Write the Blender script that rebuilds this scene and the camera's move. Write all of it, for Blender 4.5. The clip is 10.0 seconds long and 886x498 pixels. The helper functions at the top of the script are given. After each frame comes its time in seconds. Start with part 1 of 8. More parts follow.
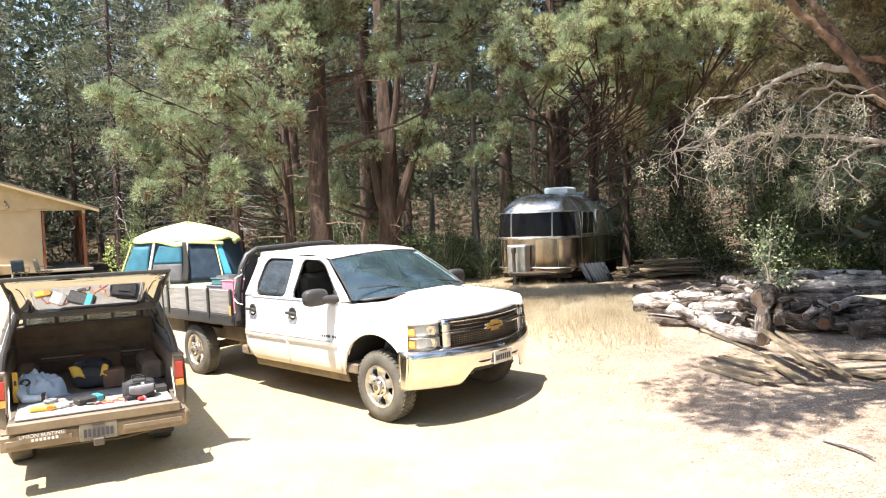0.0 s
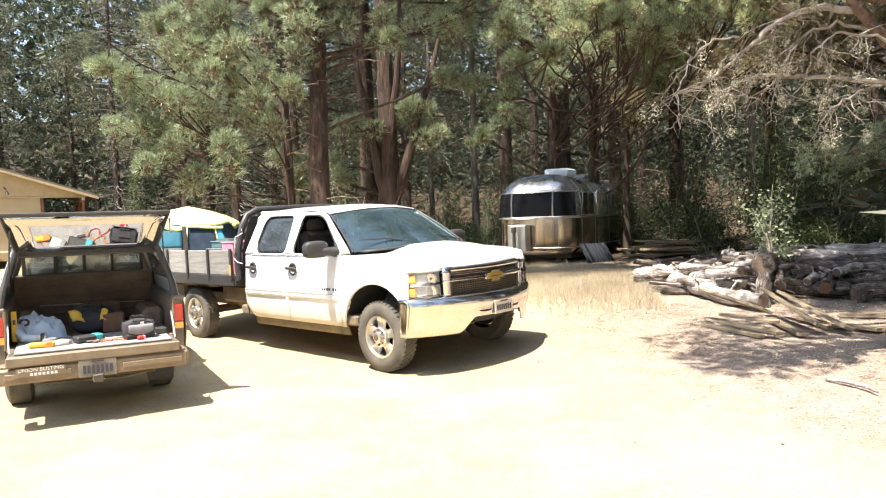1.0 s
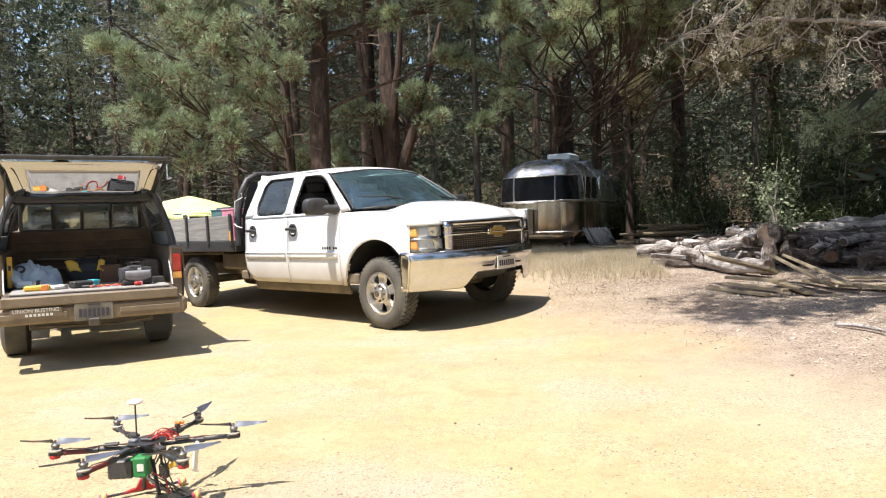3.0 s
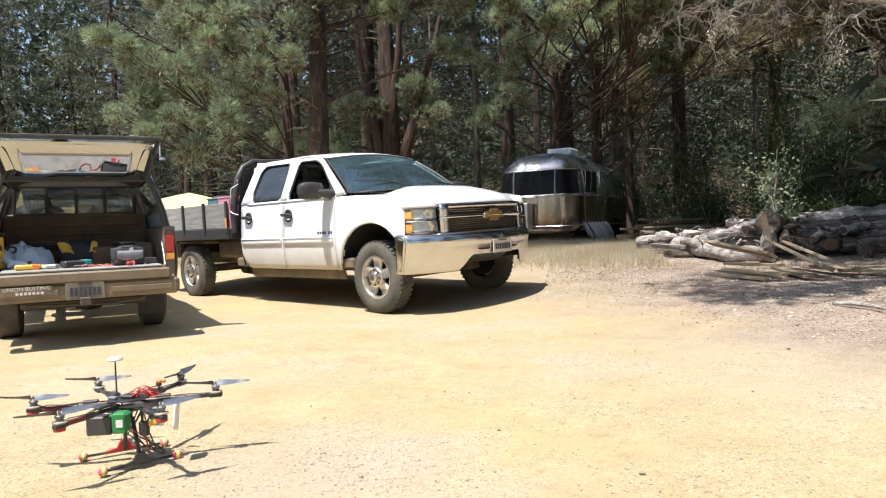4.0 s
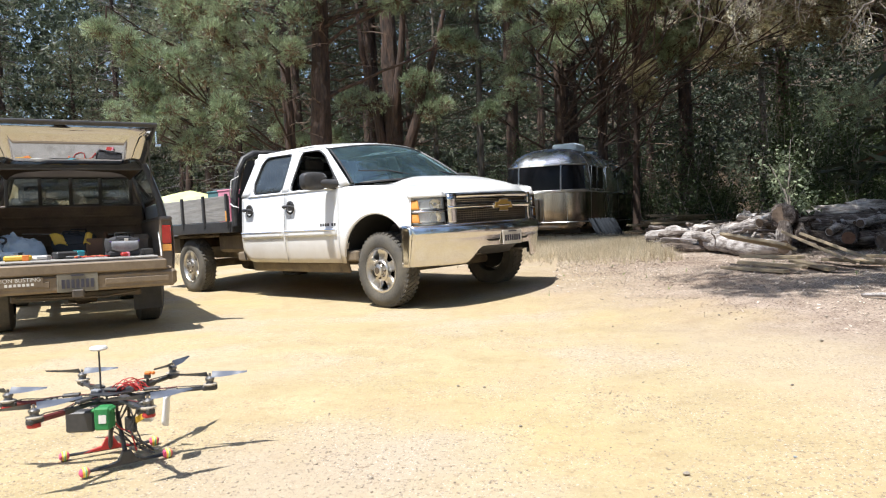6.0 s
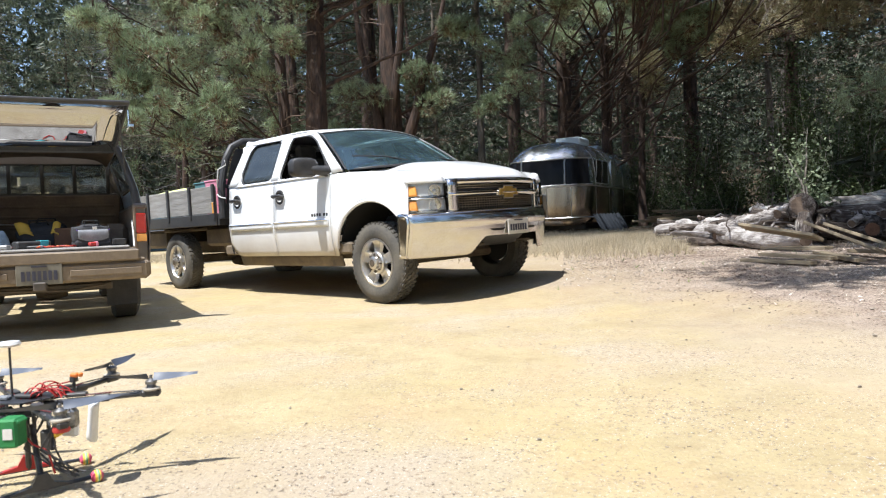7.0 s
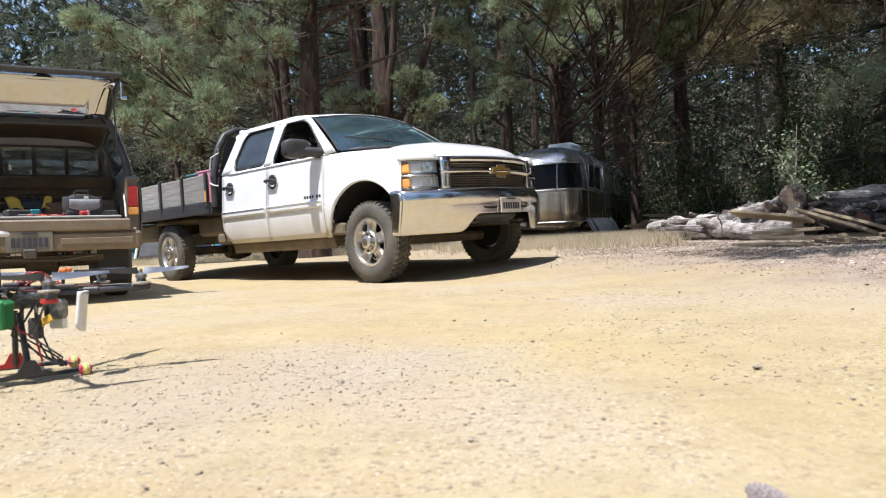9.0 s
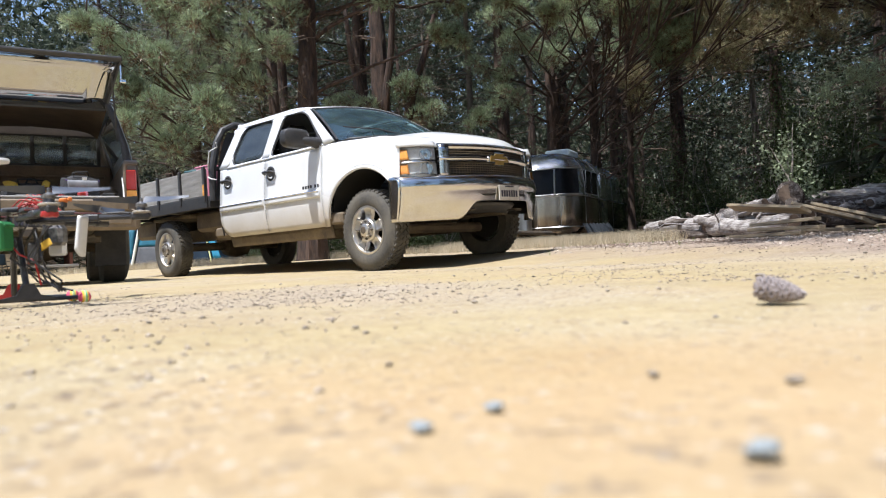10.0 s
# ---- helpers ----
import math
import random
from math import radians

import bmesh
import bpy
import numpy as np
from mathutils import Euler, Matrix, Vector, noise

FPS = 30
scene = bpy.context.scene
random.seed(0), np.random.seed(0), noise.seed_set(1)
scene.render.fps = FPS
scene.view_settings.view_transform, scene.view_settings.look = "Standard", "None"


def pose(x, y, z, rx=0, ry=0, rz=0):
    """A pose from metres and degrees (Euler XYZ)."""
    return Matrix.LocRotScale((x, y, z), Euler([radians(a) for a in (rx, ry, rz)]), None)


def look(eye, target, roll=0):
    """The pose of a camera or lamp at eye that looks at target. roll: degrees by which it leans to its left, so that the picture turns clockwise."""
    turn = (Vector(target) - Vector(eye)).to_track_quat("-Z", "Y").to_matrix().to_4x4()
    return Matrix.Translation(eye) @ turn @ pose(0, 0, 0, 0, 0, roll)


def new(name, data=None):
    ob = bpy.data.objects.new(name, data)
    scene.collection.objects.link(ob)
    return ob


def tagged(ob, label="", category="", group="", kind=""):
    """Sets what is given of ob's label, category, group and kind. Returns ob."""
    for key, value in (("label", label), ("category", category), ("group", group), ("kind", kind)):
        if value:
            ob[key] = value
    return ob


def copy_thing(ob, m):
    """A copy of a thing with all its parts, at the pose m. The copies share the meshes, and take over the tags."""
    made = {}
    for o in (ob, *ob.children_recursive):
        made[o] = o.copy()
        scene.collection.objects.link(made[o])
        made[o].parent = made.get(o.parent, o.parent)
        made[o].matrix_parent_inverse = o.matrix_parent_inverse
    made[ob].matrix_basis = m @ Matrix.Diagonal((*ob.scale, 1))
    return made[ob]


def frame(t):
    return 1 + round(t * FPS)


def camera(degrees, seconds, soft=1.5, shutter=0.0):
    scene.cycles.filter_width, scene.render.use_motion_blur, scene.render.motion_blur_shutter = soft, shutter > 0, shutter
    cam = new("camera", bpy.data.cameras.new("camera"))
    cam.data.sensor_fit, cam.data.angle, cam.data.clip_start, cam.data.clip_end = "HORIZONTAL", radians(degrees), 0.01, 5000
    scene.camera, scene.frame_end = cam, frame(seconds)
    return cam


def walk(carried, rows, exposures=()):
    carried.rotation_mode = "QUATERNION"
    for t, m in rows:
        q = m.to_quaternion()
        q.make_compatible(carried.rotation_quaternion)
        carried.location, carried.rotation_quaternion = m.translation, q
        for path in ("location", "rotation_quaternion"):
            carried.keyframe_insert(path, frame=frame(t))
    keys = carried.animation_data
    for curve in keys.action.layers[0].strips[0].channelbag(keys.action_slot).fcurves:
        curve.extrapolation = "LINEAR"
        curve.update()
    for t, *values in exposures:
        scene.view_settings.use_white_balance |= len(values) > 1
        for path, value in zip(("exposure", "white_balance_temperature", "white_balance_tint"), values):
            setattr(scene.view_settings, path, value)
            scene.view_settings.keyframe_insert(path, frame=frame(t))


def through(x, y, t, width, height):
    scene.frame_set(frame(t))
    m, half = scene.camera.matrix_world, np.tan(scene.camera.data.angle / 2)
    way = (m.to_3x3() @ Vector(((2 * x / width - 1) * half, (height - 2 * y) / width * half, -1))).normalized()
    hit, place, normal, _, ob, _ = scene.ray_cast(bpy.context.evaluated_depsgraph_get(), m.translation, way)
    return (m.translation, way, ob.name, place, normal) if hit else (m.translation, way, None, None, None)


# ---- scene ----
cam = camera(64.0, 10.0, soft=1.1)
cam.data.dof.use_dof, cam.data.dof.focus_distance, cam.data.dof.aperture_fstop = True, 8.0, 6.3
PATH = [
    (0, (0.593, 0.333, 2.222), (0.243, 2.301, 2.141), -2.0),
    (0.5, (0.578, 0.33, 1.923), (0.228, 2.298, 1.842), -1.9),
    (1, (0.562, 0.331, 1.669), (0.213, 2.298, 1.588), -1.9),
    (1.5, (0.545, 0.339, 1.446), (0.195, 2.307, 1.366), -1.9),
    (2, (0.528, 0.364, 1.358), (0.178, 2.332, 1.281), -1.9),
    (2.5, (0.528, 0.386, 1.252), (0.176, 2.353, 1.178), -1.9),
    (4, (0.592, 0.465, 0.935), (0.231, 2.431, 0.869), -2.0),
    (4.5, (0.62, 0.493, 0.87), (0.256, 2.459, 0.806), -2.0),
    (5, (0.58, 0.502, 0.865), (0.214, 2.468, 0.802), -2.0),
    (5.5, (0.544, 0.524, 0.849), (0.177, 2.489, 0.787), -2.1),
    (5.7, (0.524, 0.574, 0.845), (0.157, 2.539, 0.782), -2.1),
    (6.8, (0.386, 1.214, 0.782), (0.019, 3.179, 0.711), -2.2),
    (7, (0.382, 1.269, 0.727), (0.013, 3.234, 0.663), -2.3),
    (7.5, (0.383, 1.318, 0.645), (0.019, 3.283, 0.586), -2.3),
    (8, (0.38, 1.308, 0.567), (0.022, 3.274, 0.509), -2.3),
    (8.5, (0.372, 1.287, 0.516), (0.018, 3.254, 0.464), -2.4),
    (9, (0.369, 1.263, 0.336), (0.021, 3.232, 0.326), -2.4),
    (9.5, (0.356, 1.252, 0.17), (0.015, 3.223, 0.184), -2.3),
    (10, (0.346, 1.262, 0.072), (0.008, 3.233, 0.105), -2.4),
]
walk(cam, [(t, look(eye, target, roll)) for t, eye, target, roll in PATH], [
    (0.0, 1.58, 6900, 11), (0.5, 1.58, 6950, 11), (1.0, 1.52, 7050, 11), (1.5, 1.28, 7100, 11), (2.0, 1.08, 6980, 11), (2.7, 0.86, 6740, 11), (4.0, 0.67, 6470, 10),
    (5.6, 0.66, 6390, 10), (7.0, 0.63, 6110, 9), (7.5, 0.61, 6130, 10), (8.5, 0.54, 6200, 11), (10.0, 0.47, 6080, 11)])

# ---- world, sun ----
SUN = Vector((-0.24, -0.37, 1.0)).normalized()  # towards the sun
world = bpy.data.worlds.new("sky")
scene.world = world
world.use_nodes = True
_n = world.node_tree.nodes
_sky = _n.new("ShaderNodeTexSky")
_sky.sky_type, _sky.sun_disc = "NISHITA", False
_sky.sun_elevation = math.asin(SUN.z)
_sky.sun_rotation = math.atan2(SUN.x, SUN.y)
world.node_tree.links.new(_sky.outputs[0], _n["Background"].inputs[0])
_n["Background"].inputs[1].default_value = 0.14
sun_data = bpy.data.lights.new("sun", "SUN")
sun_data.energy, sun_data.angle, sun_data.color = 5.0, radians(0.55), (1.0, 0.965, 0.91)
sun_lamp = new("sun", sun_data)
sun_lamp.matrix_world = look(SUN * 60, (0, 0, 0))


# ---- materials ----
def surf(name, c1, c2=None, scale=6.0, rough=0.6, metal=0.0, bump=0.0, fine=60.0, vary=0.0, dust=None, coat=0.0, spec=0.5,
         rough2=None, stretch=(1, 1, 1)):
    """Two-scale noise between two colours, bump, random tint by object, and dust = (colour, z full, z none)."""
    m = bpy.data.materials.new(name)
    m.use_nodes = True
    nt = m.node_tree
    N, L = nt.nodes, nt.links
    b = N["Principled BSDF"]
    c2 = c2 or tuple(v * 0.75 for v in c1)
    tc = N.new("ShaderNodeTexCoord")
    mp = N.new("ShaderNodeMapping")
    mp.inputs["Scale"].default_value = stretch
    L.new(tc.outputs["Object"], mp.inputs[0])
    big, small = N.new("ShaderNodeTexNoise"), N.new("ShaderNodeTexNoise")
    big.inputs["Scale"].default_value, big.inputs["Detail"].default_value = scale, 4
    small.inputs["Scale"].default_value, small.inputs["Detail"].default_value = fine, 3
    L.new(mp.outputs[0], big.inputs[0])
    L.new(mp.outputs[0], small.inputs[0])
    add = N.new("ShaderNodeMath")
    add.operation = "MULTIPLY_ADD"
    add.inputs[1].default_value = 0.4
    L.new(small.outputs[0], add.inputs[0])
    L.new(big.outputs[0], add.inputs[2])
    ramp = N.new("ShaderNodeValToRGB")
    ramp.color_ramp.elements[0].position, ramp.color_ramp.elements[1].position = 0.5, 0.92
    ramp.color_ramp.elements[0].color, ramp.color_ramp.elements[1].color = (*c1, 1), (*c2, 1)
    L.new(add.outputs[0], ramp.inputs[0])
    col = ramp.outputs[0]
    if vary:
        info, hsv, mul = N.new("ShaderNodeObjectInfo"), N.new("ShaderNodeHueSaturation"), N.new("ShaderNodeMapRange")
        mul.inputs[3].default_value, mul.inputs[4].default_value = 1 - vary, 1 + vary
        L.new(info.outputs["Random"], mul.inputs[0])
        L.new(mul.outputs[0], hsv.inputs["Value"])
        L.new(col, hsv.inputs["Color"])
        col = hsv.outputs[0]
    if dust:
        dc, z1, z0 = dust
        sep, mr, mx, ad = N.new("ShaderNodeSeparateXYZ"), N.new("ShaderNodeMapRange"), N.new("ShaderNodeMix"), N.new("ShaderNodeMath")
        L.new(tc.outputs["Object"], sep.inputs[0])
        ad.operation = "MULTIPLY_ADD"
        ad.inputs[1].default_value = 0.28
        L.new(big.outputs[0], ad.inputs[0])
        L.new(sep.outputs[2], ad.inputs[2])
        mr.inputs[1].default_value, mr.inputs[2].default_value = z1 + 0.14, z0 + 0.14
        mr.inputs[3].default_value, mr.inputs[4].default_value = 0.95, 0.0
        L.new(ad.outputs[0], mr.inputs[0])
        mx.data_type = "RGBA"
        L.new(mr.outputs[0], mx.inputs[0])
        L.new(col, mx.inputs[6])
        mx.inputs[7].default_value = (*dc, 1)
        col = mx.outputs[2]
        rr = N.new("ShaderNodeMapRange")
        rr.inputs[3].default_value, rr.inputs[4].default_value = rough, 0.85
        L.new(mr.outputs[0], rr.inputs[0])
        L.new(rr.outputs[0], b.inputs["Roughness"])
    L.new(col, b.inputs["Base Color"])
    if not dust:
        rr = N.new("ShaderNodeMapRange")
        rr.inputs[3].default_value, rr.inputs[4].default_value = rough * 0.85, min(1, rough * 1.2)
        L.new(big.outputs[0], rr.inputs[0])
        L.new(rr.outputs[0], b.inputs["Roughness"])
    b.inputs["Metallic"].default_value = metal
    b.inputs["Specular IOR Level"].default_value = spec
    b.inputs["Coat Weight"].default_value = coat
    if bump:
        bp = N.new("ShaderNodeBump")
        bp.inputs["Strength"].default_value, bp.inputs["Distance"].default_value = min(1, bump), 0.02 * max(1, bump)
        L.new(add.outputs[0], bp.inputs["Height"])
        L.new(bp.outputs[0], b.inputs["Normal"])
    return m


def glass(name, tint, rough=0.02, see=0.5, ior=1.5, film=0.0, haze=0.0, dusty=(0.44, 0.54, 0.60)):
    """A tinted pane: it lets part of the light through and mirrors by Fresnel."""
    m = bpy.data.materials.new(name)
    m.use_nodes = True
    N, L = m.node_tree.nodes, m.node_tree.links
    N.remove(N["Principled BSDF"])
    tr, gl, df, fr = (N.new("ShaderNodeBsdfTransparent"), N.new("ShaderNodeBsdfGlossy"), N.new("ShaderNodeBsdfDiffuse"), N.new("ShaderNodeFresnel"))
    tr.inputs[0].default_value = (*tint, 1)
    gl.inputs["Roughness"].default_value = rough
    df.inputs[0].default_value = (0.02, 0.022, 0.025, 1)
    fr.inputs[0].default_value = ior
    m1, m2 = N.new("ShaderNodeMixShader"), N.new("ShaderNodeMixShader")
    m1.inputs[0].default_value = see
    L.new(df.outputs[0], m1.inputs[1])
    L.new(tr.outputs[0], m1.inputs[2])
    if film:
        m2.inputs[0].default_value = film
    else:
        L.new(fr.outputs[0], m2.inputs[0])
    L.new(m1.outputs[0], m2.inputs[1])
    L.new(gl.outputs[0], m2.inputs[2])
    out = m2.outputs[0]
    if haze:
        # an uneven film on the pane: dust, its bluish colour standing for mirrored sky
        tx, mr, dd, m3 = N.new("ShaderNodeTexNoise"), N.new("ShaderNodeMapRange"), N.new("ShaderNodeBsdfDiffuse"), N.new("ShaderNodeMixShader")
        tx.inputs["Scale"].default_value, tx.inputs["Detail"].default_value = 4, 5
        mr.inputs[1].default_value, mr.inputs[2].default_value, mr.inputs[3].default_value, mr.inputs[4].default_value = 0.3, 0.7, haze * 0.6, haze * 1.4
        dd.inputs[0].default_value = (*dusty, 1)
        L.new(tx.outputs[0], mr.inputs[0])
        L.new(mr.outputs[0], m3.inputs[0])
        L.new(out, m3.inputs[1])
        L.new(dd.outputs[0], m3.inputs[2])
        out = m3.outputs[0]
    L.new(out, N["Material Output"].inputs[0])
    return m


DUST = (0.36, 0.27, 0.155)
M_white_paint = surf("white_paint", (0.80, 0.81, 0.82), (0.76, 0.76, 0.75), 3, 0.22, coat=0.5, dust=(DUST, 0.36, 0.80))
M_white_clean = surf("white_paint_upper", (0.80, 0.81, 0.82), (0.76, 0.76, 0.75), 3, 0.22, coat=0.5)
M_chrome = surf("chrome", (0.72, 0.71, 0.69), (0.60, 0.57, 0.52), 5, 0.13, 1.0, dust=(DUST, 0.08, 0.50))
M_chrome_clean = surf("chrome_trim", (0.70, 0.70, 0.70), (0.62, 0.61, 0.6), 8, 0.12, 1.0)
M_black_plastic = surf("black_plastic", (0.03, 0.03, 0.032), (0.055, 0.052, 0.05), 12, 0.5, bump=0.1)
M_black_matt = surf("black_matt", (0.012, 0.012, 0.012), (0.02, 0.018, 0.016), 8, 0.8)
M_rubber = surf("tyre_rubber", (0.06, 0.057, 0.052), (0.13, 0.115, 0.09), 5, 0.85, bump=0.2)
M_rim = surf("rim_alloy", (0.70, 0.68, 0.65), (0.54, 0.50, 0.44), 9, 0.30, 0.9)
M_dark_metal = surf("dark_metal", (0.06, 0.055, 0.05), (0.13, 0.10, 0.07), 6, 0.6, 0.3, bump=0.2)
M_underbody = surf("underbody", (0.10, 0.08, 0.06), (0.22, 0.17, 0.11), 5, 0.85, bump=0.3)
M_amber = surf("amber_lens", (0.90, 0.42, 0.10), (0.8, 0.34, 0.07), 20, 0.25, coat=0.4)
M_red_lens = surf("red_lens", (0.45, 0.03, 0.02), (0.36, 0.02, 0.02), 20, 0.15, coat=0.5)
M_clear_lens = surf("clear_lens", (0.75, 0.76, 0.76), (0.5, 0.5, 0.5), 30, 0.1, 0.4, coat=0.6)
M_gold = surf("gold_badge", (0.55, 0.36, 0.10), (0.45, 0.28, 0.07), 30, 0.3, 0.6)
M_tint = glass("tinted_glass", (0.16, 0.16, 0.17), see=0.6, haze=0.07)
# the windscreen film is bluer, to imitate sky mirrored in it
M_shield = glass("windscreen_glass", (0.42, 0.70, 0.74), see=0.95, ior=2.2, haze=0.06, dusty=(0.32, 0.56, 0.68))
M_cab_glass = glass("cab_window_glass", (0.78, 0.82, 0.80), see=0.97, ior=1.7, haze=0.26)
M_canopy_glass = glass("canopy_window_glass", (0.72, 0.74, 0.72), see=0.95, haze=0.12)
M_hatch = glass("hatch_mirror_film", (0.22, 0.22, 0.22), see=0.4, film=0.6)
M_interior = surf("seat_cloth", (0.05, 0.05, 0.052), (0.08, 0.075, 0.07), 9, 0.9, bump=0.2)
M_grey_wood = surf("weathered_board", (0.30, 0.285, 0.26), (0.20, 0.185, 0.165), 3, 0.85, bump=0.5, vary=0.25, stretch=(1, 8, 8))
M_plate = surf("plate_white", (0.72, 0.72, 0.70), (0.62, 0.6, 0.56), 9, 0.5)
M_truck_plate = surf("dusty_white_plate", (0.66, 0.64, 0.59), (0.54, 0.50, 0.43), 9, 0.6)
M_plate_old = surf("old_plate", (0.20, 0.185, 0.15), (0.15, 0.135, 0.10), 9, 0.7)
M_ink = surf("dark_ink", (0.03, 0.03, 0.05), (0.05, 0.05, 0.07), 20, 0.6)
# slight blue painted in for the sky mirrored by the upper shell
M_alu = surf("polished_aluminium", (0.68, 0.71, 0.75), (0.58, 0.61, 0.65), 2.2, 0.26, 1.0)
# brown upright streaks imitate ground and trees mirrored in the lower shell
M_alu_low = surf("aluminium_painted_reflections", (0.44, 0.38, 0.32), (0.24, 0.19, 0.15), 2.0, 0.20, 1.0, stretch=(2.5, 2.5, 0.25))
M_alu_dull = surf("dull_aluminium", (0.62, 0.62, 0.62), (0.5, 0.49, 0.47), 3, 0.35, 1.0)
M_dark_glass = surf("dark_window", (0.006, 0.006, 0.007), (0.01, 0.01, 0.011), 4, 0.25, spec=0.15)
M_lamp_in = surf("lamp_reflector", (0.90, 0.91, 0.93), (0.80, 0.81, 0.83), 12, 0.4, 0.0)


# ---- mesh tools ----
class Mesh:
    """A list of corners and faces that grows shape by shape."""

    def __init__(self):
        self.v, self.f = [], []

    def add(self, vs, fs):
        n = len(self.v)
        self.v += [tuple(p) for p in vs]
        self.f += [tuple(n + i for i in f) for f in fs]
        return self

    def box(self, c, s, bevel=0.0, turn=None):
        hx, hy, hz = (v / 2 for v in s)
        b = min(bevel, hx * 0.9, hy * 0.9, hz * 0.9)
        vs, fs = [], []
        if b <= 0:
            vs = [(x, y, z) for x in (-hx, hx) for y in (-hy, hy) for z in (-hz, hz)]
            fs = [(0, 1, 3, 2), (4, 6, 7, 5), (0, 4, 5, 1), (2, 3, 7, 6), (0, 2, 6, 4), (1, 5, 7, 3)]
        else:
            ix = {}
            for sx in (-1, 1):
                for sy in (-1, 1):
                    for sz in (-1, 1):
                        for a in range(3):
                            p = [sx * (hx - b), sy * (hy - b), sz * (hz - b)]
                            p[a] = (sx * hx, sy * hy, sz * hz)[a]
                            ix[sx, sy, sz, a] = len(vs)
                            vs.append(tuple(p))
            for a in range(3):
                o = [k for k in range(3) if k != a]
                for s in (-1, 1):
                    q = []
                    for t in ((-1, -1), (1, -1), (1, 1), (-1, 1)):
                        k = [0, 0, 0]
                        k[a], k[o[0]], k[o[1]] = s, *t
                        q.append(ix[(*k, a)])
                    fs.append(tuple(q))
                for s in (-1, 1):
                    for t in (-1, 1):
                        k0, k1 = [0, 0, 0], [0, 0, 0]
                        k0[o[0]] = k1[o[0]] = s
                        k0[o[1]] = k1[o[1]] = t
                        k0[a], k1[a] = -1, 1
                        fs.append((ix[(*k0, o[0])], ix[(*k1, o[0])], ix[(*k1, o[1])], ix[(*k0, o[1])]))
            for sx in (-1, 1):
                for sy in (-1, 1):
                    for sz in (-1, 1):
                        fs.append(tuple(ix[sx, sy, sz, a] for a in range(3)))
        m = Matrix.Translation(c) @ (turn or Matrix())
        return self.add([m @ Vector(p) for p in vs], fs)

    def tube(self, pts, radii, seg=10, caps=True, flat=1.0):
        pts = [Vector(p) for p in pts]
        if not isinstance(radii, (list, tuple)):
            radii = [radii] * len(pts)
        vs, fs = [], []
        up = Vector((0, 0, 1)) if abs((pts[-1] - pts[0]).normalized().z) < 0.9 else Vector((1, 0, 0))
        for i, p in enumerate(pts):
            d = (pts[min(i + 1, len(pts) - 1)] - pts[max(i - 1, 0)]).normalized()
            a = d.cross(up).normalized()
            b = a.cross(d)
            for k in range(seg):
                t = 2 * math.pi * k / seg
                vs.append(p + a * (radii[i] * math.cos(t)) + b * (radii[i] * flat * math.sin(t)))
        for i in range(len(pts) - 1):
            for k in range(seg):
                fs.append((i * seg + k, i * seg + (k + 1) % seg, (i + 1) * seg + (k + 1) % seg, (i + 1) * seg + k))
        if caps:
            fs.append(tuple(reversed(range(seg))))
            fs.append(tuple((len(pts) - 1) * seg + k for k in range(seg)))
        return self.add(vs, fs)

    def grid(self, fn, nu, nv, close=False):
        vs = [fn(i / nu, j / nv) for i in range(nu + 1) for j in range(nv + 1)]
        w = nv + 1
        return self.add(vs, [(i * w + j, (i + 1) * w + j, (i + 1) * w + j + 1, i * w + j + 1) for i in range(nu) for j in range(nv)])

    def lathe(self, prof, seg=24, axis="y", at=(0, 0, 0), caps=True):
        """prof: (radius, along the axis)."""
        vs, fs = [], []
        for r, h in prof:
            for k in range(seg):
                t = 2 * math.pi * k / seg
                c, s = r * math.cos(t), r * math.sin(t)
                p = {"x": (h, c, s), "y": (c, h, s), "z": (c, s, h)}[axis]
                vs.append((p[0] + at[0], p[1] + at[1], p[2] + at[2]))
        for i in range(len(prof) - 1):
            for k in range(seg):
                fs.append((i * seg + k, i * seg + (k + 1) % seg, (i + 1) * seg + (k + 1) % seg, (i + 1) * seg + k))
        for i, flip in ((0, True), (len(prof) - 1, False)):
            if caps and prof[i][0] > 1e-4:
                ring = [i * seg + k for k in range(seg)]
                fs.append(tuple(reversed(ring)) if flip else tuple(ring))
        return self.add(vs, fs)

    def prism(self, outline, depth, m=None):
        """A flat outline in x and z, as thick as depth along y, centred."""
        n = len(outline)
        vs = [(x, -depth / 2, z) for x, z in outline] + [(x, depth / 2, z) for x, z in outline]
        fs = [tuple(range(n)), tuple(reversed(range(n, 2 * n)))] + [(i, i + n, (i + 1) % n + n, (i + 1) % n) for i in range(n)]
        m = m or Matrix()
        return self.add([m @ Vector(p) for p in vs], fs)

    def move(self, m, start=0):
        self.v[start:] = [tuple(m @ Vector(p)) for p in self.v[start:]]
        return self

    def rough(self, amount, scale, seed=0.0):
        """Push the corners about by noise."""
        o = Vector((seed, seed * 1.7, -seed))
        self.v = [tuple(Vector(p) + noise.noise_vector(Vector(p) * scale + o) * amount) for p in self.v]
        return self

    def data(self, name, material, smooth=35):
        me = bpy.data.meshes.new(name)
        me.from_pydata(self.v, [], self.f)
        bm = bmesh.new()
        bm.from_mesh(me)
        bmesh.ops.recalc_face_normals(bm, faces=bm.faces)
        bm.to_mesh(me)
        bm.free()
        if smooth:
            me.polygons.foreach_set("use_smooth", [True] * len(me.polygons))
            me.set_sharp_from_angle(angle=radians(smooth))
        me.materials.append(material)
        return me


def thing(name, m, label, category, group="", kind=""):
    ob = new(name)
    ob.matrix_world = m
    ob.empty_display_size = 0.2
    return tagged(ob, label, category, group, kind)


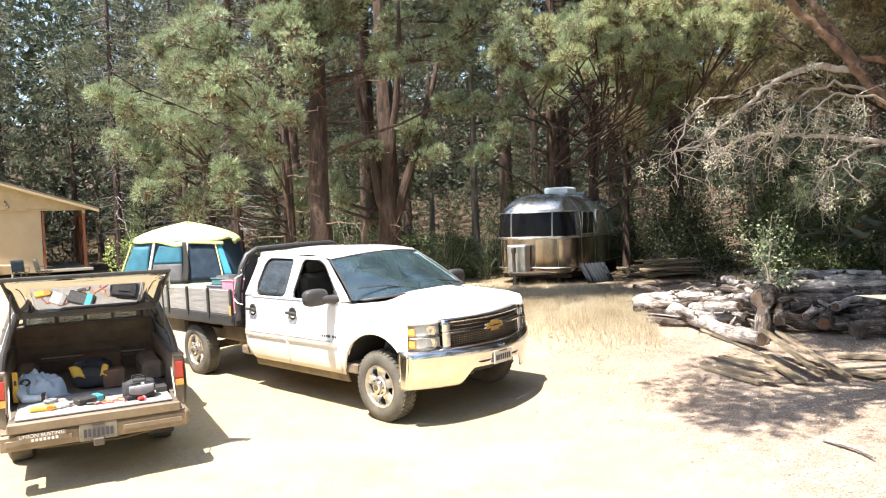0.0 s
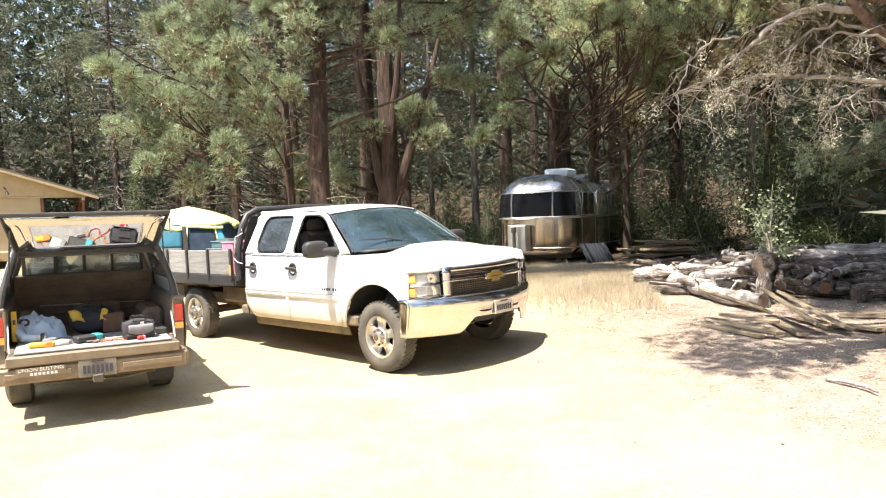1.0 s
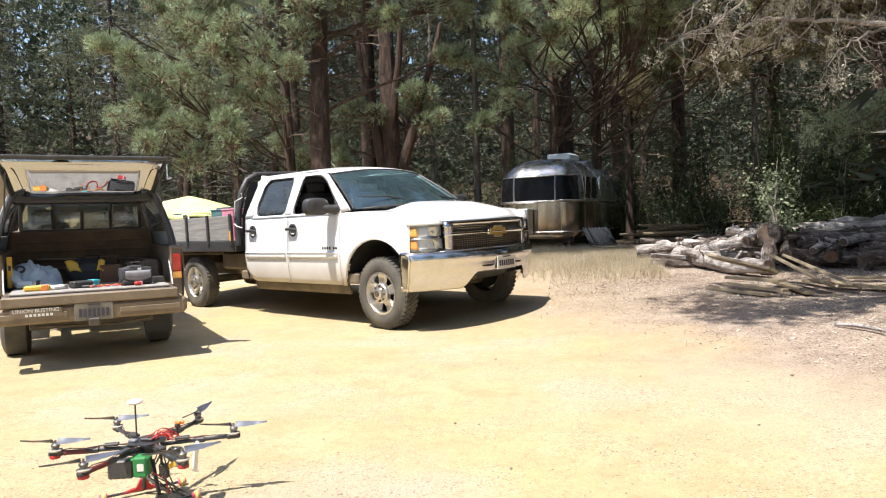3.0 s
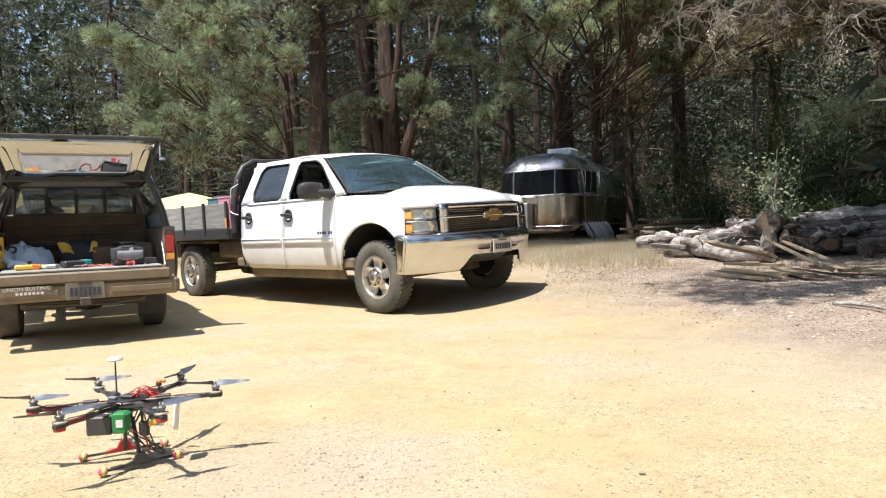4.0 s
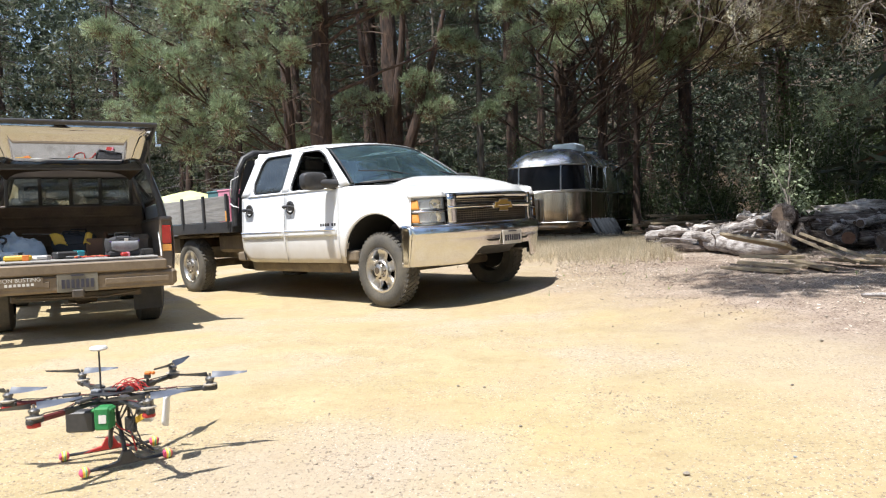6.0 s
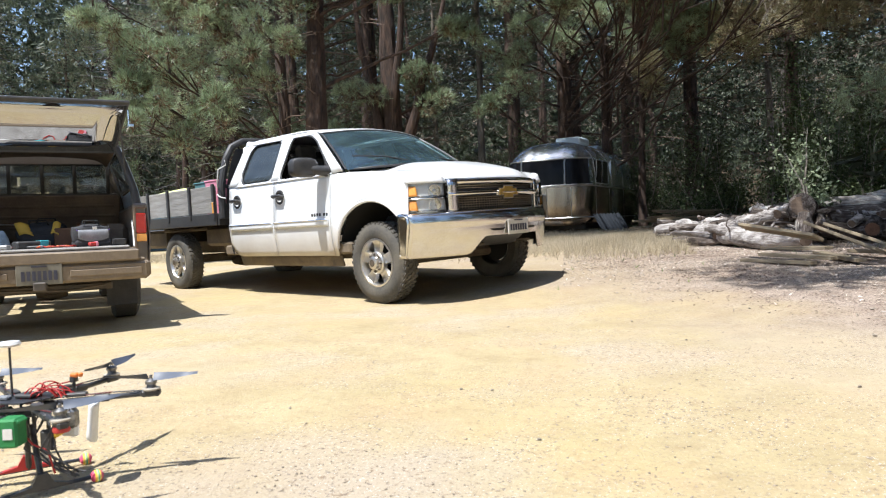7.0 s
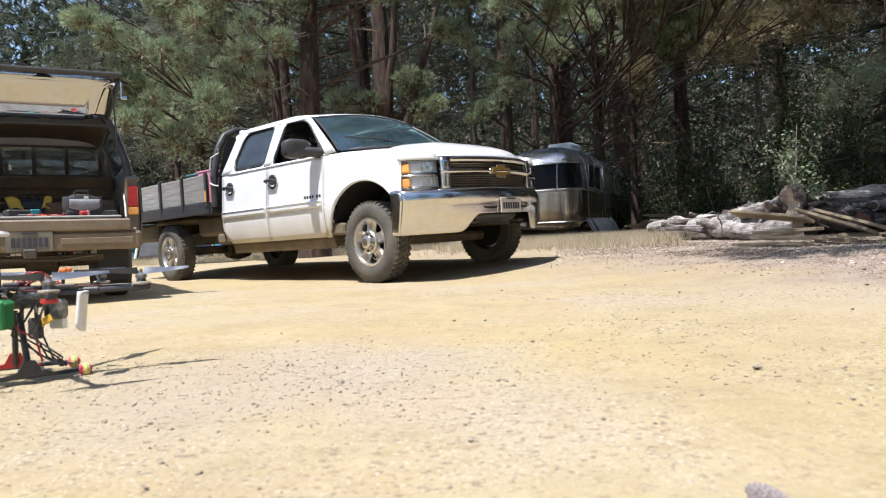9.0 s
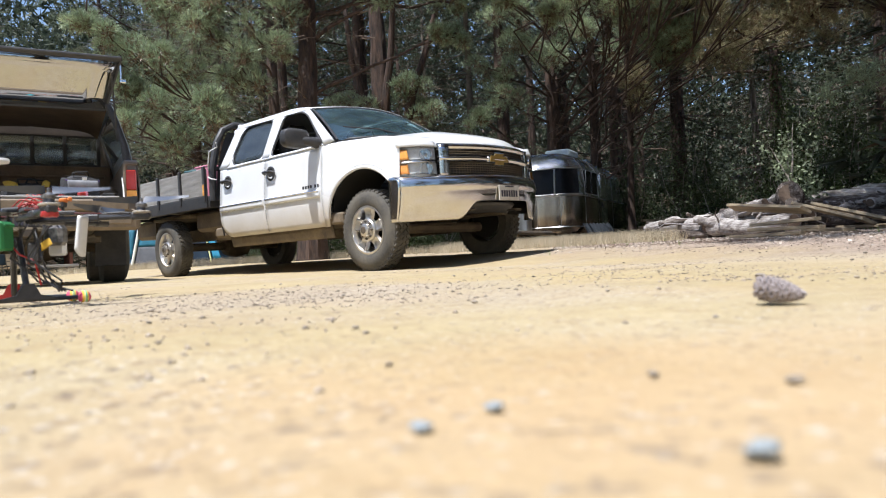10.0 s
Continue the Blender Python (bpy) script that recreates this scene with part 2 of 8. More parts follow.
def part(name, mesh, material, parent, label="", smooth=35, thick=0.0):
    ob = new(name, mesh.data(name, material, smooth) if isinstance(mesh, Mesh) else mesh)
    ob.parent = parent
    if label:
        ob["label"] = label
    if thick:
        md = ob.modifiers.new("thickness", "SOLIDIFY")
        md.thickness, md.offset = thick, 0
    return ob


def solo(name, mesh, material, m, label, category, group="", kind="", smooth=35):
    """A thing of one mesh."""
    ob = new(name, mesh.data(name, material, smooth) if isinstance(mesh, Mesh) else mesh)
    ob.matrix_world = m
    return tagged(ob, label, category, group, kind)


def lerp(tab, x):
    return float(np.interp(x, [a for a, _ in tab], [b for _, b in tab]))


def rows_mesh(name, co, tris, material, per=3):
    """A mesh from arrays of corners and faces of one size."""
    me = bpy.data.meshes.new(name)
    me.vertices.add(len(co))
    me.vertices.foreach_set("co", np.ascontiguousarray(co, dtype=np.float32).ravel())
    me.loops.add(tris.size)
    me.loops.foreach_set("vertex_index", np.ascontiguousarray(tris, dtype=np.int32).ravel())
    me.polygons.add(len(tris))
    me.polygons.foreach_set("loop_start", np.arange(0, tris.size, per, dtype=np.int32))
    me.polygons.foreach_set("loop_total", np.full(len(tris), per, dtype=np.int32))
    me.update(calc_edges=True)
    me.materials.append(material)
    return me


# ---- ground ----
def smooth01(a, b, x):
    t = np.clip((x - a) / (b - a), 0, 1)
    return t * t * (3 - 2 * t)


def height(x, y):
    """The lie of the land: level near the vehicles, a slow rise towards the trailer, a wooded hillside behind."""
    x, y = np.asarray(x, float), np.asarray(y, float)
    v = (x + 1.506) * 0.553 + (y - 7.925) * 0.833 + 0.1
    h = 0.14 * smooth01(0, 2.2, v) + 0.025 * np.clip(v - 2.2, 0, 16)
    h = h + 0.22 * np.clip(y - 42, 0, 200) + 0.15 * np.clip(x - 24, 0, 200)
    return h


def ground_z(x, y):
    near = math.exp(-((x - 0.3) ** 2 + (y - 4) ** 2) / 300)
    return float(height(x, y)) + near * (noise.noise((x * 0.45, y * 0.45, 3.3)) * 0.016 + noise.noise((x * 1.9, y * 1.9, 1.7)) * 0.010 + noise.noise((x * 7, y * 7, 7.7)) * 0.004)


def ground_mesh():
    def axis(lo, hi, near, fine, grow):
        out, s, p = [near], fine, near
        while p < hi:
            p += s
            s *= grow
            out.append(min(p, hi))
        s, p = fine, near
        while p > lo:
            p -= s
            s *= grow
            out.append(max(p, lo))
        return np.array(sorted(out))

    def band(a, b, step, lo, hi, grow):
        mid = np.arange(a, b, step)
        out, s, p = list(mid), step, b
        while p < hi:
            out.append(p)
            s *= grow
            p += s
        out.append(hi)
        s, p = step * grow, a - step
        while p > lo:
            out.append(p)
            s *= grow
            p -= s
        out.append(lo)
        return np.array(sorted(out))

    xs, ys = band(-2.6, 3.6, 0.035, -900, 900, 1.10), band(1.2, 6.5, 0.035, -900, 900, 1.10)
    X, Y = np.meshgrid(xs, ys)
    Z = height(X, Y)
    near = np.exp(-((X - 0.3) ** 2 + (Y - 4) ** 2) / 300)
    rel = np.zeros_like(Z)
    flat = [noise.noise((x * 0.45, y * 0.45, 3.3)) * 0.016 + noise.noise((x * 1.9, y * 1.9, 1.7)) * 0.010 + noise.noise((x * 7, y * 7, 7.7)) * 0.004
            for x, y in zip(X.ravel(), Y.ravel())]
    rel = np.array(flat).reshape(Z.shape) * near
    Z = Z + rel 
    co = np.stack([X.ravel(), Y.ravel(), Z.ravel()], 1)
    w, n = len(xs), len(ys)
    i, j = np.meshgrid(np.arange(w - 1), np.arange(n - 1))
    a = (j * w + i).ravel()
    return co, np.stack([a, a + 1, a + w + 1, a + w], 1)


def ground_material():
    m = bpy.data.materials.new("sandy_dirt")
    m.use_nodes = True
    N, L = m.node_tree.nodes, m.node_tree.links
    b = N["Principled BSDF"]
    geo = N.new("ShaderNodeNewGeometry")

    def tex(scale, detail=5, rough=0.6):
        t = N.new("ShaderNodeTexNoise")
        t.inputs["Scale"].default_value, t.inputs["Detail"].default_value, t.inputs["Roughness"].default_value = scale, detail, rough
        L.new(geo.outputs["Position"], t.inputs[0])
        return t.outputs[0]

    def ramp(x, a, b2, ca, cb):
        r = N.new("ShaderNodeValToRGB")
        r.color_ramp.elements[0].position, r.color_ramp.elements[1].position = a, b2
        r.color_ramp.elements[0].color, r.color_ramp.elements[1].color = (*ca, 1), (*cb, 1)
        L.new(x, r.inputs[0])
        return r.outputs[0]

    def mix(f, x, y):
        q = N.new("ShaderNodeMix")
        q.data_type = "RGBA"
        for s, v in ((q.inputs[0], f), (q.inputs[6], x), (q.inputs[7], y)):
            if isinstance(v, (tuple, list)):
                s.default_value = (*v, 1)
            elif isinstance(v, float):
                s.default_value = v
            else:
                L.new(v, s)
        return q.outputs[2]

    def maths(op, x, y):
        q = N.new("ShaderNodeMath")
        q.operation, q.use_clamp = op, op in ("MULTIPLY", "ADD")
        for s, v in zip(q.inputs, (x, y)):
            if isinstance(v, (int, float)):
                s.default_value = v
            else:
                L.new(v, s)
        return q.outputs[0]

    k = (0, 0, 0), (1, 1, 1)
    sand = ramp(tex(0.7), 0.32, 0.7, (0.392, 0.315, 0.172), (0.468, 0.379, 0.226))
    sand = mix(ramp(tex(3.1), 0.45, 0.75, *k), sand, (0.358, 0.281, 0.156))
    # paler and greyer gravelly patches
    sand = mix(maths("MULTIPLY", ramp(tex(0.55, 3), 0.48, 0.60, *k), 0.72), sand, (0.435, 0.364, 0.263))
    # yellow clay showing through
    sand = mix(maths("MULTIPLY", ramp(tex(0.42, 4), 0.52, 0.64, *k), 0.6), sand, (0.445, 0.361, 0.162))
    # reddish dust here and there
    sand = mix(maths("MULTIPLY", ramp(tex(1.7, 4), 0.46, 0.66, *k), 0.5), sand, (0.445, 0.329, 0.200))
    # crumbs and scuffs a hand's width across
    sand = mix(maths("MULTIPLY", ramp(tex(13, 6, 0.7), 0.52, 0.68, *k), 0.5), sand, (0.310, 0.226, 0.123))
    sand = mix(maths("MULTIPLY", ramp(tex(19, 6, 0.7), 0.56, 0.70, *k), 0.55), sand, (0.550, 0.457, 0.298))
    # the bed of grit, and orange earth beside it
    for (px, py), rad, colour, much in (((-0.45, 3.0), 0.95, (0.400, 0.332, 0.249), 0.75), ((0.42, 1.62), 0.42, (0.500, 0.332, 0.179), 0.5), ((1.7, 5.2), 1.5, (0.420, 0.351, 0.267), 0.5)):
        dist, near, sub = N.new("ShaderNodeVectorMath"), N.new("ShaderNodeMapRange"), N.new("ShaderNodeMath")
        dist.operation, dist.inputs[1].default_value = "DISTANCE", (px, py, 0)
        L.new(geo.outputs["Position"], dist.inputs[0])
        sub.operation, sub.inputs[1].default_value = "MULTIPLY_ADD", rad * 1.1
        L.new(tex(2.6, 5), sub.inputs[0])
        L.new(dist.outputs["Value"], sub.inputs[2])
        near.inputs[1].default_value, near.inputs[2].default_value, near.inputs[3].default_value, near.inputs[4].default_value = rad * 0.8, rad * 1.5, much, 0.0
        L.new(sub.outputs[0], near.inputs[0])
        sand = mix(near.outputs[0], sand, colour)
    # gravel specks
    where = maths("MULTIPLY", maths("ADD", ramp(tex(1.1, 4), 0.42, 0.60, *k), 0.35), 0.85)
    sand = mix(maths("MULTIPLY", ramp(tex(38, 3, 0.6), 0.60, 0.66, *k), where), sand, (0.24, 0.175, 0.115))
    sand = mix(maths("MULTIPLY", ramp(tex(70, 2, 0.5), 0.60, 0.67, *k), where), sand, (0.20, 0.16, 0.125))
    sand = mix(maths("MULTIPLY", ramp(tex(110, 2, 0.5), 0.62, 0.68, *k), where), sand, (0.56, 0.51, 0.44))
    # litter of needles and bark under the trees, past a wavering border
    sep = N.new("ShaderNodeSeparateXYZ")
    L.new(geo.outputs["Position"], sep.inputs[0])
    d = N.new("ShaderNodeMath")
    d.operation = "MULTIPLY_ADD"
    d.inputs[1].default_value = 1.25
    L.new(sep.outputs[0], d.inputs[0])
    L.new(sep.outputs[1], d.inputs[2])
    wob = N.new("ShaderNodeMath")
    wob.operation = "MULTIPLY_ADD"
    wob.inputs[1].default_value = 5.0
    L.new(tex(0.9), wob.inputs[0])
    L.new(d.outputs[0], wob.inputs[2])
    mr = N.new("ShaderNodeMapRange")
    mr.inputs[1].default_value, mr.inputs[2].default_value = 9.7, 11.9
    L.new(wob.outputs[0], mr.inputs[0])
    litter = ramp(tex(4), 0.35, 0.7, (0.275, 0.213, 0.168), (0.405, 0.33, 0.265))
    litter = mix(maths("MULTIPLY", ramp(tex(60, 3, 0.7), 0.5, 0.62, *k), 0.8), litter, (0.105, 0.07, 0.05))
    litter = mix(maths("MULTIPLY", ramp(tex(80, 3, 0.7), 0.58, 0.66, *k), 0.6), litter, (0.50, 0.44, 0.37))
    # thinner litter where the wheels pass, beside the truck
    thin = N.new("ShaderNodeMapRange")
    thin.inputs[1].default_value, thin.inputs[2].default_value, thin.inputs[3].default_value, thin.inputs[4].default_value = -0.2, 2.0, 0.4, 1.0
    L.new(sep.outputs[0], thin.inputs[0])
    col = mix(maths("MULTIPLY", mr.outputs[0], thin.outputs[0]), sand, litter)
    # dark floor of the wood past the yard's edge, with its shade painted in
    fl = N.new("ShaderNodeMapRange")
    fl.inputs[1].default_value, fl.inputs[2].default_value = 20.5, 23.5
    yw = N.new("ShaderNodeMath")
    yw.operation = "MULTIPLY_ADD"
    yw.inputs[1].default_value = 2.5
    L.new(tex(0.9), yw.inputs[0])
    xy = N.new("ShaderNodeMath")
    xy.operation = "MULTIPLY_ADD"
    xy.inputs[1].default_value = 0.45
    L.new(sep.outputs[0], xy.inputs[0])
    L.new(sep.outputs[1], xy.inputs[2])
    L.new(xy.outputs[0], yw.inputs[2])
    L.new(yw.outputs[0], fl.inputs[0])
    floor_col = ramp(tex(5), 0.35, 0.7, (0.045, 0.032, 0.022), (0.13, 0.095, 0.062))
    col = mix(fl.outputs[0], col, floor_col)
    L.new(col, b.inputs["Base Color"])
    b.inputs["Roughness"].default_value = 0.95
    b.inputs["Specular IOR Level"].default_value = 0.15
    bp = N.new("ShaderNodeBump")
    bp.inputs["Strength"].default_value, bp.inputs["Distance"].default_value = 0.8, 0.018
    L.new(maths("ADD", maths("MULTIPLY", tex(45, 5, 0.7), 0.5), maths("MULTIPLY", tex(11, 5, 0.65), 0.5)), bp.inputs["Height"])
    L.new(bp.outputs[0], b.inputs["Normal"])
    return m


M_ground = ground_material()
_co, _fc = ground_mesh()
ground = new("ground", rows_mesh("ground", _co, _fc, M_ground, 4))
ground.data.polygons.foreach_set("use_smooth", [True] * len(ground.data.polygons))
tagged(ground, "pale sandy dirt yard with gravel patches and needle litter", "ground", kind="structure")


def on(x, y, up=0.0, turn=0.0):
    """A pose on the ground."""
    return pose(x, y, float(height(x, y)) + up, 0, 0, turn)


# ---- trees ----
def leaf_material(name, c1, c2, rough=0.36, through=0.25, brown=0.0, spread=(0.45, 1.55)):
    m = bpy.data.materials.new(name)
    m.use_nodes = True
    N, L = m.node_tree.nodes, m.node_tree.links
    b = N["Principled BSDF"]
    geo, tex, ramp, hsv, mr = (N.new("ShaderNodeNewGeometry"), N.new("ShaderNodeTexNoise"), N.new("ShaderNodeValToRGB"),
                               N.new("ShaderNodeHueSaturation"), N.new("ShaderNodeMapRange"))
    tex.inputs["Scale"].default_value = 0.9
    L.new(geo.outputs["Position"], tex.inputs[0])
    ramp.color_ramp.elements[0].position, ramp.color_ramp.elements[1].position = 0.35, 0.65
    ramp.color_ramp.elements[0].color, ramp.color_ramp.elements[1].color = (*c1, 1), (*c2, 1)
    L.new(tex.outputs[0], ramp.inputs[0])
    mr.inputs[3].default_value, mr.inputs[4].default_value = spread
    L.new(geo.outputs["Random Per Island"], mr.inputs[0])
    L.new(mr.outputs[0], hsv.inputs["Value"])
    # a share of dry, brown blades
    gt, dry = N.new("ShaderNodeMath"), N.new("ShaderNodeMix")
    gt.operation, gt.inputs[1].default_value = "LESS_THAN", brown
    L.new(geo.outputs["Random Per Island"], gt.inputs[0])
    dry.data_type = "RGBA"
    L.new(gt.outputs[0], dry.inputs[0])
    L.new(ramp.outputs[0], dry.inputs[6])
    dry.inputs[7].default_value = (0.30, 0.19, 0.11, 1)
    L.new(dry.outputs[2], hsv.inputs["Color"])
    L.new(hsv.outputs[0], b.inputs["Base Color"])
    b.inputs["Roughness"].default_value = rough
    b.inputs["Specular IOR Level"].default_value = 0.35
    tl, mx = N.new("ShaderNodeBsdfTranslucent"), N.new("ShaderNodeMixShader")
    mx.inputs[0].default_value = through
    L.new(hsv.outputs[0], tl.inputs[0])
    L.new(b.outputs[0], mx.inputs[1])
    L.new(tl.outputs[0], mx.inputs[2])
    L.new(mx.outputs[0], N["Material Output"].inputs[0])
    return m


M_needle = leaf_material("pine_needles", (0.215, 0.28, 0.165), (0.375, 0.45, 0.28), 0.30, 0.28, 0.12)
# far needles kept dark, to carry the shade inside the wood
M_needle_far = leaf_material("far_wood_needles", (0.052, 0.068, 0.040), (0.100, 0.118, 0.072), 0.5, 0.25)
# pine needles lightened, so that sun on the boughs shows in the colour
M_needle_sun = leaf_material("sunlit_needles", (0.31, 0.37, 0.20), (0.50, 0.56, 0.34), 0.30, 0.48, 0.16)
M_leaf_lime = leaf_material("lime_leaves", (0.24, 0.34, 0.10), (0.36, 0.46, 0.17), 0.45, 0.35)
# wood needles: a paler, lit copy and darker ones with shade in the colour
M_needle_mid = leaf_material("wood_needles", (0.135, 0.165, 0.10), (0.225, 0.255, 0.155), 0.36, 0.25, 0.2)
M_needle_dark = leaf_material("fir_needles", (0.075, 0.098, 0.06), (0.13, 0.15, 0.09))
M_needle_shaded = leaf_material("shaded_wood_needles", (0.042, 0.053, 0.030), (0.078, 0.088, 0.05), 0.4, 0.25, 0.15)
M_needle_brown = leaf_material("dry_needles", (0.235, 0.23, 0.115), (0.36, 0.33, 0.19), 0.36, 0.3, 0.25)
M_needle_rust = leaf_material("rusty_needles", (0.125, 0.10, 0.058), (0.20, 0.155, 0.095), 0.4, 0.25, 0.3)
M_leaf = leaf_material("broad_leaves", (0.034, 0.055, 0.022), (0.085, 0.112, 0.042), 0.55, 0.3)
M_leaf_pale = leaf_material("pale_leaves", (0.060, 0.085, 0.040), (0.115, 0.145, 0.070), 0.55, 0.3)
M_leaf_young = leaf_material("young_leaves", (0.22, 0.27, 0.155), (0.37, 0.42, 0.28), 0.35, 0.4)
M_lichen = leaf_material("hanging_lichen", (0.42, 0.40, 0.29), (0.64, 0.61, 0.49), 0.9, 0.05)
M_bark = surf("pine_bark", (0.026, 0.018, 0.014), (0.098, 0.060, 0.043), 11, 0.95, bump=2.0, fine=42, stretch=(1, 1, 0.22))
M_limb = surf("red_bark", (0.065, 0.04, 0.028), (0.20, 0.125, 0.085), 14, 0.95, bump=1.2, fine=46)
M_bark_pale = surf("pale_bark", (0.20, 0.175, 0.145), (0.08, 0.065, 0.05), 5, 0.95, bump=0.8, fine=25, stretch=(1, 1, 0.3))
M_deadgrey = surf("grey_twigs", (0.14, 0.115, 0.10), (0.24, 0.21, 0.195), 6, 0.9)
M_silver_twig = surf("silver_twigs", (0.26, 0.235, 0.23), (0.38, 0.35, 0.35), 6, 0.9)
M_brown_twig = surf("brown_twigs", (0.10, 0.068, 0.05), (0.19, 0.135, 0.10), 6, 0.9)
# brown twigs darkened for firs, with the wood's shade in the colour
M_shade_twig = surf("shaded_twigs", (0.045, 0.033, 0.026), (0.085, 0.064, 0.05), 6, 0.9)
M_deadwood = surf("dead_wood", (0.15, 0.12, 0.10), (0.44, 0.40, 0.35), 9, 0.9, bump=0.5)


def rand_dirs(rng, n, up=0.0):
    d = rng.normal(size=(n, 3))
    d[:, 2] += up
    return d / np.linalg.norm(d, axis=1, keepdims=True)


def blades(rng, at, way, n, length, width, spread):
    """n thin three-cornered blades from each place, fanning round its way."""
    k = len(at)
    d = way[:, None, :] + spread * rng.normal(size=(k, n, 3))
    d /= np.linalg.norm(d, axis=2, keepdims=True)
    side = np.cross(d, np.array([-0.25, -0.4, 1.0]) + 0.75 * rng.normal(size=(k, n, 3)))
    side /= np.linalg.norm(side, axis=2, keepdims=True)
    ln = length * rng.uniform(0.6, 1.15, (k, n, 1))
    base = at[:, None, :] + d * ln * 0.06
    co = np.stack([base - side * width / 2, base + side * width / 2, base + d * ln], 2)
    co = co.reshape(-1, 3)
    return co, np.arange(len(co)).reshape(-1, 3)


def puffs(rng, centres, radius, tufts, up=0.35, flat=0.7):
    """Places and ways of needle tufts in rounded clumps at the twigs' ends."""
    k = len(centres)
    d = rand_dirs(rng, k * tufts, up).reshape(k, tufts, 3)
    r = radius * rng.uniform(0.45, 1.0, (k, tufts, 1)) ** 0.6 * rng.uniform(0.7, 1.25, (k, 1, 1))
    off = d * r
    off[:, :, 2] *= flat
    return (centres[:, None, :] + off).reshape(-1, 3), d.reshape(-1, 3)


def crook(rng, a, b, n, amount):
    """A bent line from a to b."""
    a, b = np.array(a, float), np.array(b, float)
    t = np.linspace(0, 1, n)[:, None]
    wob = rng.normal(size=(n, 3)) * amount
    wob[0] = 0
    return a + (b - a) * t + np.cumsum(wob, 0) * 0.5


def bark_tube(mesh, line, rad, seed, seg=22, step=0.16):
    """A trunk with ridges and plates: the round section is pushed in and out by noise stretched along the stem."""
    line = np.array(line)
    run = np.concatenate([[0], np.cumsum(np.linalg.norm(np.diff(line, axis=0), axis=1))])
    n = int(run[-1] / step)
    vs, fs = [], []
    for i in range(n + 1):
        s = run[-1] * i / n
        c = [np.interp(s, run, line[:, k]) for k in range(3)]
        r = float(np.interp(s, run, rad))
        for k in range(seg):
            a = 2 * math.pi * k / seg
            q = Vector((math.cos(a) * 3.2, math.sin(a) * 3.2, s * 1.3 + seed))
            w = 1 + 0.16 * noise.noise(q) + 0.11 * noise.noise(q * 2.7) + 0.06 * noise.noise(Vector((math.cos(a), math.sin(a), s * 0.5 + seed)))
            vs.append((c[0] + r * w * math.cos(a), c[1] + r * w * math.sin(a), c[2]))
    for i in range(n):
        for k in range(seg):
            fs.append((i * seg + k, i * seg + (k + 1) % seg, (i + 1) * seg + (k + 1) % seg, (i + 1) * seg + k))
    return mesh.add(vs, fs)


def pine(name, seed, tall, bare, limbs, reach, girth, m, label, lean=(0, 0), needle=None, tufts=26, puff=0.5, stems=1, droop=0.0,
         blade=(0.20, 0.020), per=16, each=5, bark=None, dead=8, group="pines at the clearing's edge", top=1.0):
    """A pine: tapered trunk(s), crooked limbs, rounded needle clumps at the limbs' ends."""
    rng = np.random.default_rng(seed)
    tree = thing(name, m, label, "tree", group)
    wood, twigs, cen = Mesh(), Mesh(), []
    for s in range(stems):
        ang = 2 * math.pi * s / max(1, stems) + seed
        foot = np.array([0.0, 0, -0.2])
        out = 0.0 if stems == 1 else reach * 0.3
        tip = np.array([lean[0] + out * math.cos(ang), lean[1] + out * math.sin(ang), tall * rng.uniform(0.85, 1.0)])
        line = crook(rng, foot, tip, 14, tall * 0.006)
        line[1:, :2] -= (line[1:, :2] * 0.25) * (stems > 1)
        rad = [girth * (1.35 if i == 0 else 1.0) * (1 - 0.9 * i / 13) * (0.75 if stems > 1 else 1) + 0.02 for i in range(14)]
        wood.tube(line, rad, 12)
        for i in range(limbs):
            f = bare + (1 - bare) * ((i + rng.random()) / limbs)
            z = f * tip[2]
            base = np.array([np.interp(z, line[:, 2], line[:, k]) for k in range(3)])
            a = i * 2.4 + rng.uniform(-0.5, 0.5)
            g = (f - bare) / (1 - bare)
            ln = reach * rng.uniform(0.6, 1.1) * (0.55 + 0.6 * math.sin(math.pi * min(1, 0.25 + 0.75 * g))) * (1 - (1 - 0.35 * top) * 0.0) * (1.0 - 0.55 * g ** 2)
            end = base + np.array([math.cos(a) * ln, math.sin(a) * ln, ln * (rng.uniform(0.0, 0.45) - droop)])
            limb = crook(rng, base, end, 7, ln * 0.05)
            r0 = girth * 0.28 * (1 - 0.6 * f) + 0.012
            wood.tube(limb, [r0 * (1 - 0.8 * k / 6) for k in range(7)], 7)
            for k in range(each):
                t = rng.uniform(0.4, 1.0)
                at = np.array([np.interp(t * 6, range(7), limb[:, c]) for c in range(3)])
                tip2 = at + rand_dirs(rng, 1, 0.35)[0] * rng.uniform(0.25, 0.75) * ln * 0.38
                twigs.tube([at, (at + tip2) / 2 + rng.normal(size=3) * 0.04, tip2], [0.018, 0.012, 0.006], 4)
                cen.append(tip2)
    for i in range(dead):
        z = rng.uniform(bare * 0.35, bare) * tall
        a = rng.uniform(0, 6.28)
        ln = rng.uniform(0.5, 1.6)
        base = np.array([lean[0] * z / tall, lean[1] * z / tall, z])
        twigs.tube(crook(rng, base, base + np.array([math.cos(a) * ln, math.sin(a) * ln, rng.uniform(-0.3, 0.3)]), 5, 0.07), [0.025, 0.02, 0.014, 0.01, 0.005], 4)
    part("trunk", wood, bark or M_bark, tree)
    part("deadwood", twigs, M_brown_twig, tree)["kind"] = "stuff"
    at, way = puffs(rng, np.array(cen), puff, tufts)
    co, tri = blades(rng, at, way, per, *blade, 0.55)
    part("crown", rows_mesh("crown", co, tri, needle or M_needle), None, tree)
    return tree


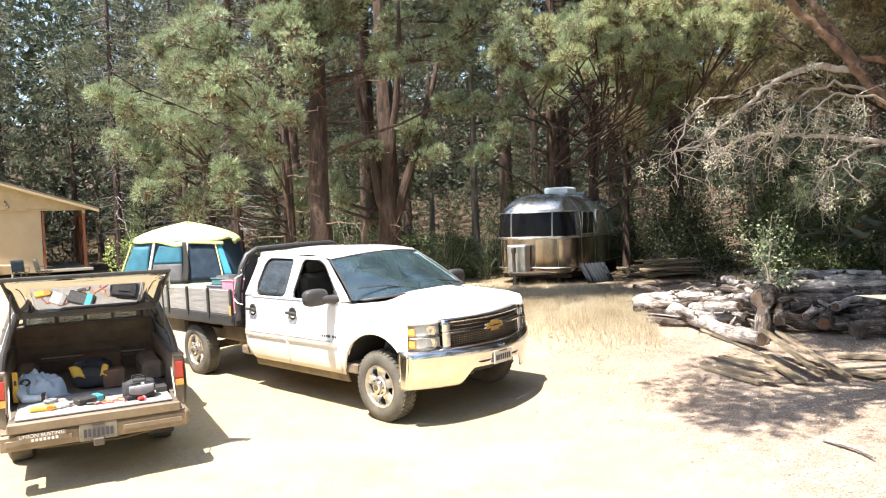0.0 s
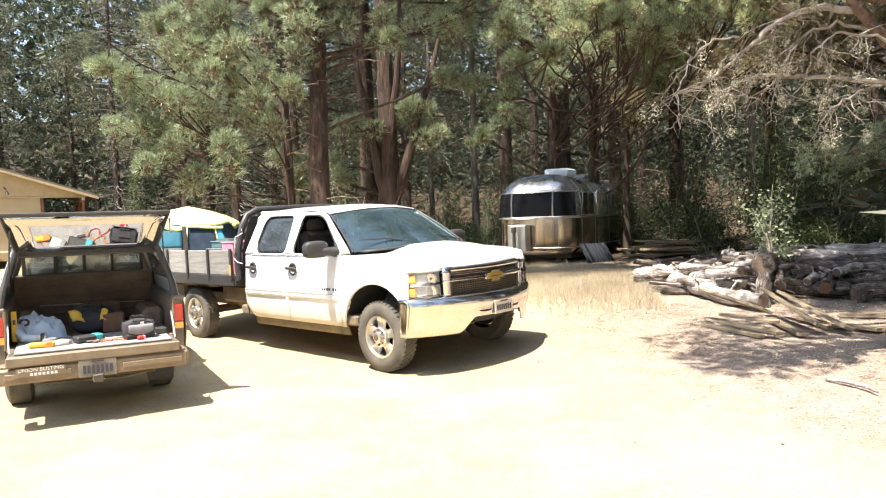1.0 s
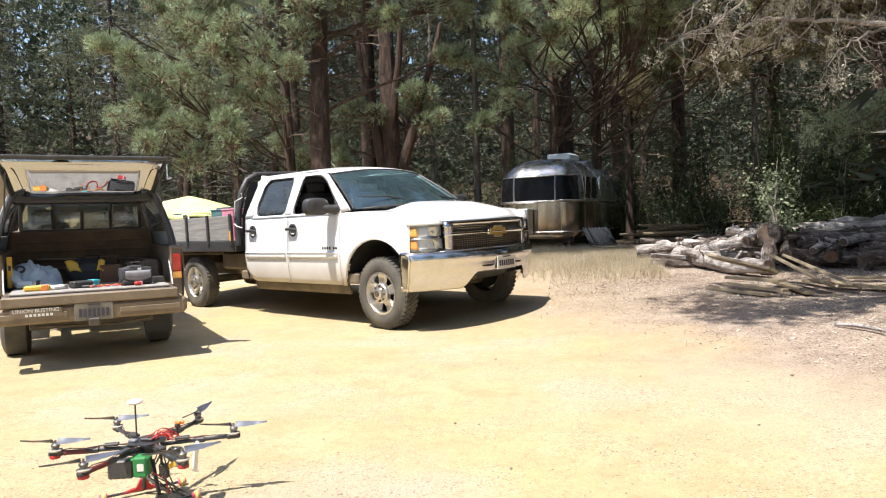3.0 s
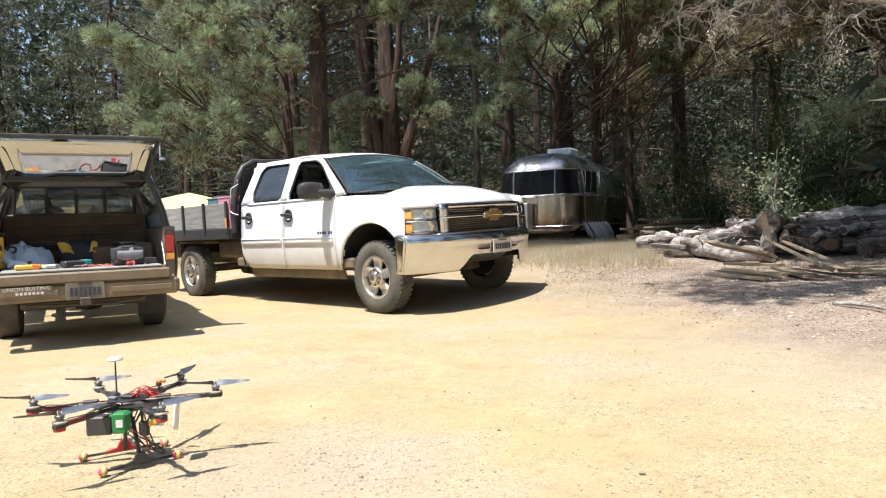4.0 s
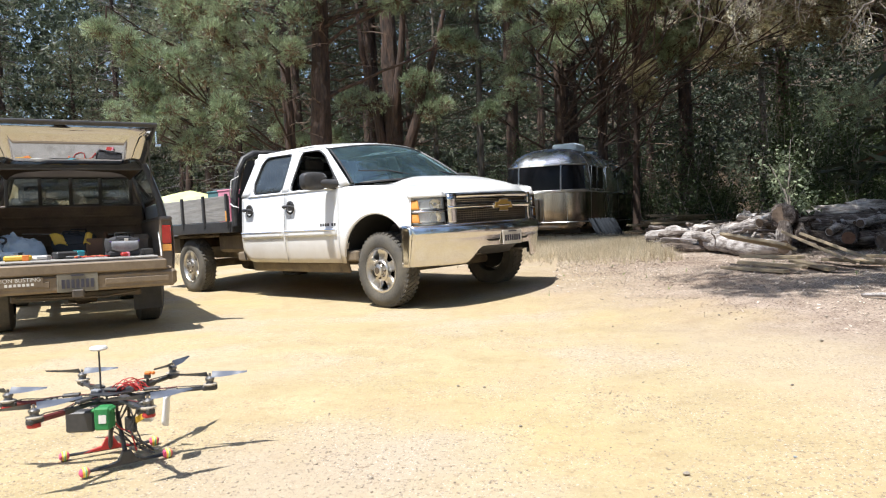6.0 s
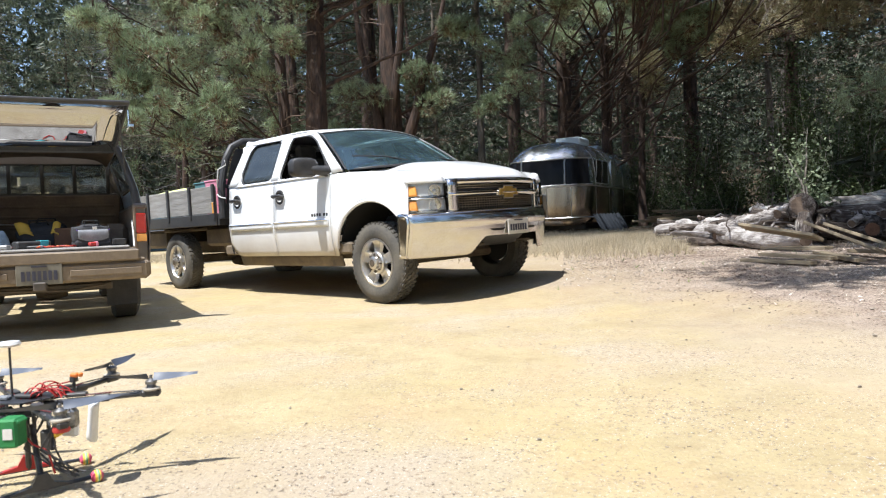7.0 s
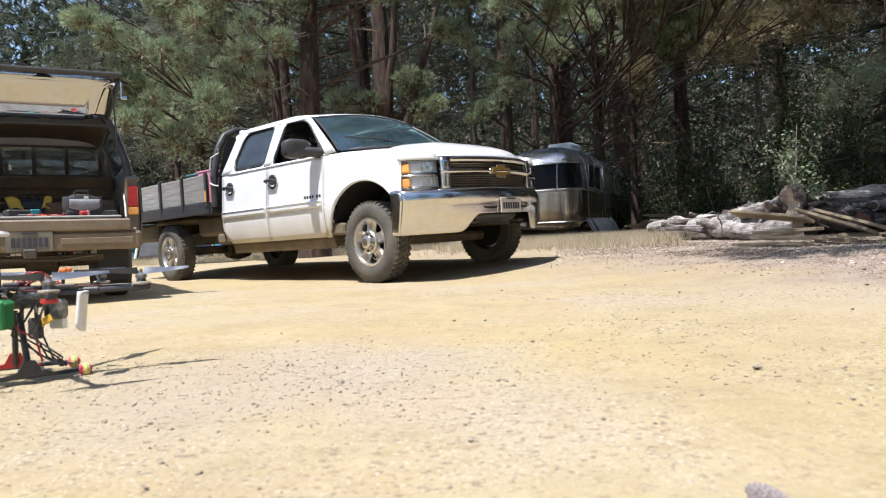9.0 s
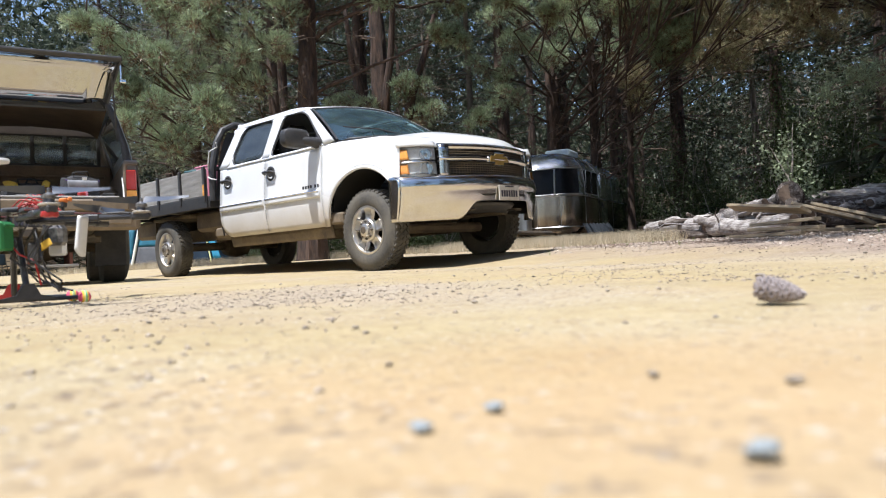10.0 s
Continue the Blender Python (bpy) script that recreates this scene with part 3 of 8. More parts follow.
def fir(name, seed, tall, reach, girth, m, label, bare=0.12, needle=None, whorls=26, group="tall firs of the wood", blade=(0.22, 0.034), dense=1.0, bark=None, twiggy=46, per=8):
    """A slender conifer: straight trunk, whorls of drooping boughs set with flat sprays."""
    rng = np.random.default_rng(seed)
    tree = thing(name, m, label, "tree", group)
    wood = Mesh().tube(crook(rng, (0, 0, -0.3), (0, 0, tall), 10, 0.05), [girth * (1.25 if i == 0 else 1) * (1 - 0.93 * i / 9) + 0.01 for i in range(10)], 10)
    ats, ways = [], []
    for w in range(whorls):
        f = bare + (1 - bare) * (w + rng.random() * 0.8) / whorls
        for k in range(6):
            if f < 0.35 and rng.random() < 0.45:
                continue
            a = rng.uniform(0, 6.28)
            ln = reach * (1.02 - f) ** 0.75 * rng.uniform(0.6, 1.15) + 0.15
            base = np.array([0, 0, f * tall])
            end = base + np.array([math.cos(a) * ln, math.sin(a) * ln, -ln * rng.uniform(0.05, 0.35)])
            limb = crook(rng, base, end, 5, ln * 0.03)
            wood.tube(limb, [0.035 * (1 - f) + 0.01, 0.02, 0.014, 0.01, 0.006], 4)
            n = int(dense * (5 + 11 * ln))
            t = rng.uniform(0.22, 1.0, n) ** 0.8
            p = np.stack([np.interp(t * 4, range(5), limb[:, c]) for c in range(3)], 1)
            p += rng.normal(size=(n, 3)) * (0.10 * ln + 0.04) * np.array([1, 1, 0.35])
            d = np.array([math.cos(a), math.sin(a), -0.15]) + rng.normal(size=(n, 3)) * 0.55
            ats.append(p)
            ways.append(d / np.linalg.norm(d, axis=1, keepdims=True))
    dead = Mesh()
    for k in range(twiggy):
        z, a, ln = rng.uniform(0.08, 0.6 if twiggy < 100 else 0.85) * tall, rng.uniform(0, 6.28), rng.uniform(0.5, 2.0)
        st = np.array([0, 0, z])
        dead.tube(crook(rng, st, st + np.array([math.cos(a) * ln, math.sin(a) * ln, rng.uniform(-0.6, 0.2)]), 5, 0.05), [0.016, 0.013, 0.010, 0.007, 0.003], 3)
    part("deadwood", dead, M_shade_twig if twiggy < 100 else M_silver_twig, tree)["kind"] = "stuff"
    part("trunk", wood, bark or M_bark, tree)
    co, tri = blades(rng, np.concatenate(ats), np.concatenate(ways), per, *blade, 0.45)
    part("crown", rows_mesh("crown", co, tri, needle or M_needle_dark), None, tree)
    return tree


def leafy(name, seed, size, n, m, label, material, leaf=(0.075, 0.045), category="bush", group="undergrowth at the wood's edge", stems=7, clumps=26):
    """A shrub: thin stems and single leaves in loose clumps."""
    rng = np.random.default_rng(seed)
    bush = thing(name, m, label, category, group)
    wood, cen = Mesh(), []
    for s in range(stems):
        d = rand_dirs(rng, 1, 1.4)[0]
        tip = d * np.array(size) * rng.uniform(0.6, 1.0)
        wood.tube(crook(rng, (0, 0, -0.05), tip, 6, 0.05 * size[2]), [0.022, 0.02, 0.016, 0.012, 0.008, 0.004], 5)
        for k in range(max(1, clumps // stems)):
            cen.append(tip * rng.uniform(0.3, 1.0) + rng.normal(size=3) * np.array(size) * 0.16)
    cen = np.array(cen)
    cen[:, 2] = np.abs(cen[:, 2])
    k = len(cen)
    per = n // k
    at = (cen[:, None, :] + rng.normal(size=(k, per, 3)) * np.array(size) * 0.11).reshape(-1, 3)
    at[:, 2] = np.abs(at[:, 2])
    d = rand_dirs(rng, len(at), 0.1)
    s = np.cross(d, rand_dirs(rng, len(at), 1.5))
    s /= np.linalg.norm(s, axis=1, keepdims=True)
    ln = leaf[0] * rng.uniform(0.6, 1.3, (len(at), 1))
    wd = leaf[1] * rng.uniform(0.7, 1.2, (len(at), 1))
    co = np.stack([at, at + d * ln * 0.5 + s * wd / 2, at + d * ln, at + d * ln * 0.5 - s * wd / 2], 1).reshape(-1, 3)
    part("stalk", wood, M_deadwood, bush)
    part("leaves", rows_mesh("leaves", co, np.arange(len(co)).reshape(-1, 4), material, 4), None, bush)
    return bush


def shaped_pine(name, seed, foot, tall, girth, ends, label, needle=None, tufts=104, blade=(0.155, 0.0105), per=9, lean=(0.0, 0.0), dead=10, bark=None, fork=None, group="pines at the clearing's edge"):
    """A pine whose limbs reach the given ends (x, y, z, size of the needle clump), in the world."""
    rng = np.random.default_rng(seed)
    base = np.array([foot[0], foot[1], float(height(*foot))])
    tree = thing(name, pose(*base), label, "tree", group)
    wood, cen, rad = Mesh(), [], []
    line = crook(rng, (0, 0, -0.25), (lean[0], lean[1], tall), 14, tall * 0.005)
    bark_tube(wood, line, [girth * (1.4 if i == 0 else 1.1 if i == 1 else 1.0) * (1 - 0.85 * i / 13) + 0.02 for i in range(14)], seed)
    for f in fork or ():
        wood.tube(crook(rng, [np.interp(f[0], line[:, 2], line[:, k]) for k in range(3)], f[1:4], 8, 0.10), [girth * f[4] * (1 - 0.7 * k / 7) for k in range(8)], 10)
    for x, y, z, r in ends:
        e = np.array([x, y, z]) - base
        zz = max(0.25 * tall * 0.6, e[2] - np.hypot(e[0], e[1]) * rng.uniform(0.15, 0.45))
        st = np.array([np.interp(zz, line[:, 2], line[:, k]) for k in range(3)])
        ln = np.linalg.norm(e - st)
        limb = crook(rng, st, e, 8, ln * 0.035)
        wood.tube(limb, [girth * 0.145 * (1 - 0.8 * k / 7) + 0.008 for k in range(8)], 7)
        for q in range(5):
            off = rand_dirs(rng, 1, 0.15)[0] * r * rng.uniform(0.35, 0.85)
            off[2] *= 0.85
            cen.append(e + off)
            rad.append(r * rng.uniform(0.30, 0.46))
            wood.tube([limb[5 + q % 3], e + off * 0.6, e + off], [0.02, 0.014, 0.007], 5)
    part("trunk", wood, bark or M_bark, tree)
    twigs = Mesh()
    for i in range(dead):
        z = rng.uniform(0.12, 0.6) * tall
        st = np.array([np.interp(z, line[:, 2], line[:, k]) for k in range(3)])
        a, ln = rng.uniform(0, 6.28), rng.uniform(0.6, 2.0)
        br = crook(rng, st, st + np.array([math.cos(a) * ln, math.sin(a) * ln, rng.uniform(-0.5, 0.3)]), 6, 0.05)
        twigs.tube(br, [0.022, 0.018, 0.014, 0.010, 0.007, 0.003], 4)
        for q in range(4):
            p = br[2 + q % 4]
            twigs.tube([p, p + rand_dirs(rng, 1, -0.3)[0] * rng.uniform(0.2, 0.6)], [0.007, 0.003], 3)
    if dead:
        part("deadwood", twigs, M_brown_twig, tree)["kind"] = "stuff"
    cen, rad = np.array(cen), np.array(rad)
    d = rand_dirs(rng, len(cen) * tufts, 0.55).reshape(len(cen), tufts, 3)
    off = d * rad[:, None, None] * rng.uniform(0.45, 1.0, (len(cen), tufts, 1)) ** 0.6
    off[:, :, 2] *= 0.85
    co, tri = blades(rng, (cen[:, None, :] + off).reshape(-1, 3), (d + np.array([0, 0, 0.3])).reshape(-1, 3), per, *blade, 0.42)
    # old brown needles inside each clump, put in also to darken its core
    d = rand_dirs(rng, len(cen) * 34, -0.15).reshape(len(cen), 34, 3)
    off = d * rad[:, None, None] * rng.uniform(0.1, 0.68, (len(cen), 34, 1))
    ci, ti = blades(rng, (cen[:, None, :] + off).reshape(-1, 3), d.reshape(-1, 3), 3, 0.13, 0.030, 0.6)
    part("old_needles", rows_mesh("old_needles", ci, ti, M_needle_rust), None, tree, "old brown needles inside the clumps")
    part("crown", rows_mesh("crown", co, tri, needle or M_needle), None, tree)
    return tree


def grove():
    rng = np.random.default_rng(77)
    more = lambda n, x, y, z, s, r: [(x + rng.uniform(-s[0], s[0]), y + rng.uniform(-s[1], s[1]), z + rng.uniform(-s[2], s[2]), r * rng.uniform(0.7, 1.2)) for _ in range(n)]
    # unseen high boughs added to shade the ground beside the trailer
    rng2 = np.random.default_rng(78)
    shade = [(rng2.uniform(-3.2, 1.2), rng2.uniform(13.8, 15.6), rng2.uniform(8.5, 9.4), rng2.uniform(0.8, 1.2)) for _ in range(24)]
    # sunlit boughs that step back as they rise, so that none shades the one below
    sunny = [(2.0 + 0.75 * (k % 4) + rng2.uniform(-0.3, 0.3), 15.6 + 0.95 * (k // 4) + rng2.uniform(-0.2, 0.2), 5.35 + 0.62 * (k // 4) + rng2.uniform(-0.15, 0.15), rng2.uniform(0.45, 0.65)) for k in range(16)]
    # the pines that stand forward, some with unseen high ends added for shade
    shaped_pine("pine_tree", 31, (-6.5, 17.7), 11.5, 0.15, [
        (-6.9, 14.6, 6.4, .8), (-6.3, 14.7, 5.7, 1.0), (-7.4, 14.5, 5.6, .7), (-8.4, 14.3, 4.6, .7), (-7.6, 14.4, 4.1, .9), (-6.7, 14.6, 5.0, .8),
        (-8.2, 14.3, 3.6, .7), (-7.8, 14.3, 3.0, .8), (-6.8, 14.5, 3.1, .7), (-6.1, 14.7, 4.1, .8), (-8.9, 14.2, 5.1, .5)] + more(10, -7.6, 17.2, 8.2, (1.8, 1.2, 1.6), 0.8),
        "bushy pine with pale green needle clumps hanging low")
    shaped_pine("pine_tree", 11, (-4.9, 15.55), 12.5, 0.25, [
        (-5.1, 14.95, 6.3, .8), (-4.5, 14.9, 7.1, .8), 
        (-4.7, 15.0, 5.6, 1.0), (-4.0, 15.3, 6.7, .75), (-5.4, 15.2, 6.5, .7), (-2.2, 15.8, 5.9, .9), (-3.2, 15.6, 5.7, .6), (-5.7, 15.1, 4.7, .7),
        (-4.9, 15.3, 6.9, .6), (-1.1, 16.0, 6.5, .75), (-1.8, 15.8, 4.9, .5)] + more(9, -4.0, 17.6, 9.5, (3.2, 1.2, 1.5), 0.8) + more(16, -0.8, 14.4, 9.3, (2.6, 1.4, 1.1), 1.0) + shade,
        "thick reddish-barked pine with round bright needle clumps", lean=(0.1, 0.2), dead=16)
    shaped_pine("pine_tree", 23, (-4.4, 20.0), 12.0, 0.34, [
        (-5.1, 19.7, 4.2, .9), (-3.2, 20.1, 4.2, .8), (-3.7, 20.0, 4.8, .7), (-7.5, 19.3, 3.2, .9), (-6.7, 19.4, 3.1, .7), (-5.6, 19.6, 3.3, .7),
        (-4.2, 20.0, 8.0, .9)] + more(10, -3.6, 21.6, 9.4, (3.2, 1.2, 1.8), 0.9) + more(12, -5.5, 19.5, 11.3, (4.0, 2.2, 0.9), 1.3),
        "forked pine with several bare stems and needle clumps", fork=[(1.6, 1.5, 0.2, 6.5, 0.55), (1.9, -0.9, 0.3, 7.0, 0.5), (2.2, 0.7, -0.4, 8.0, 0.45)], dead=14)
    shaped_pine("pine_tree", 47, (0.3, 24.0), 14.0, 0.26, [
        (-1.1, 22.0, 4.6, .9), (-1.4, 22.0, 5.6, .75), (0.6, 22.4, 6.9, 1.3), (2.5, 22.7, 6.6, 1.3), (-0.2, 22.3, 7.9, 1.2), (-0.6, 22.1, 5.9, 1.2),
        (3.6, 22.9, 5.8, 1.1), (-1.8, 21.8, 4.1, .6), (1.5, 22.6, 7.7, 1.2), (1.6, 21.6, 6.2, 1.0), (0.4, 21.5, 6.0, .9), (2.9, 21.9, 7.4, 1.0), (-0.9, 21.4, 6.9, .9), (3.3, 21.8, 6.7, .9), (2.6, 18.9, 5.6, .8), (3.2, 19.0, 6.0, .8), (2.0, 18.8, 6.3, .9), (1.2, 18.7, 6.7, .8), (2.9, 18.9, 4.9, .6), (3.6, 19.1, 5.3, .6)] + more(10, 1.2, 25.0, 10.5, (3.4, 1.2, 2.0), 1.0),
        "tall pine with wide bright green boughs over the trailer", dead=14)
    shaped_pine("pine_tree", 59, (9.3, 16.9), 13.5, 0.30, more(34, 7.7, 15.4, 6.8, (3.2, 2.6, 2.3), 0.85) + more(10, 7.6, 15.0, 11.3, (3.2, 2.6, 1.2), 1.3),
        "broad pine with rusty brown needles over the log pile", needle=M_needle_brown, dead=60)
    shaped_pine("pine_tree", 67, (2.3, 22.2), 12.5, 0.085, more(30, 4.6, 20.0, 7.4, (2.4, 2.0, 3.0), 0.9) + more(10, 7.4, 19.0, 11.6, (3.0, 2.2, 0.9), 1.3),
        "slim pine with thin brown-green needles", needle=M_needle_brown, dead=30)
    shaped_pine("pine_tree", 71, (-14.9, 29.3), 13.0, 0.26, more(16, -14.0, 28.0, 7.4, (3.4, 1.8, 2.6), 1.0), "green pine behind the tent", dead=10)
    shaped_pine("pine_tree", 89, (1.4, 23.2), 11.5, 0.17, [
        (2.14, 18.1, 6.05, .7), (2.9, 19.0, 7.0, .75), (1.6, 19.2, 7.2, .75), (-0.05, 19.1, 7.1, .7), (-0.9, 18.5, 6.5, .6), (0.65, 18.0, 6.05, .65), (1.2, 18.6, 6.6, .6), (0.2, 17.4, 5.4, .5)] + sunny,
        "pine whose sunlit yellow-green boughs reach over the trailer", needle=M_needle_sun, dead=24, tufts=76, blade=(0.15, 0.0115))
    # firs behind: needles painted paler at the open, lit left, darker in shaded depth
    F = "tall fir, its green darkened for the wood's shade"
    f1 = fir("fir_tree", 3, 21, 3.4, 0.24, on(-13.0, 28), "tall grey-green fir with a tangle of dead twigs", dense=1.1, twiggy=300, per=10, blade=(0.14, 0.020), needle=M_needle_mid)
    f2 = fir("fir_tree", 5, 18, 3.0, 0.15, on(-2.9, 27.2), "slender fir with pale grey bark", bark=M_bark_pale, bare=0.25, dense=1.0, needle=M_needle_shaded, per=8, blade=(0.15, 0.027), twiggy=30)
    f3 = fir("fir_tree", 8, 23, 3.8, 0.28, on(4.6, 28), F, dense=1.1, needle=M_needle_shaded, blade=(0.14, 0.026), per=8, twiggy=30)
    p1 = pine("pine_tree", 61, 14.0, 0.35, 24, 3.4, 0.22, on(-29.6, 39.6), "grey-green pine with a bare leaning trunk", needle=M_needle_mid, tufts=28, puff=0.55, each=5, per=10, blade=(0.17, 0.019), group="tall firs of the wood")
    p2 = pine("pine_tree", 63, 14.0, 0.35, 24, 3.4, 0.24, on(-9.5, 28), "dark pine of the wood behind", needle=M_needle_shaded, tufts=24, puff=0.55, each=5, per=8, blade=(0.17, 0.03), group="tall firs of the wood")
    spots = [(-20.0, 35.5), (-18.3, 33), (-24, 36), (-28, 40), (-33, 38), (-16, 31), (-6.5, 25.5), (-11, 33), (-5.5, 32), (0.5, 31), (6.8, 24.5), (9.5, 22), (11, 27),
             (13.5, 21.5), (8.0, 31), (-1, 37), (-8, 38), (-15, 39), (-20, 42), (3.5, 36), (14, 33), (17, 27), (18.5, 20), (-38, 44), (-30, 47), (-25, 50), (-14, 46), (-3, 45),
             (5, 43), (11, 40), (20, 36), (11.5, 17.5), (14.5, 15.5), (-36, 34), (-43, 40), (2.3, 27.5), (-14.5, 35.5)]
    for i, (x, y) in enumerate(spots):
        src = (f1, p1) if x < -12 else (f3, p2, f2)
        c = copy_thing(src[i % len(src)], on(x, y, 0, rng.uniform(0, 360)))
        k = rng.uniform(0.8, 1.15)
        c.scale = (k, k, rng.uniform(0.85, 1.15))
    f4 = fir("fir_tree", 9, 20, 4.2, 0.28, on(22, -14), "dark fir added out of view round the yard", dense=0.5, per=4, blade=(0.5, 0.12), needle=M_needle_shaded, twiggy=10)
    # unseen firs added round the yard, to darken reflections and cut skylight
    for i, (x, y) in enumerate([(-20, -15), (-13, -18), (-6, -20), (1, -19), (7, -18), (13, -15), (18, -9), (20, -1), (19.5, 7), (9.6, 9.6), (10.6, 12.6), (9.0, 5.5), (-26, -7), (-29, 2), (-31, 12), (-33, 22)]):
        c = copy_thing(f4, on(x, y, 0, rng.uniform(0, 360)))
        c.scale = (1.3, 1.3, rng.uniform(0.9, 1.1))
    # pines added for broad crowns, out of view, that shade the wood's floor
    c1 = pine("pine_tree", 83, 15.5, 0.66, 30, 4.6, 0.26, on(10.2, 18.6), "tall dark pine added for its unseen shading crown", needle=M_needle_shaded, tufts=20, puff=0.7, per=5, blade=(0.36, 0.07), dead=30)
    for x, y in ((13.0, 15.2), (2.2, 26.2), (-1.6, 25.6), (-6.4, 24.8), (11.5, 19.8), (-9.8, 26.5)):
        copy_thing(c1, on(x, y, 0, rng.uniform(0, 360))).scale = (1, 1, rng.uniform(0.95, 1.15))
    # undergrowth
    b1 = leafy("bush", 2, (1.2, 1.2, 1.7), 2600, on(4.3, 20.6), "green broadleaf bush in dappled light", M_leaf)
    b2 = leafy("bush", 4, (0.9, 0.9, 2.6), 2200, on(6.6, 21.6), "tall leafy bush with pale shining leaves", M_leaf_pale)
    b3 = leafy("bush", 6, (1.5, 1.5, 1.1), 2600, on(-2.4, 24.2), "low spreading green bush", M_leaf)
    bush_at = [(8.7, 23.6), (9.4, 25.2), (9.9, 26.6), (10.7, 25.0), (8.2, 24.6), (-2.2, 22.6), (-3.4, 23.4), (-1.2, 23.6), (-4.9, 24.2), (1.5, 26.6), (3.0, 25.6), (-6.0, 23.2), (-7.8, 22.4), (3.6, 22.4), (6.9, 22.6), (1.9, 24.8), (-0.9, 25.3), (-3.8, 25.8), (-5.6, 27.0), (-7.3, 25.4), (-9.0, 25.0), (-10.4, 26.4),
               (-12.2, 29), (-14.6, 29.5), (-16.6, 28), (-18.6, 29.5), (-6.3, 29), (-2, 29), (2.4, 30), (5.5, 26.2), (7.9, 25.5), (10.5, 24.5), (12.5, 24), (11.5, 20.3), (13.2, 18.4), (15, 22),
               (-15.9, 25.2), (-19, 35), (-24, 40), (-8.4, 31.5), (0.3, 34), (-4.3, 35), (4.7, 33), (9.0, 35), (8.6, 28.5), (-21.5, 37), (-28, 43)]
    for i, (x, y) in enumerate(bush_at):
        c = copy_thing((b1, b2, b3)[i % 3], on(x, y, -0.03, rng.uniform(0, 360)))
        k = rng.uniform(0.8, 1.5)
        c.scale = (k, k, k * rng.uniform(0.8, 1.3))
    for x, y in ((7.2, 17.0), (8.0, 16.8), (6.5, 17.7), (8.8, 16.0)):
        copy_thing(b1, on(x, y, -0.03, rng2.uniform(0, 360))).scale = (0.9, 0.9, 0.75)
    leafy("bush", 15, (0.95, 0.9, 1.75), 1700, on(-17.1, 26.6, -0.03), "bright lime-green bush beside the tent", M_leaf_lime, (0.11, 0.07), stems=8, clumps=32)
    y1 = leafy("young_tree", 18, (1.05, 1.0, 4.0), 5200, on(5.5, 19.4), "young broadleaf tree with small speckled dark leaves", M_leaf, (0.065, 0.042), "tree", stems=9, clumps=70)
    for x, y, k in ((7.0, 19.0, 1.05), (8.5, 18.7, 0.95), (4.2, 22.6, 1.1), (6.3, 21.6, 1.2), (9.9, 18.0, 1.0), (7.9, 21.0, 1.25), (10.9, 19.6, 1.2), (2.5, 24.2, 1.1), (-1.2, 23.0, 0.9), (-6.9, 22.3, 0.8), (-5.3, 22.8, 0.85), (-3.1, 22.2, 0.7)):
        copy_thing(y1, on(x, y, -0.05, rng.uniform(0, 360))).scale = (k, k, k * rng.uniform(0.85, 1.15))
    leafy("sapling", 12, (0.70, 0.5, 1.75), 760, on(4.1, 13.72, 0.5), "pale-leaved sapling growing out of the log pile", M_leaf_young, (0.082, 0.05), "sapling", stems=5, clumps=24)
    copy_thing(b2, on(-1.9, 21.9, 0.0, 10)).scale = (0.6, 0.6, 0.7)


grove()


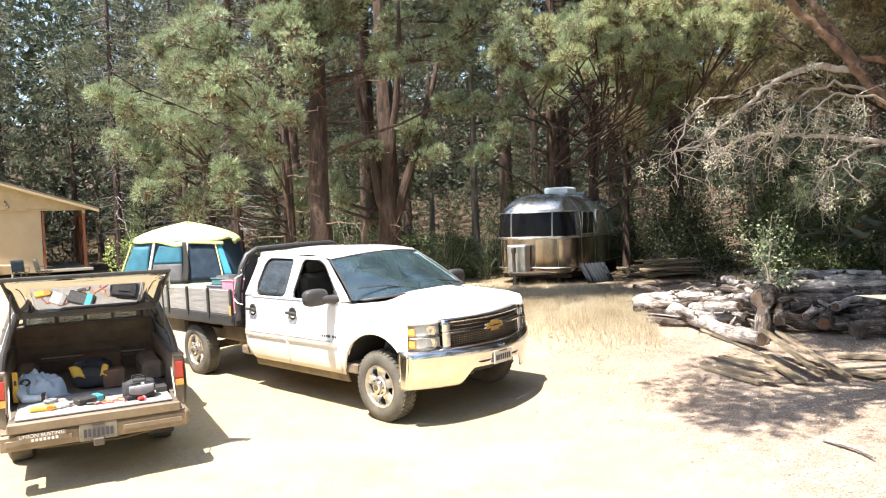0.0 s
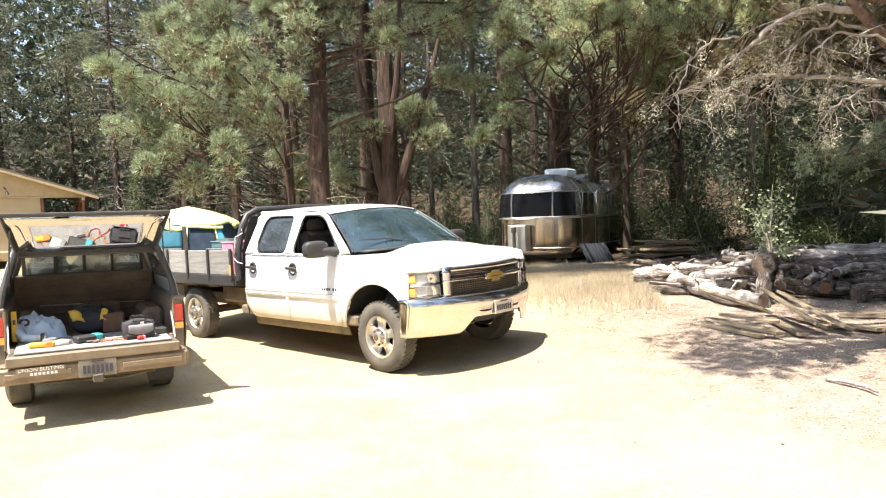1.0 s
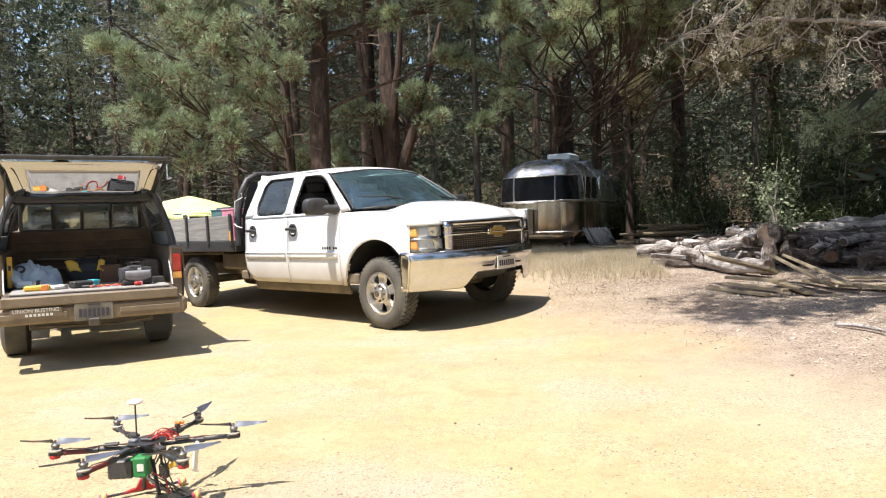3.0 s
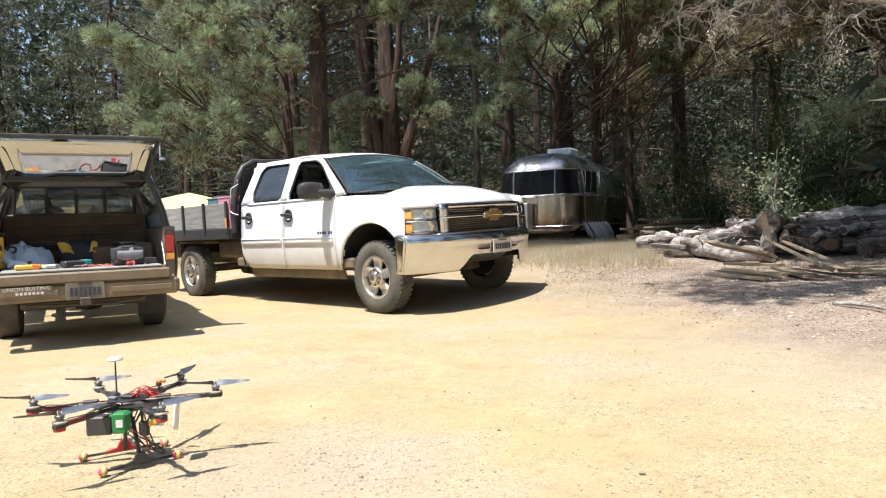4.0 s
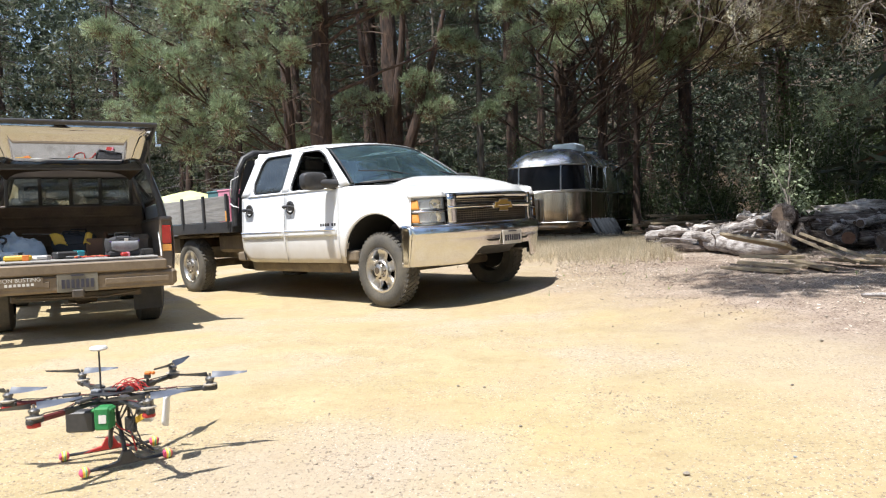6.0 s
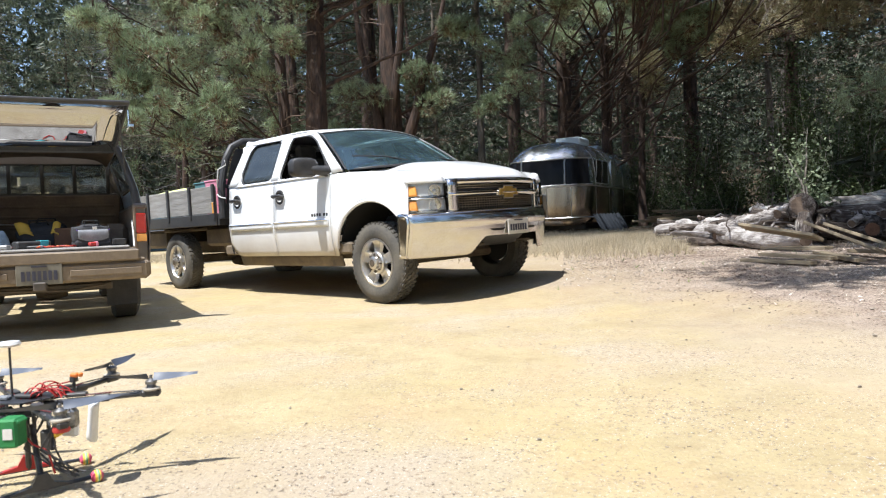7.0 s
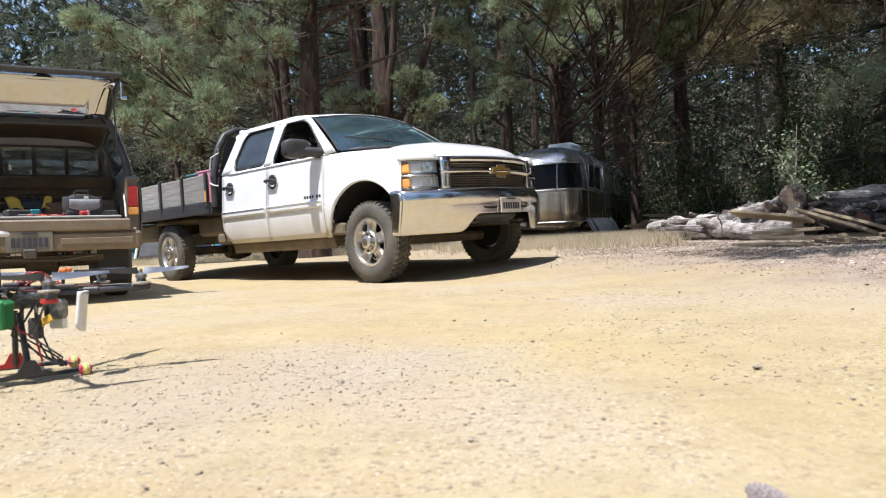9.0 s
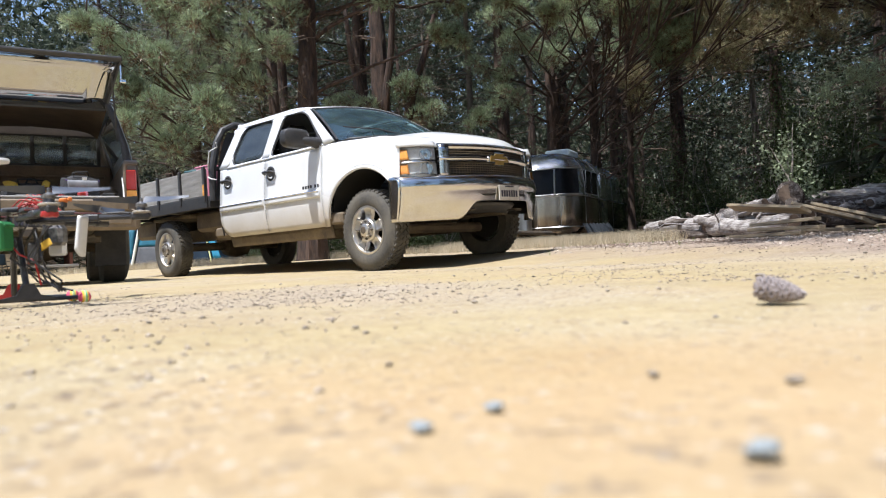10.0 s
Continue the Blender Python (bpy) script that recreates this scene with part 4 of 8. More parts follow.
def near_pine():
    """The old pine at the clearing's side: a trunk, a leaning limb and dead, lichen-hung branches."""
    rng = np.random.default_rng(9)
    foot = Vector((5.9, 8.5, 0.05))
    tree = thing("old_pine", Matrix.Translation(foot), "old pine with dead lichen-hung lower branches over the yard", "tree", "pines at the clearing's edge")
    V = lambda pts: [Vector(p) - foot for p in pts]

    def bent(pts, amount, per=5):
        """The line with small kinks between its corners."""
        arr = np.array([tuple(p) for p in pts])
        t = np.linspace(0, len(arr) - 1, (len(arr) - 1) * per + 1)
        out = np.stack([np.interp(t, range(len(arr)), arr[:, c]) for c in range(3)], 1)
        out[1:-1] += rng.normal(size=(len(out) - 2, 3)) * amount
        return out

    def taper(r, n):
        return [float(np.interp(i / (n - 1) * (len(r) - 1), range(len(r)), r)) for i in range(n)]
    part("trunk", bark_tube(Mesh(), np.array([(0, 0, -0.2), (-0.05, -0.05, 1.0), (-0.2, -0.1, 3), (-0.3, -0.2, 6), (-0.5, -0.3, 10), (-0.6, -0.3, 13.5)]), [0.42, 0.34, 0.30, 0.24, 0.15, 0.05], 4.4), M_bark, tree)
    for pts, r, nm in ((V([(5.75, 8.4, 1.5), (4.6, 8.0, 2.45), (3.85, 7.78, 2.98), (3.53, 7.65, 3.2), (3.27, 7.6, 3.52), (3.0, 7.58, 3.86), (2.75, 7.56, 4.1), (2.4, 7.45, 4.5), (1.7, 7.3, 5.2), (0.9, 7.0, 6.0)]),
                        [0.09, 0.07, 0.058, 0.052, 0.047, 0.040, 0.035, 0.029, 0.022, 0.010], "leaning reddish limb"),
                       (V([(3.3, 7.6, 3.52), (3.12, 7.64, 3.85), (2.95, 7.66, 4.1), (2.8, 7.68, 4.4), (2.5, 7.6, 5.2)]), [0.04, 0.036, 0.032, 0.028, 0.012], ""),
                       (V([(5.7, 8.4, 3.0), (4.5, 8.1, 3.4), (3.54, 7.62, 3.55), (3.3, 7.6, 3.62)]), [0.05, 0.036, 0.026, 0.022], "")):
        ln = bent(pts, 0.012)
        part("limb", Mesh().tube(ln, taper(r, len(ln)), 14).rough(0.014, 11), M_limb, tree, nm)
    lines = [V([(3.23, 7.62, 3.5), (2.92, 7.56, 3.55), (2.73, 7.5, 3.49), (2.53, 7.5, 3.41), (2.33, 7.5, 3.25), (2.13, 7.48, 3.08), (1.95, 7.45, 2.93), (1.80, 7.40, 2.84)]),
             V([(5.7, 8.4, 2.45), (4.6, 8.0, 2.70), (3.49, 7.6, 2.82), (3.02, 7.55, 2.88), (2.67, 7.5, 2.90), (2.38, 7.48, 2.94), (2.09, 7.45, 2.83), (1.88, 7.4, 2.51)]),
             V([(3.45, 7.65, 3.3), (3.05, 7.5, 3.36), (2.80, 7.45, 3.30), (2.62, 7.4, 3.12), (2.5, 7.36, 2.90), (2.42, 7.3, 2.62)]),
             V([(3.9, 7.8, 3.0), (3.4, 7.5, 3.22), (3.0, 7.35, 3.25), (2.78, 7.3, 3.08), (2.7, 7.28, 2.8)]),
             V([(3.6, 7.7, 2.82), (3.2, 7.4, 2.72), (2.95, 7.35, 2.58), (2.82, 7.3, 2.36)]),
             V([(2.2, 7.5, 3.3), (1.95, 7.4, 3.28), (1.72, 7.35, 3.1), (1.6, 7.3, 2.75), (1.62, 7.28, 2.45)])]
    rads = ([0.036, 0.032, 0.028, 0.024, 0.020, 0.016, 0.011, 0.004], [0.045, 0.036, 0.028, 0.022, 0.018, 0.015, 0.012, 0.004], [0.018, 0.015, 0.012, 0.010, 0.007, 0.003],
            [0.018, 0.014, 0.011, 0.008, 0.003], [0.016, 0.013, 0.009, 0.003], [0.012, 0.010, 0.008, 0.006, 0.003])
    twigs, ends = Mesh(), []
    for ln, r in zip(lines, rads):
        arr = bent(ln, 0.009)
        part("dead_branch", Mesh().tube(arr, [0.95 * q for q in taper(r, len(arr))], 9).rough(0.006, 16), M_deadwood, tree, "bare grey branch")
        lo = 0.28 * (len(arr) - 1)
        for k in range(26 if len(ln) > 6 else 14):
            t = rng.uniform(lo, len(arr) - 1)
            st = np.array([np.interp(t, range(len(arr)), arr[:, c]) for c in range(3)])
            d = rand_dirs(rng, 1, -0.9)[0] * rng.uniform(0.12, 0.55)
            path = crook(rng, st, st + d, 7, 0.035)
            twigs.tube(path, [0.0052, 0.0046, 0.0040, 0.0034, 0.0027, 0.002, 0.001], 4)
            ends += [path[3], path[6]]
            for q in (2, 4, 5):
                e2 = path[q] + rand_dirs(rng, 1, -0.5)[0] * rng.uniform(0.06, 0.22)
                twigs.tube(crook(rng, path[q], e2, 4, 0.03), [0.0034, 0.0028, 0.0020, 0.0010], 3)
                if q > 3:
                    ends.append(e2)
    part("deadwood", twigs, M_deadwood, tree)["kind"] = "stuff"
    ends = np.array(ends)
    pick = ends[rng.random(len(ends)) < 0.085]
    size = rng.uniform(0.8, 2.8, (len(pick), 1, 1))
    at = (pick[:, None, :] + size * rng.normal(size=(len(pick), 44, 3)) * np.array([0.014, 0.014, 0.022])).reshape(-1, 3)
    co, tri = blades(rng, at, np.tile([0, 0, -1.0], (len(at), 1)), 6, 0.022, 0.0042, 0.9)
    part("lichen", rows_mesh("lichen", co, tri, M_lichen), None, tree, "pale hanging lichen")
    # a low green bough at its far side
    at, way = [], []
    for pts in ([(0.0, 0.3, 3.6), (0.2, 2.2, 3.2), (-0.3, 3.8, 2.75), (-0.75, 4.9, 2.5)], [(-0.3, 3.8, 2.75), (-0.9, 4.2, 2.45), (-1.5, 4.3, 2.35)], [(0.1, 3.0, 3.0), (0.2, 4.5, 2.9), (0.0, 5.6, 2.6)]):
        ln = bent([Vector(p) for p in pts], 0.03)
        part("green_bough", Mesh().tube(ln, taper([0.03, 0.02, 0.006], len(ln)), 7), M_brown_twig, tree)
        for k in range(26):
            p = ln[int(rng.uniform(0.45, 1.0) * (len(ln) - 1))] + rng.normal(size=3) * np.array([0.22, 0.25, 0.12])
            at.append(p + rng.normal(size=(16, 3)) * 0.06)
            way.append(rand_dirs(rng, 16, 0.2))
    co, tri = blades(rng, np.concatenate(at), np.concatenate(way), 9, 0.13, 0.008, 0.5)
    part("bough_needles", rows_mesh("bough_needles", co, tri, M_needle), None, tree, "grey-green needles of a low bough")
    # the living crown above: over the yard's corner, and over the log pile
    cen, wood = [], Mesh()
    for k in range(190):
        if k < 44:
            # boughs that shade the litter between the planks and the open sand
            x = rng.uniform(1.75, 5.8)
            y = rng.uniform(8.2 - 0.5 * (x - 1.2), 8.9 + 0.9 * (x - 1.2))
            z = rng.uniform(6.4, 8.8)
            e = np.array([x - 0.24 * z, y - 0.37 * z, z])
        else:
            # boughs added out of view to shade the log pile
            z = rng.uniform(6.9, 9.4)
            e = np.array([rng.uniform(4.0, 8.4) - 0.24 * z, rng.uniform(10.6, 17.6) - 0.37 * z, z])
        e -= np.array(foot)
        st = np.array([-0.3, -0.2, max(4.8, e[2] - 1.5)])
        limb = crook(rng, st, e, 7, 0.08)
        wood.tube(limb, [0.06, 0.05, 0.045, 0.04, 0.03, 0.02, 0.01], 6)
        cen += [limb[6] + rng.normal(size=3) * 0.22 for q in range(2)] if k < 44 else [limb[5 + q % 2] + rng.normal(size=3) * 0.35 for q in range(4)]
    part("upper_limbs", wood, M_bark, tree)
    # a gap cut in the unseen crown lets the sun down to the sapling
    cen, sun_way = np.array(cen), np.array(SUN)
    rel = cen + np.array(foot) - np.array([4.25, 13.72, 1.75])
    cen = cen[np.linalg.norm(rel - np.outer(rel @ sun_way, sun_way), axis=1) > 0.75]
    at, way = puffs(rng, cen, 0.42, 44)
    co, tri = blades(rng, at, way, 9, 0.16, 0.016, 0.55)
    part("crown", rows_mesh("crown", co, tri, M_needle_rust), None, tree)


near_pine()


def far_woods():
    """The wood on the hillside behind, one sheet of foliage too far to tell tree from tree."""
    rng = np.random.default_rng(5)
    rows = []
    for n, near, far, rise, ln, wd in ((34000, 43, 60, 1.2, 0.40, 0.085), (32000, 58, 82, 0.9, 0.85, 0.27)):
        ang, dist = rng.uniform(-1.15, 1.1, n), rng.uniform(near, far, n)
        x, y = dist * np.sin(ang), dist * np.cos(ang)
        at = np.stack([x, y, height(x, y) + rng.uniform(0, 1, n) ** rise * 19], 1)
        rows.append(blades(rng, at, rand_dirs(rng, n, -0.2), 7, ln, wd, 0.8)[0])
    co = np.concatenate(rows)
    tri = np.arange(len(co)).reshape(-1, 3)
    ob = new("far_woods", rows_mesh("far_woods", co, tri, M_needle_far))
    tagged(ob, "dense dark conifer wood on the slope behind", "wood", kind="stuff")


far_woods()


# ---- white flatbed truck ----
def truck_wheel(name, parent, x, side, y=0.86, r=0.40, w=0.175, z=0.40):
    """A wheel whose outer face looks along y * side: tyre with tread blocks, rim with spokes, cap."""
    hub = new(name)
    hub.parent = parent
    hub.matrix_local = Matrix.Translation((x, side * y, z)) @ (Matrix.Rotation(math.pi, 4, "Z") if side > 0 else Matrix())
    t = Mesh()  # outer face towards -y
    t.lathe([(0.235, -0.010), (0.26, -0.022), (0.31, -0.028), (0.355, -0.016), (r - 0.012, 0.012), (r - 0.012, w - 0.02), (0.35, w), (0.23, w - 0.02)], 40, caps=False)
    for k in range(44):
        a = 2 * math.pi * k / 44
        for j, (y0, wd) in enumerate(((0.024, 0.034), (0.063, 0.036), (0.104, 0.036), (0.143, 0.034))):
            b = a + (0.07 if j % 2 else 0)
            m = Matrix.Rotation(-b, 4, "Y") @ Matrix.Translation((r - 0.008, y0, 0)) @ Matrix.Rotation(0.5 if j % 2 else -0.4, 4, "X")
            t.box((0, 0, 0), (0.015, wd, 0.036), 0, None)
            t.move(m, len(t.v) - 8)
        m = Matrix.Rotation(-a, 4, "Y") @ Matrix.Translation((r - 0.03, 0.004, 0))
        t.box((0, 0, 0), (0.03, 0.013, 0.026), 0)
        t.move(m, len(t.v) - 8)
    part("tyre", t, M_rubber, hub, "dusty all-terrain tyre", 30)
    rim = Mesh().lathe([(0.225, 0.02), (0.238, -0.014), (0.222, -0.016), (0.205, 0.015), (0.195, 0.06), (0.19, 0.10)], 36, caps=False)
    for k in range(5):
        # five broad spokes, flaring towards the rim, each with a dished face
        def spoke(u, v):
            w = 0.052 + 0.022 * u ** 1.5
            return (0.085 + 0.130 * u, -0.006 + 0.022 * math.sin(math.pi * u) * 0.6 + 0.010 * (1 - (2 * v - 1) ** 2) + (0.03 if v in (0, 1) else 0), (2 * v - 1) * w)
        n0 = len(rim.v)
        rim.grid(spoke, 6, 8)
        rim.move(Matrix.Rotation(-(2 * math.pi * k / 5 + 0.31), 4, "Y"), n0)
    rim.lathe([(0.115, 0.03), (0.110, -0.012), (0.098, -0.022), (0.066, -0.026), (0.060, -0.052), (0.045, -0.060), (0.0001, -0.062)], 24)
    part("rim", rim, M_rim, hub, "bright five-spoke alloy rim", 30)
    part("hub_cap", Mesh().lathe([(0.034, -0.060), (0.034, -0.065), (0.0001, -0.067)], 20), M_dark_metal, hub)
    for k in range(8):
        a = 2 * math.pi * k / 8
        part("wheel_nut", Mesh().lathe([(0.012, 0), (0.012, -0.035), (0.006, -0.042)], 8, "y", (0.083 * math.cos(a), 0, 0.083 * math.sin(a))), M_dark_metal, hub)
    part("brake_drum", Mesh().lathe([(0.19, 0.11), (0.0001, 0.10)], 24), M_black_matt, hub)
    return hub


M_lens = glass("lens_clear", (0.93, 0.94, 0.95), see=0.97)


def pillow(sx, sy, sz):
    """A box with well-rounded sides."""
    def fn(u, v):
        t, p = 2 * math.pi * u, math.pi * (v - 0.5)
        c, s, cp, sp = math.cos(t), math.sin(t), math.cos(p), math.sin(p)
        k = (abs(c) ** 4 + abs(s) ** 4) ** -0.25
        q = (abs(cp) ** 3.5 + abs(sp) ** 3.5) ** (-1 / 3.5)
        return (sx / 2 * c * k * cp * q, sy / 2 * s * k * cp * q, sz / 2 * sp * q)
    return fn


# it stands across the slope: the far wheels are higher, so it leans about the near wheels' line
TRUCK_POSE = pose(-0.986, 8.708, 0.0, 0, -0.3, -33.6) @ Matrix.Translation((0, -0.93, 0)) @ Matrix.Rotation(radians(1.4), 4, "X") @ Matrix.Translation((0, 0.93, 0))


def truck():
    T = thing("flatbed_truck", TRUCK_POSE @ Matrix.Diagonal((1, 1.086, 1, 1)), "white crew cab flatbed truck with dusty lower panels and chrome bumper", "truck")

    def ys(x, z):
        w = 0.93 - 0.05 * max(0, (0.8 - z) / 0.4) ** 2
        if z > 0.86:
            w -= 0.03 * min(1, (z - 0.86) / 0.44)
        if z > 1.30:
            w -= (z - 1.30) * 0.42
        if x > 0.2:
            w -= 0.055 * ((x - 0.2) / 0.6) ** 2
        return w

    def columns(xs, zb, zt, side, n=8, off=0.0):
        m = Mesh()
        xs = list(xs)
        m.grid(lambda u, v: (lambda x: (lambda z: (x, side * (ys(x, z) + off), z))(zb(x) + (zt(x) - zb(x)) * v))(float(np.interp(u * (len(xs) - 1), range(len(xs)), xs))), len(xs) - 1, n)
        return m

    def patch(cs, side, n=8, off=0.0, k=6):
        (ax, az), (bx, bz), (cx, cz), (dx, dz) = cs

        def fn(u, v):
            x = (ax * (1 - u) + bx * u) * (1 - v) + (dx * (1 - u) + cx * u) * v
            z = (az * (1 - u) + bz * u) * (1 - v) + (dz * (1 - u) + cz * u) * v
            return (x, side * (ys(x, z) + off), z)
        return Mesh().grid(fn, n, k)

    hood_line = lambda x: lerp([(-0.62, 1.315), (-0.3, 1.30), (0.3, 1.26), (0.6, 1.212), (0.8, 1.17)], x)

    def front_x(y):
        """How far forward the nose reaches at y: the grille in the middle, the lamps swept back beside it."""
        if y < 0.625:
            return 0.88 - 0.42 * y * y
        k = (y - 0.625) / 0.3
        return 0.716 - 0.195 * k + 0.075 * math.sin(math.pi * min(1, k))

    def arch(x):
        return 0.40 + 0.61 * max(0.0, 1 - (x / 0.555) ** 2) ** 0.42 if abs(x) < 0.545 else 0.47

    belt = 1.31
    for side in (-1, 1):
        # front wing with its wheel arch
        xs = sorted(set([-0.62, -0.58, -0.54] + [0.555 * math.cos(t) for t in np.linspace(math.pi * 0.97, 0.3, 22)] + [0.52]))
        wing = columns(xs, arch, hood_line, side, 8)
        wing.grid(lambda u, v: (front_x(0.925 - 0.305 * u) - 0.01 - 0.03 * v, side * (0.922 - 0.30 * u - 0.01 * v), 1.122 + (hood_line(0.52 + 0.25 * u) - 1.122) * v), 8, 3)
        lip = [(0.55 * math.cos(t), side * (ys(0.55 * math.cos(t), 0.40 + 0.605 * math.sin(t) ** 0.84) + 0.004), 0.40 + 0.605 * math.sin(t) ** 0.84) for t in np.linspace(0.30, 2.95, 26)]
        wing.tube(lip, 0.014, 6)
        part("front_wing", wing, M_white_paint, T, thick=0.006)
        part("wheel_well", Mesh().grid(lambda u, v: (0.56 * math.cos(0.12 + 2.9 * u), side * (0.88 - 0.5 * v), 0.40 + 0.62 * math.sin(0.12 + 2.9 * u) ** 0.84), 20, 2), M_black_matt, T)
        # doors below the belt
        for nm, x0, x1 in (("front_door", -1.665, -0.625), ("rear_door", -2.65, -1.672)):
            zb = (lambda x: 0.475 + 0.16 * max(0, (-2.45 - x) / 0.2) ** 2) if nm == "rear_door" else (lambda x: 0.475)
            d = columns(np.linspace(x0, x1, 15), zb, lambda x: belt, side, 14)
            door = part(nm, d, M_white_paint, T, thick=0.008)
            hx = -1.54 if nm == "front_door" else -2.46
            h = Mesh().tube([(hx - 0.10, side * 0.93, 1.13), (hx - 0.07, side * 0.965, 1.145), (hx + 0.07, side * 0.965, 1.145), (hx + 0.10, side * 0.93, 1.13)], [0.012, 0.018, 0.018, 0.012], 8)
            h.lathe([(0.082, 0.905), (0.080, 0.924), (0.058, 0.926), (0.052, 0.918)], 18, "y", (hx, 0, 1.13))
            if side < 0:
                h.move(Matrix.Diagonal((1, -1, 1, 1)), len(h.v) - 18 * 4)
            part("door_handle", h, M_black_plastic, door, "black door handle")
            xm0, xm1 = (x0 + 0.02, x1 - 0.02)
            ml = columns(np.linspace(xm0, xm1, 10), lambda x: 0.785, lambda x: 0.86, side, 3, 0.013)
            part("side_moulding", ml, M_white_paint, door, thick=0.018)
            st = Mesh().tube([(x, side * (ys(x, 0.85) + 0.022), 0.848) for x in np.linspace(xm0, xm1, 8)], 0.007, 6)
            part("chrome_strip", st, M_chrome_clean, door)
            # seam in shadow behind the door's edge
            part("door_gap", Mesh().tube([(x0 - 0.003, side * (ys(x0, z) - 0.004), z) for z in np.linspace(0.5, belt, 9)], 0.007, 5), M_black_matt, door)
        # sill
        part("sill", columns(np.linspace(-2.6, -0.60, 8), lambda x: 0.36, lambda x: 0.485, side, 3, -0.06), M_underbody, T, "dust-caked sill", thick=0.02)
        # pillars and roof rail
        part("rear_pillar", patch([(-2.66, belt), (-2.46, belt), (-2.40, 1.80), (-2.58, 1.80)], side), M_white_clean, T, thick=0.03)
        part("middle_pillar", patch([(-1.72, belt), (-1.575, belt), (-1.555, 1.81), (-1.75, 1.81)], side), M_white_clean, T, thick=0.03)
        part("windscreen_pillar", patch([(-0.57, belt), (-0.42, 1.33), (-1.065, 1.785), (-1.125, 1.785)] if side < 0 else [(-0.57, belt), (-0.46, 1.33), (-1.09, 1.77), (-1.14, 1.76)], side), M_white_clean, T, thick=0.03)
        part("roof_rail", patch([(-2.58, 1.805), (-1.08, 1.782), (-1.14, 1.818), (-2.56, 1.85)], side, 14), M_white_clean, T, thick=0.03)
        part("belt_rail", patch([(-2.50, belt - 0.01), (-0.62, belt - 0.01), (-0.66, belt + 0.008), (-2.50, belt + 0.012)], side, 14), M_white_clean, T, thick=0.03)
        rear_glass = patch([(-2.485, 1.32), (-1.72, 1.315), (-1.745, 1.81), (-2.41, 1.81)], side, 8, -0.012)
        part("rear_door_glass", rear_glass, M_tint, T, "tinted door window", thick=0.004)
        if side > 0:
            part("front_door_glass", patch([(-1.58, 1.32), (-0.58, 1.32), (-1.11, 1.78), (-1.56, 1.795)], side, 8, -0.012), M_tint, T, thick=0.004)
        # rounded window openings: the door skin fills the corners, a rubber seal runs round
        for cs, rad in (([(-2.455, 1.32), (-2.40, 1.80), (-1.75, 1.80), (-1.725, 1.315)], (0.22, 0.16, 0.11, 0.13)), ([(-1.575, 1.315), (-1.555, 1.795), (-1.135, 1.78), (-0.60, 1.315)], (0.12, 0.10, 0.16, 0.05))):
            loop, rim = [], []
            mid = Vector((sum(p[0] for p in cs) / 4, sum(p[1] for p in cs) / 4))
            for i in range(4):
                c, a, b = Vector(cs[i]), Vector(cs[i - 1]), Vector(cs[(i + 1) % 4])
                p0, p1 = c + (a - c).normalized() * rad[i], c + (b - c).normalized() * rad[i]
                bend = [(1 - t) ** 2 * p0 + 2 * t * (1 - t) * c + t * t * p1 for t in [j / 8 for j in range(9)]]
                loop += [(p.x, p.y) for p in bend]
                sharp = [p0.lerp(c, j / 4) if j < 4 else c.lerp(p1, j / 4 - 1) for j in range(9)]
                rim += [p + (p - mid).normalized() * 0.012 for p in sharp]

            def ring(u, v):
                k = round(u * 36) % 36
                q = Vector(loop[k]).lerp(rim[k], v)
                return (q.x, side * (ys(q.x, q.y) + 0.003), q.y)
            part("window_frame", Mesh().grid(ring, 36, 2), M_white_clean, T, thick=0.012)
            part("window_seal", Mesh().tube([(x, side * (ys(x, z) + 0.002), z) for x, z in loop + loop[:1]], 0.012, 6), M_black_plastic, T)
        # mirror
        mir = part("door_mirror", Mesh().grid(pillow(0.15, 0.29, 0.20), 20, 12), M_black_plastic, T, "black towing mirror")
        mir.data.transform(Matrix.Translation((-0.77, side * 1.10, 1.39)))
        arm = Mesh().tube([(-0.68, side * 0.88, 1.345), (-0.70, side * 0.96, 1.355), (-0.75, side * 1.05, 1.37)], [0.07, 0.06, 0.055], 12, flat=0.85)
        arm.prism([(-0.72, 1.315), (-0.60, 1.315), (-0.70, 1.45)], 0.03, Matrix.Translation((0, side * 0.885, 0)))
        part("mirror_arm", arm, M_black_plastic, mir)
        for k in range(6):
            part("badge_letter", Mesh().box((-0.93 + k * 0.045 + (0.03 if k > 3 else 0), side * 0.932, 0.905), (0.030, 0.006, 0.032), 0.002), M_black_plastic, T)

    # roof, back wall, bonnet, cowl, windscreen
    def roof(u, v):
        x, y = -2.58 + 1.54 * u, (2 * v - 1) * ys(-2, 1.86)
        z = 1.852 + 0.05 * (1 - (2 * v - 1) ** 2) - 0.062 * max(0, (u - 0.7) / 0.3) ** 2 - 0.03 * max(0, (0.15 - u) / 0.15) ** 2
        return (x + 0.12 * max(0, (u - 0.8) / 0.2) * (1 - (2 * v - 1) ** 2), y, z)
    part("roof", Mesh().grid(roof, 20, 16), M_white_clean, T, thick=0.02)

    def shield(u, v):
        s = 2 * u - 1
        x0, z0, y0 = -0.40 + 0.30 * (1 - s * s), 1.335 + 0.035 * (1 - s * s), 0.868
        x1, z1, y1 = -1.045 + 0.12 * (1 - s * s), 1.782 + 0.055 * (1 - s * s), 0.682
        k = v + 0.05 * math.sin(math.pi * v)
        return (x0 + (x1 - x0) * v, s * (y0 + (y1 - y0) * v), z0 + (z1 - z0) * k)
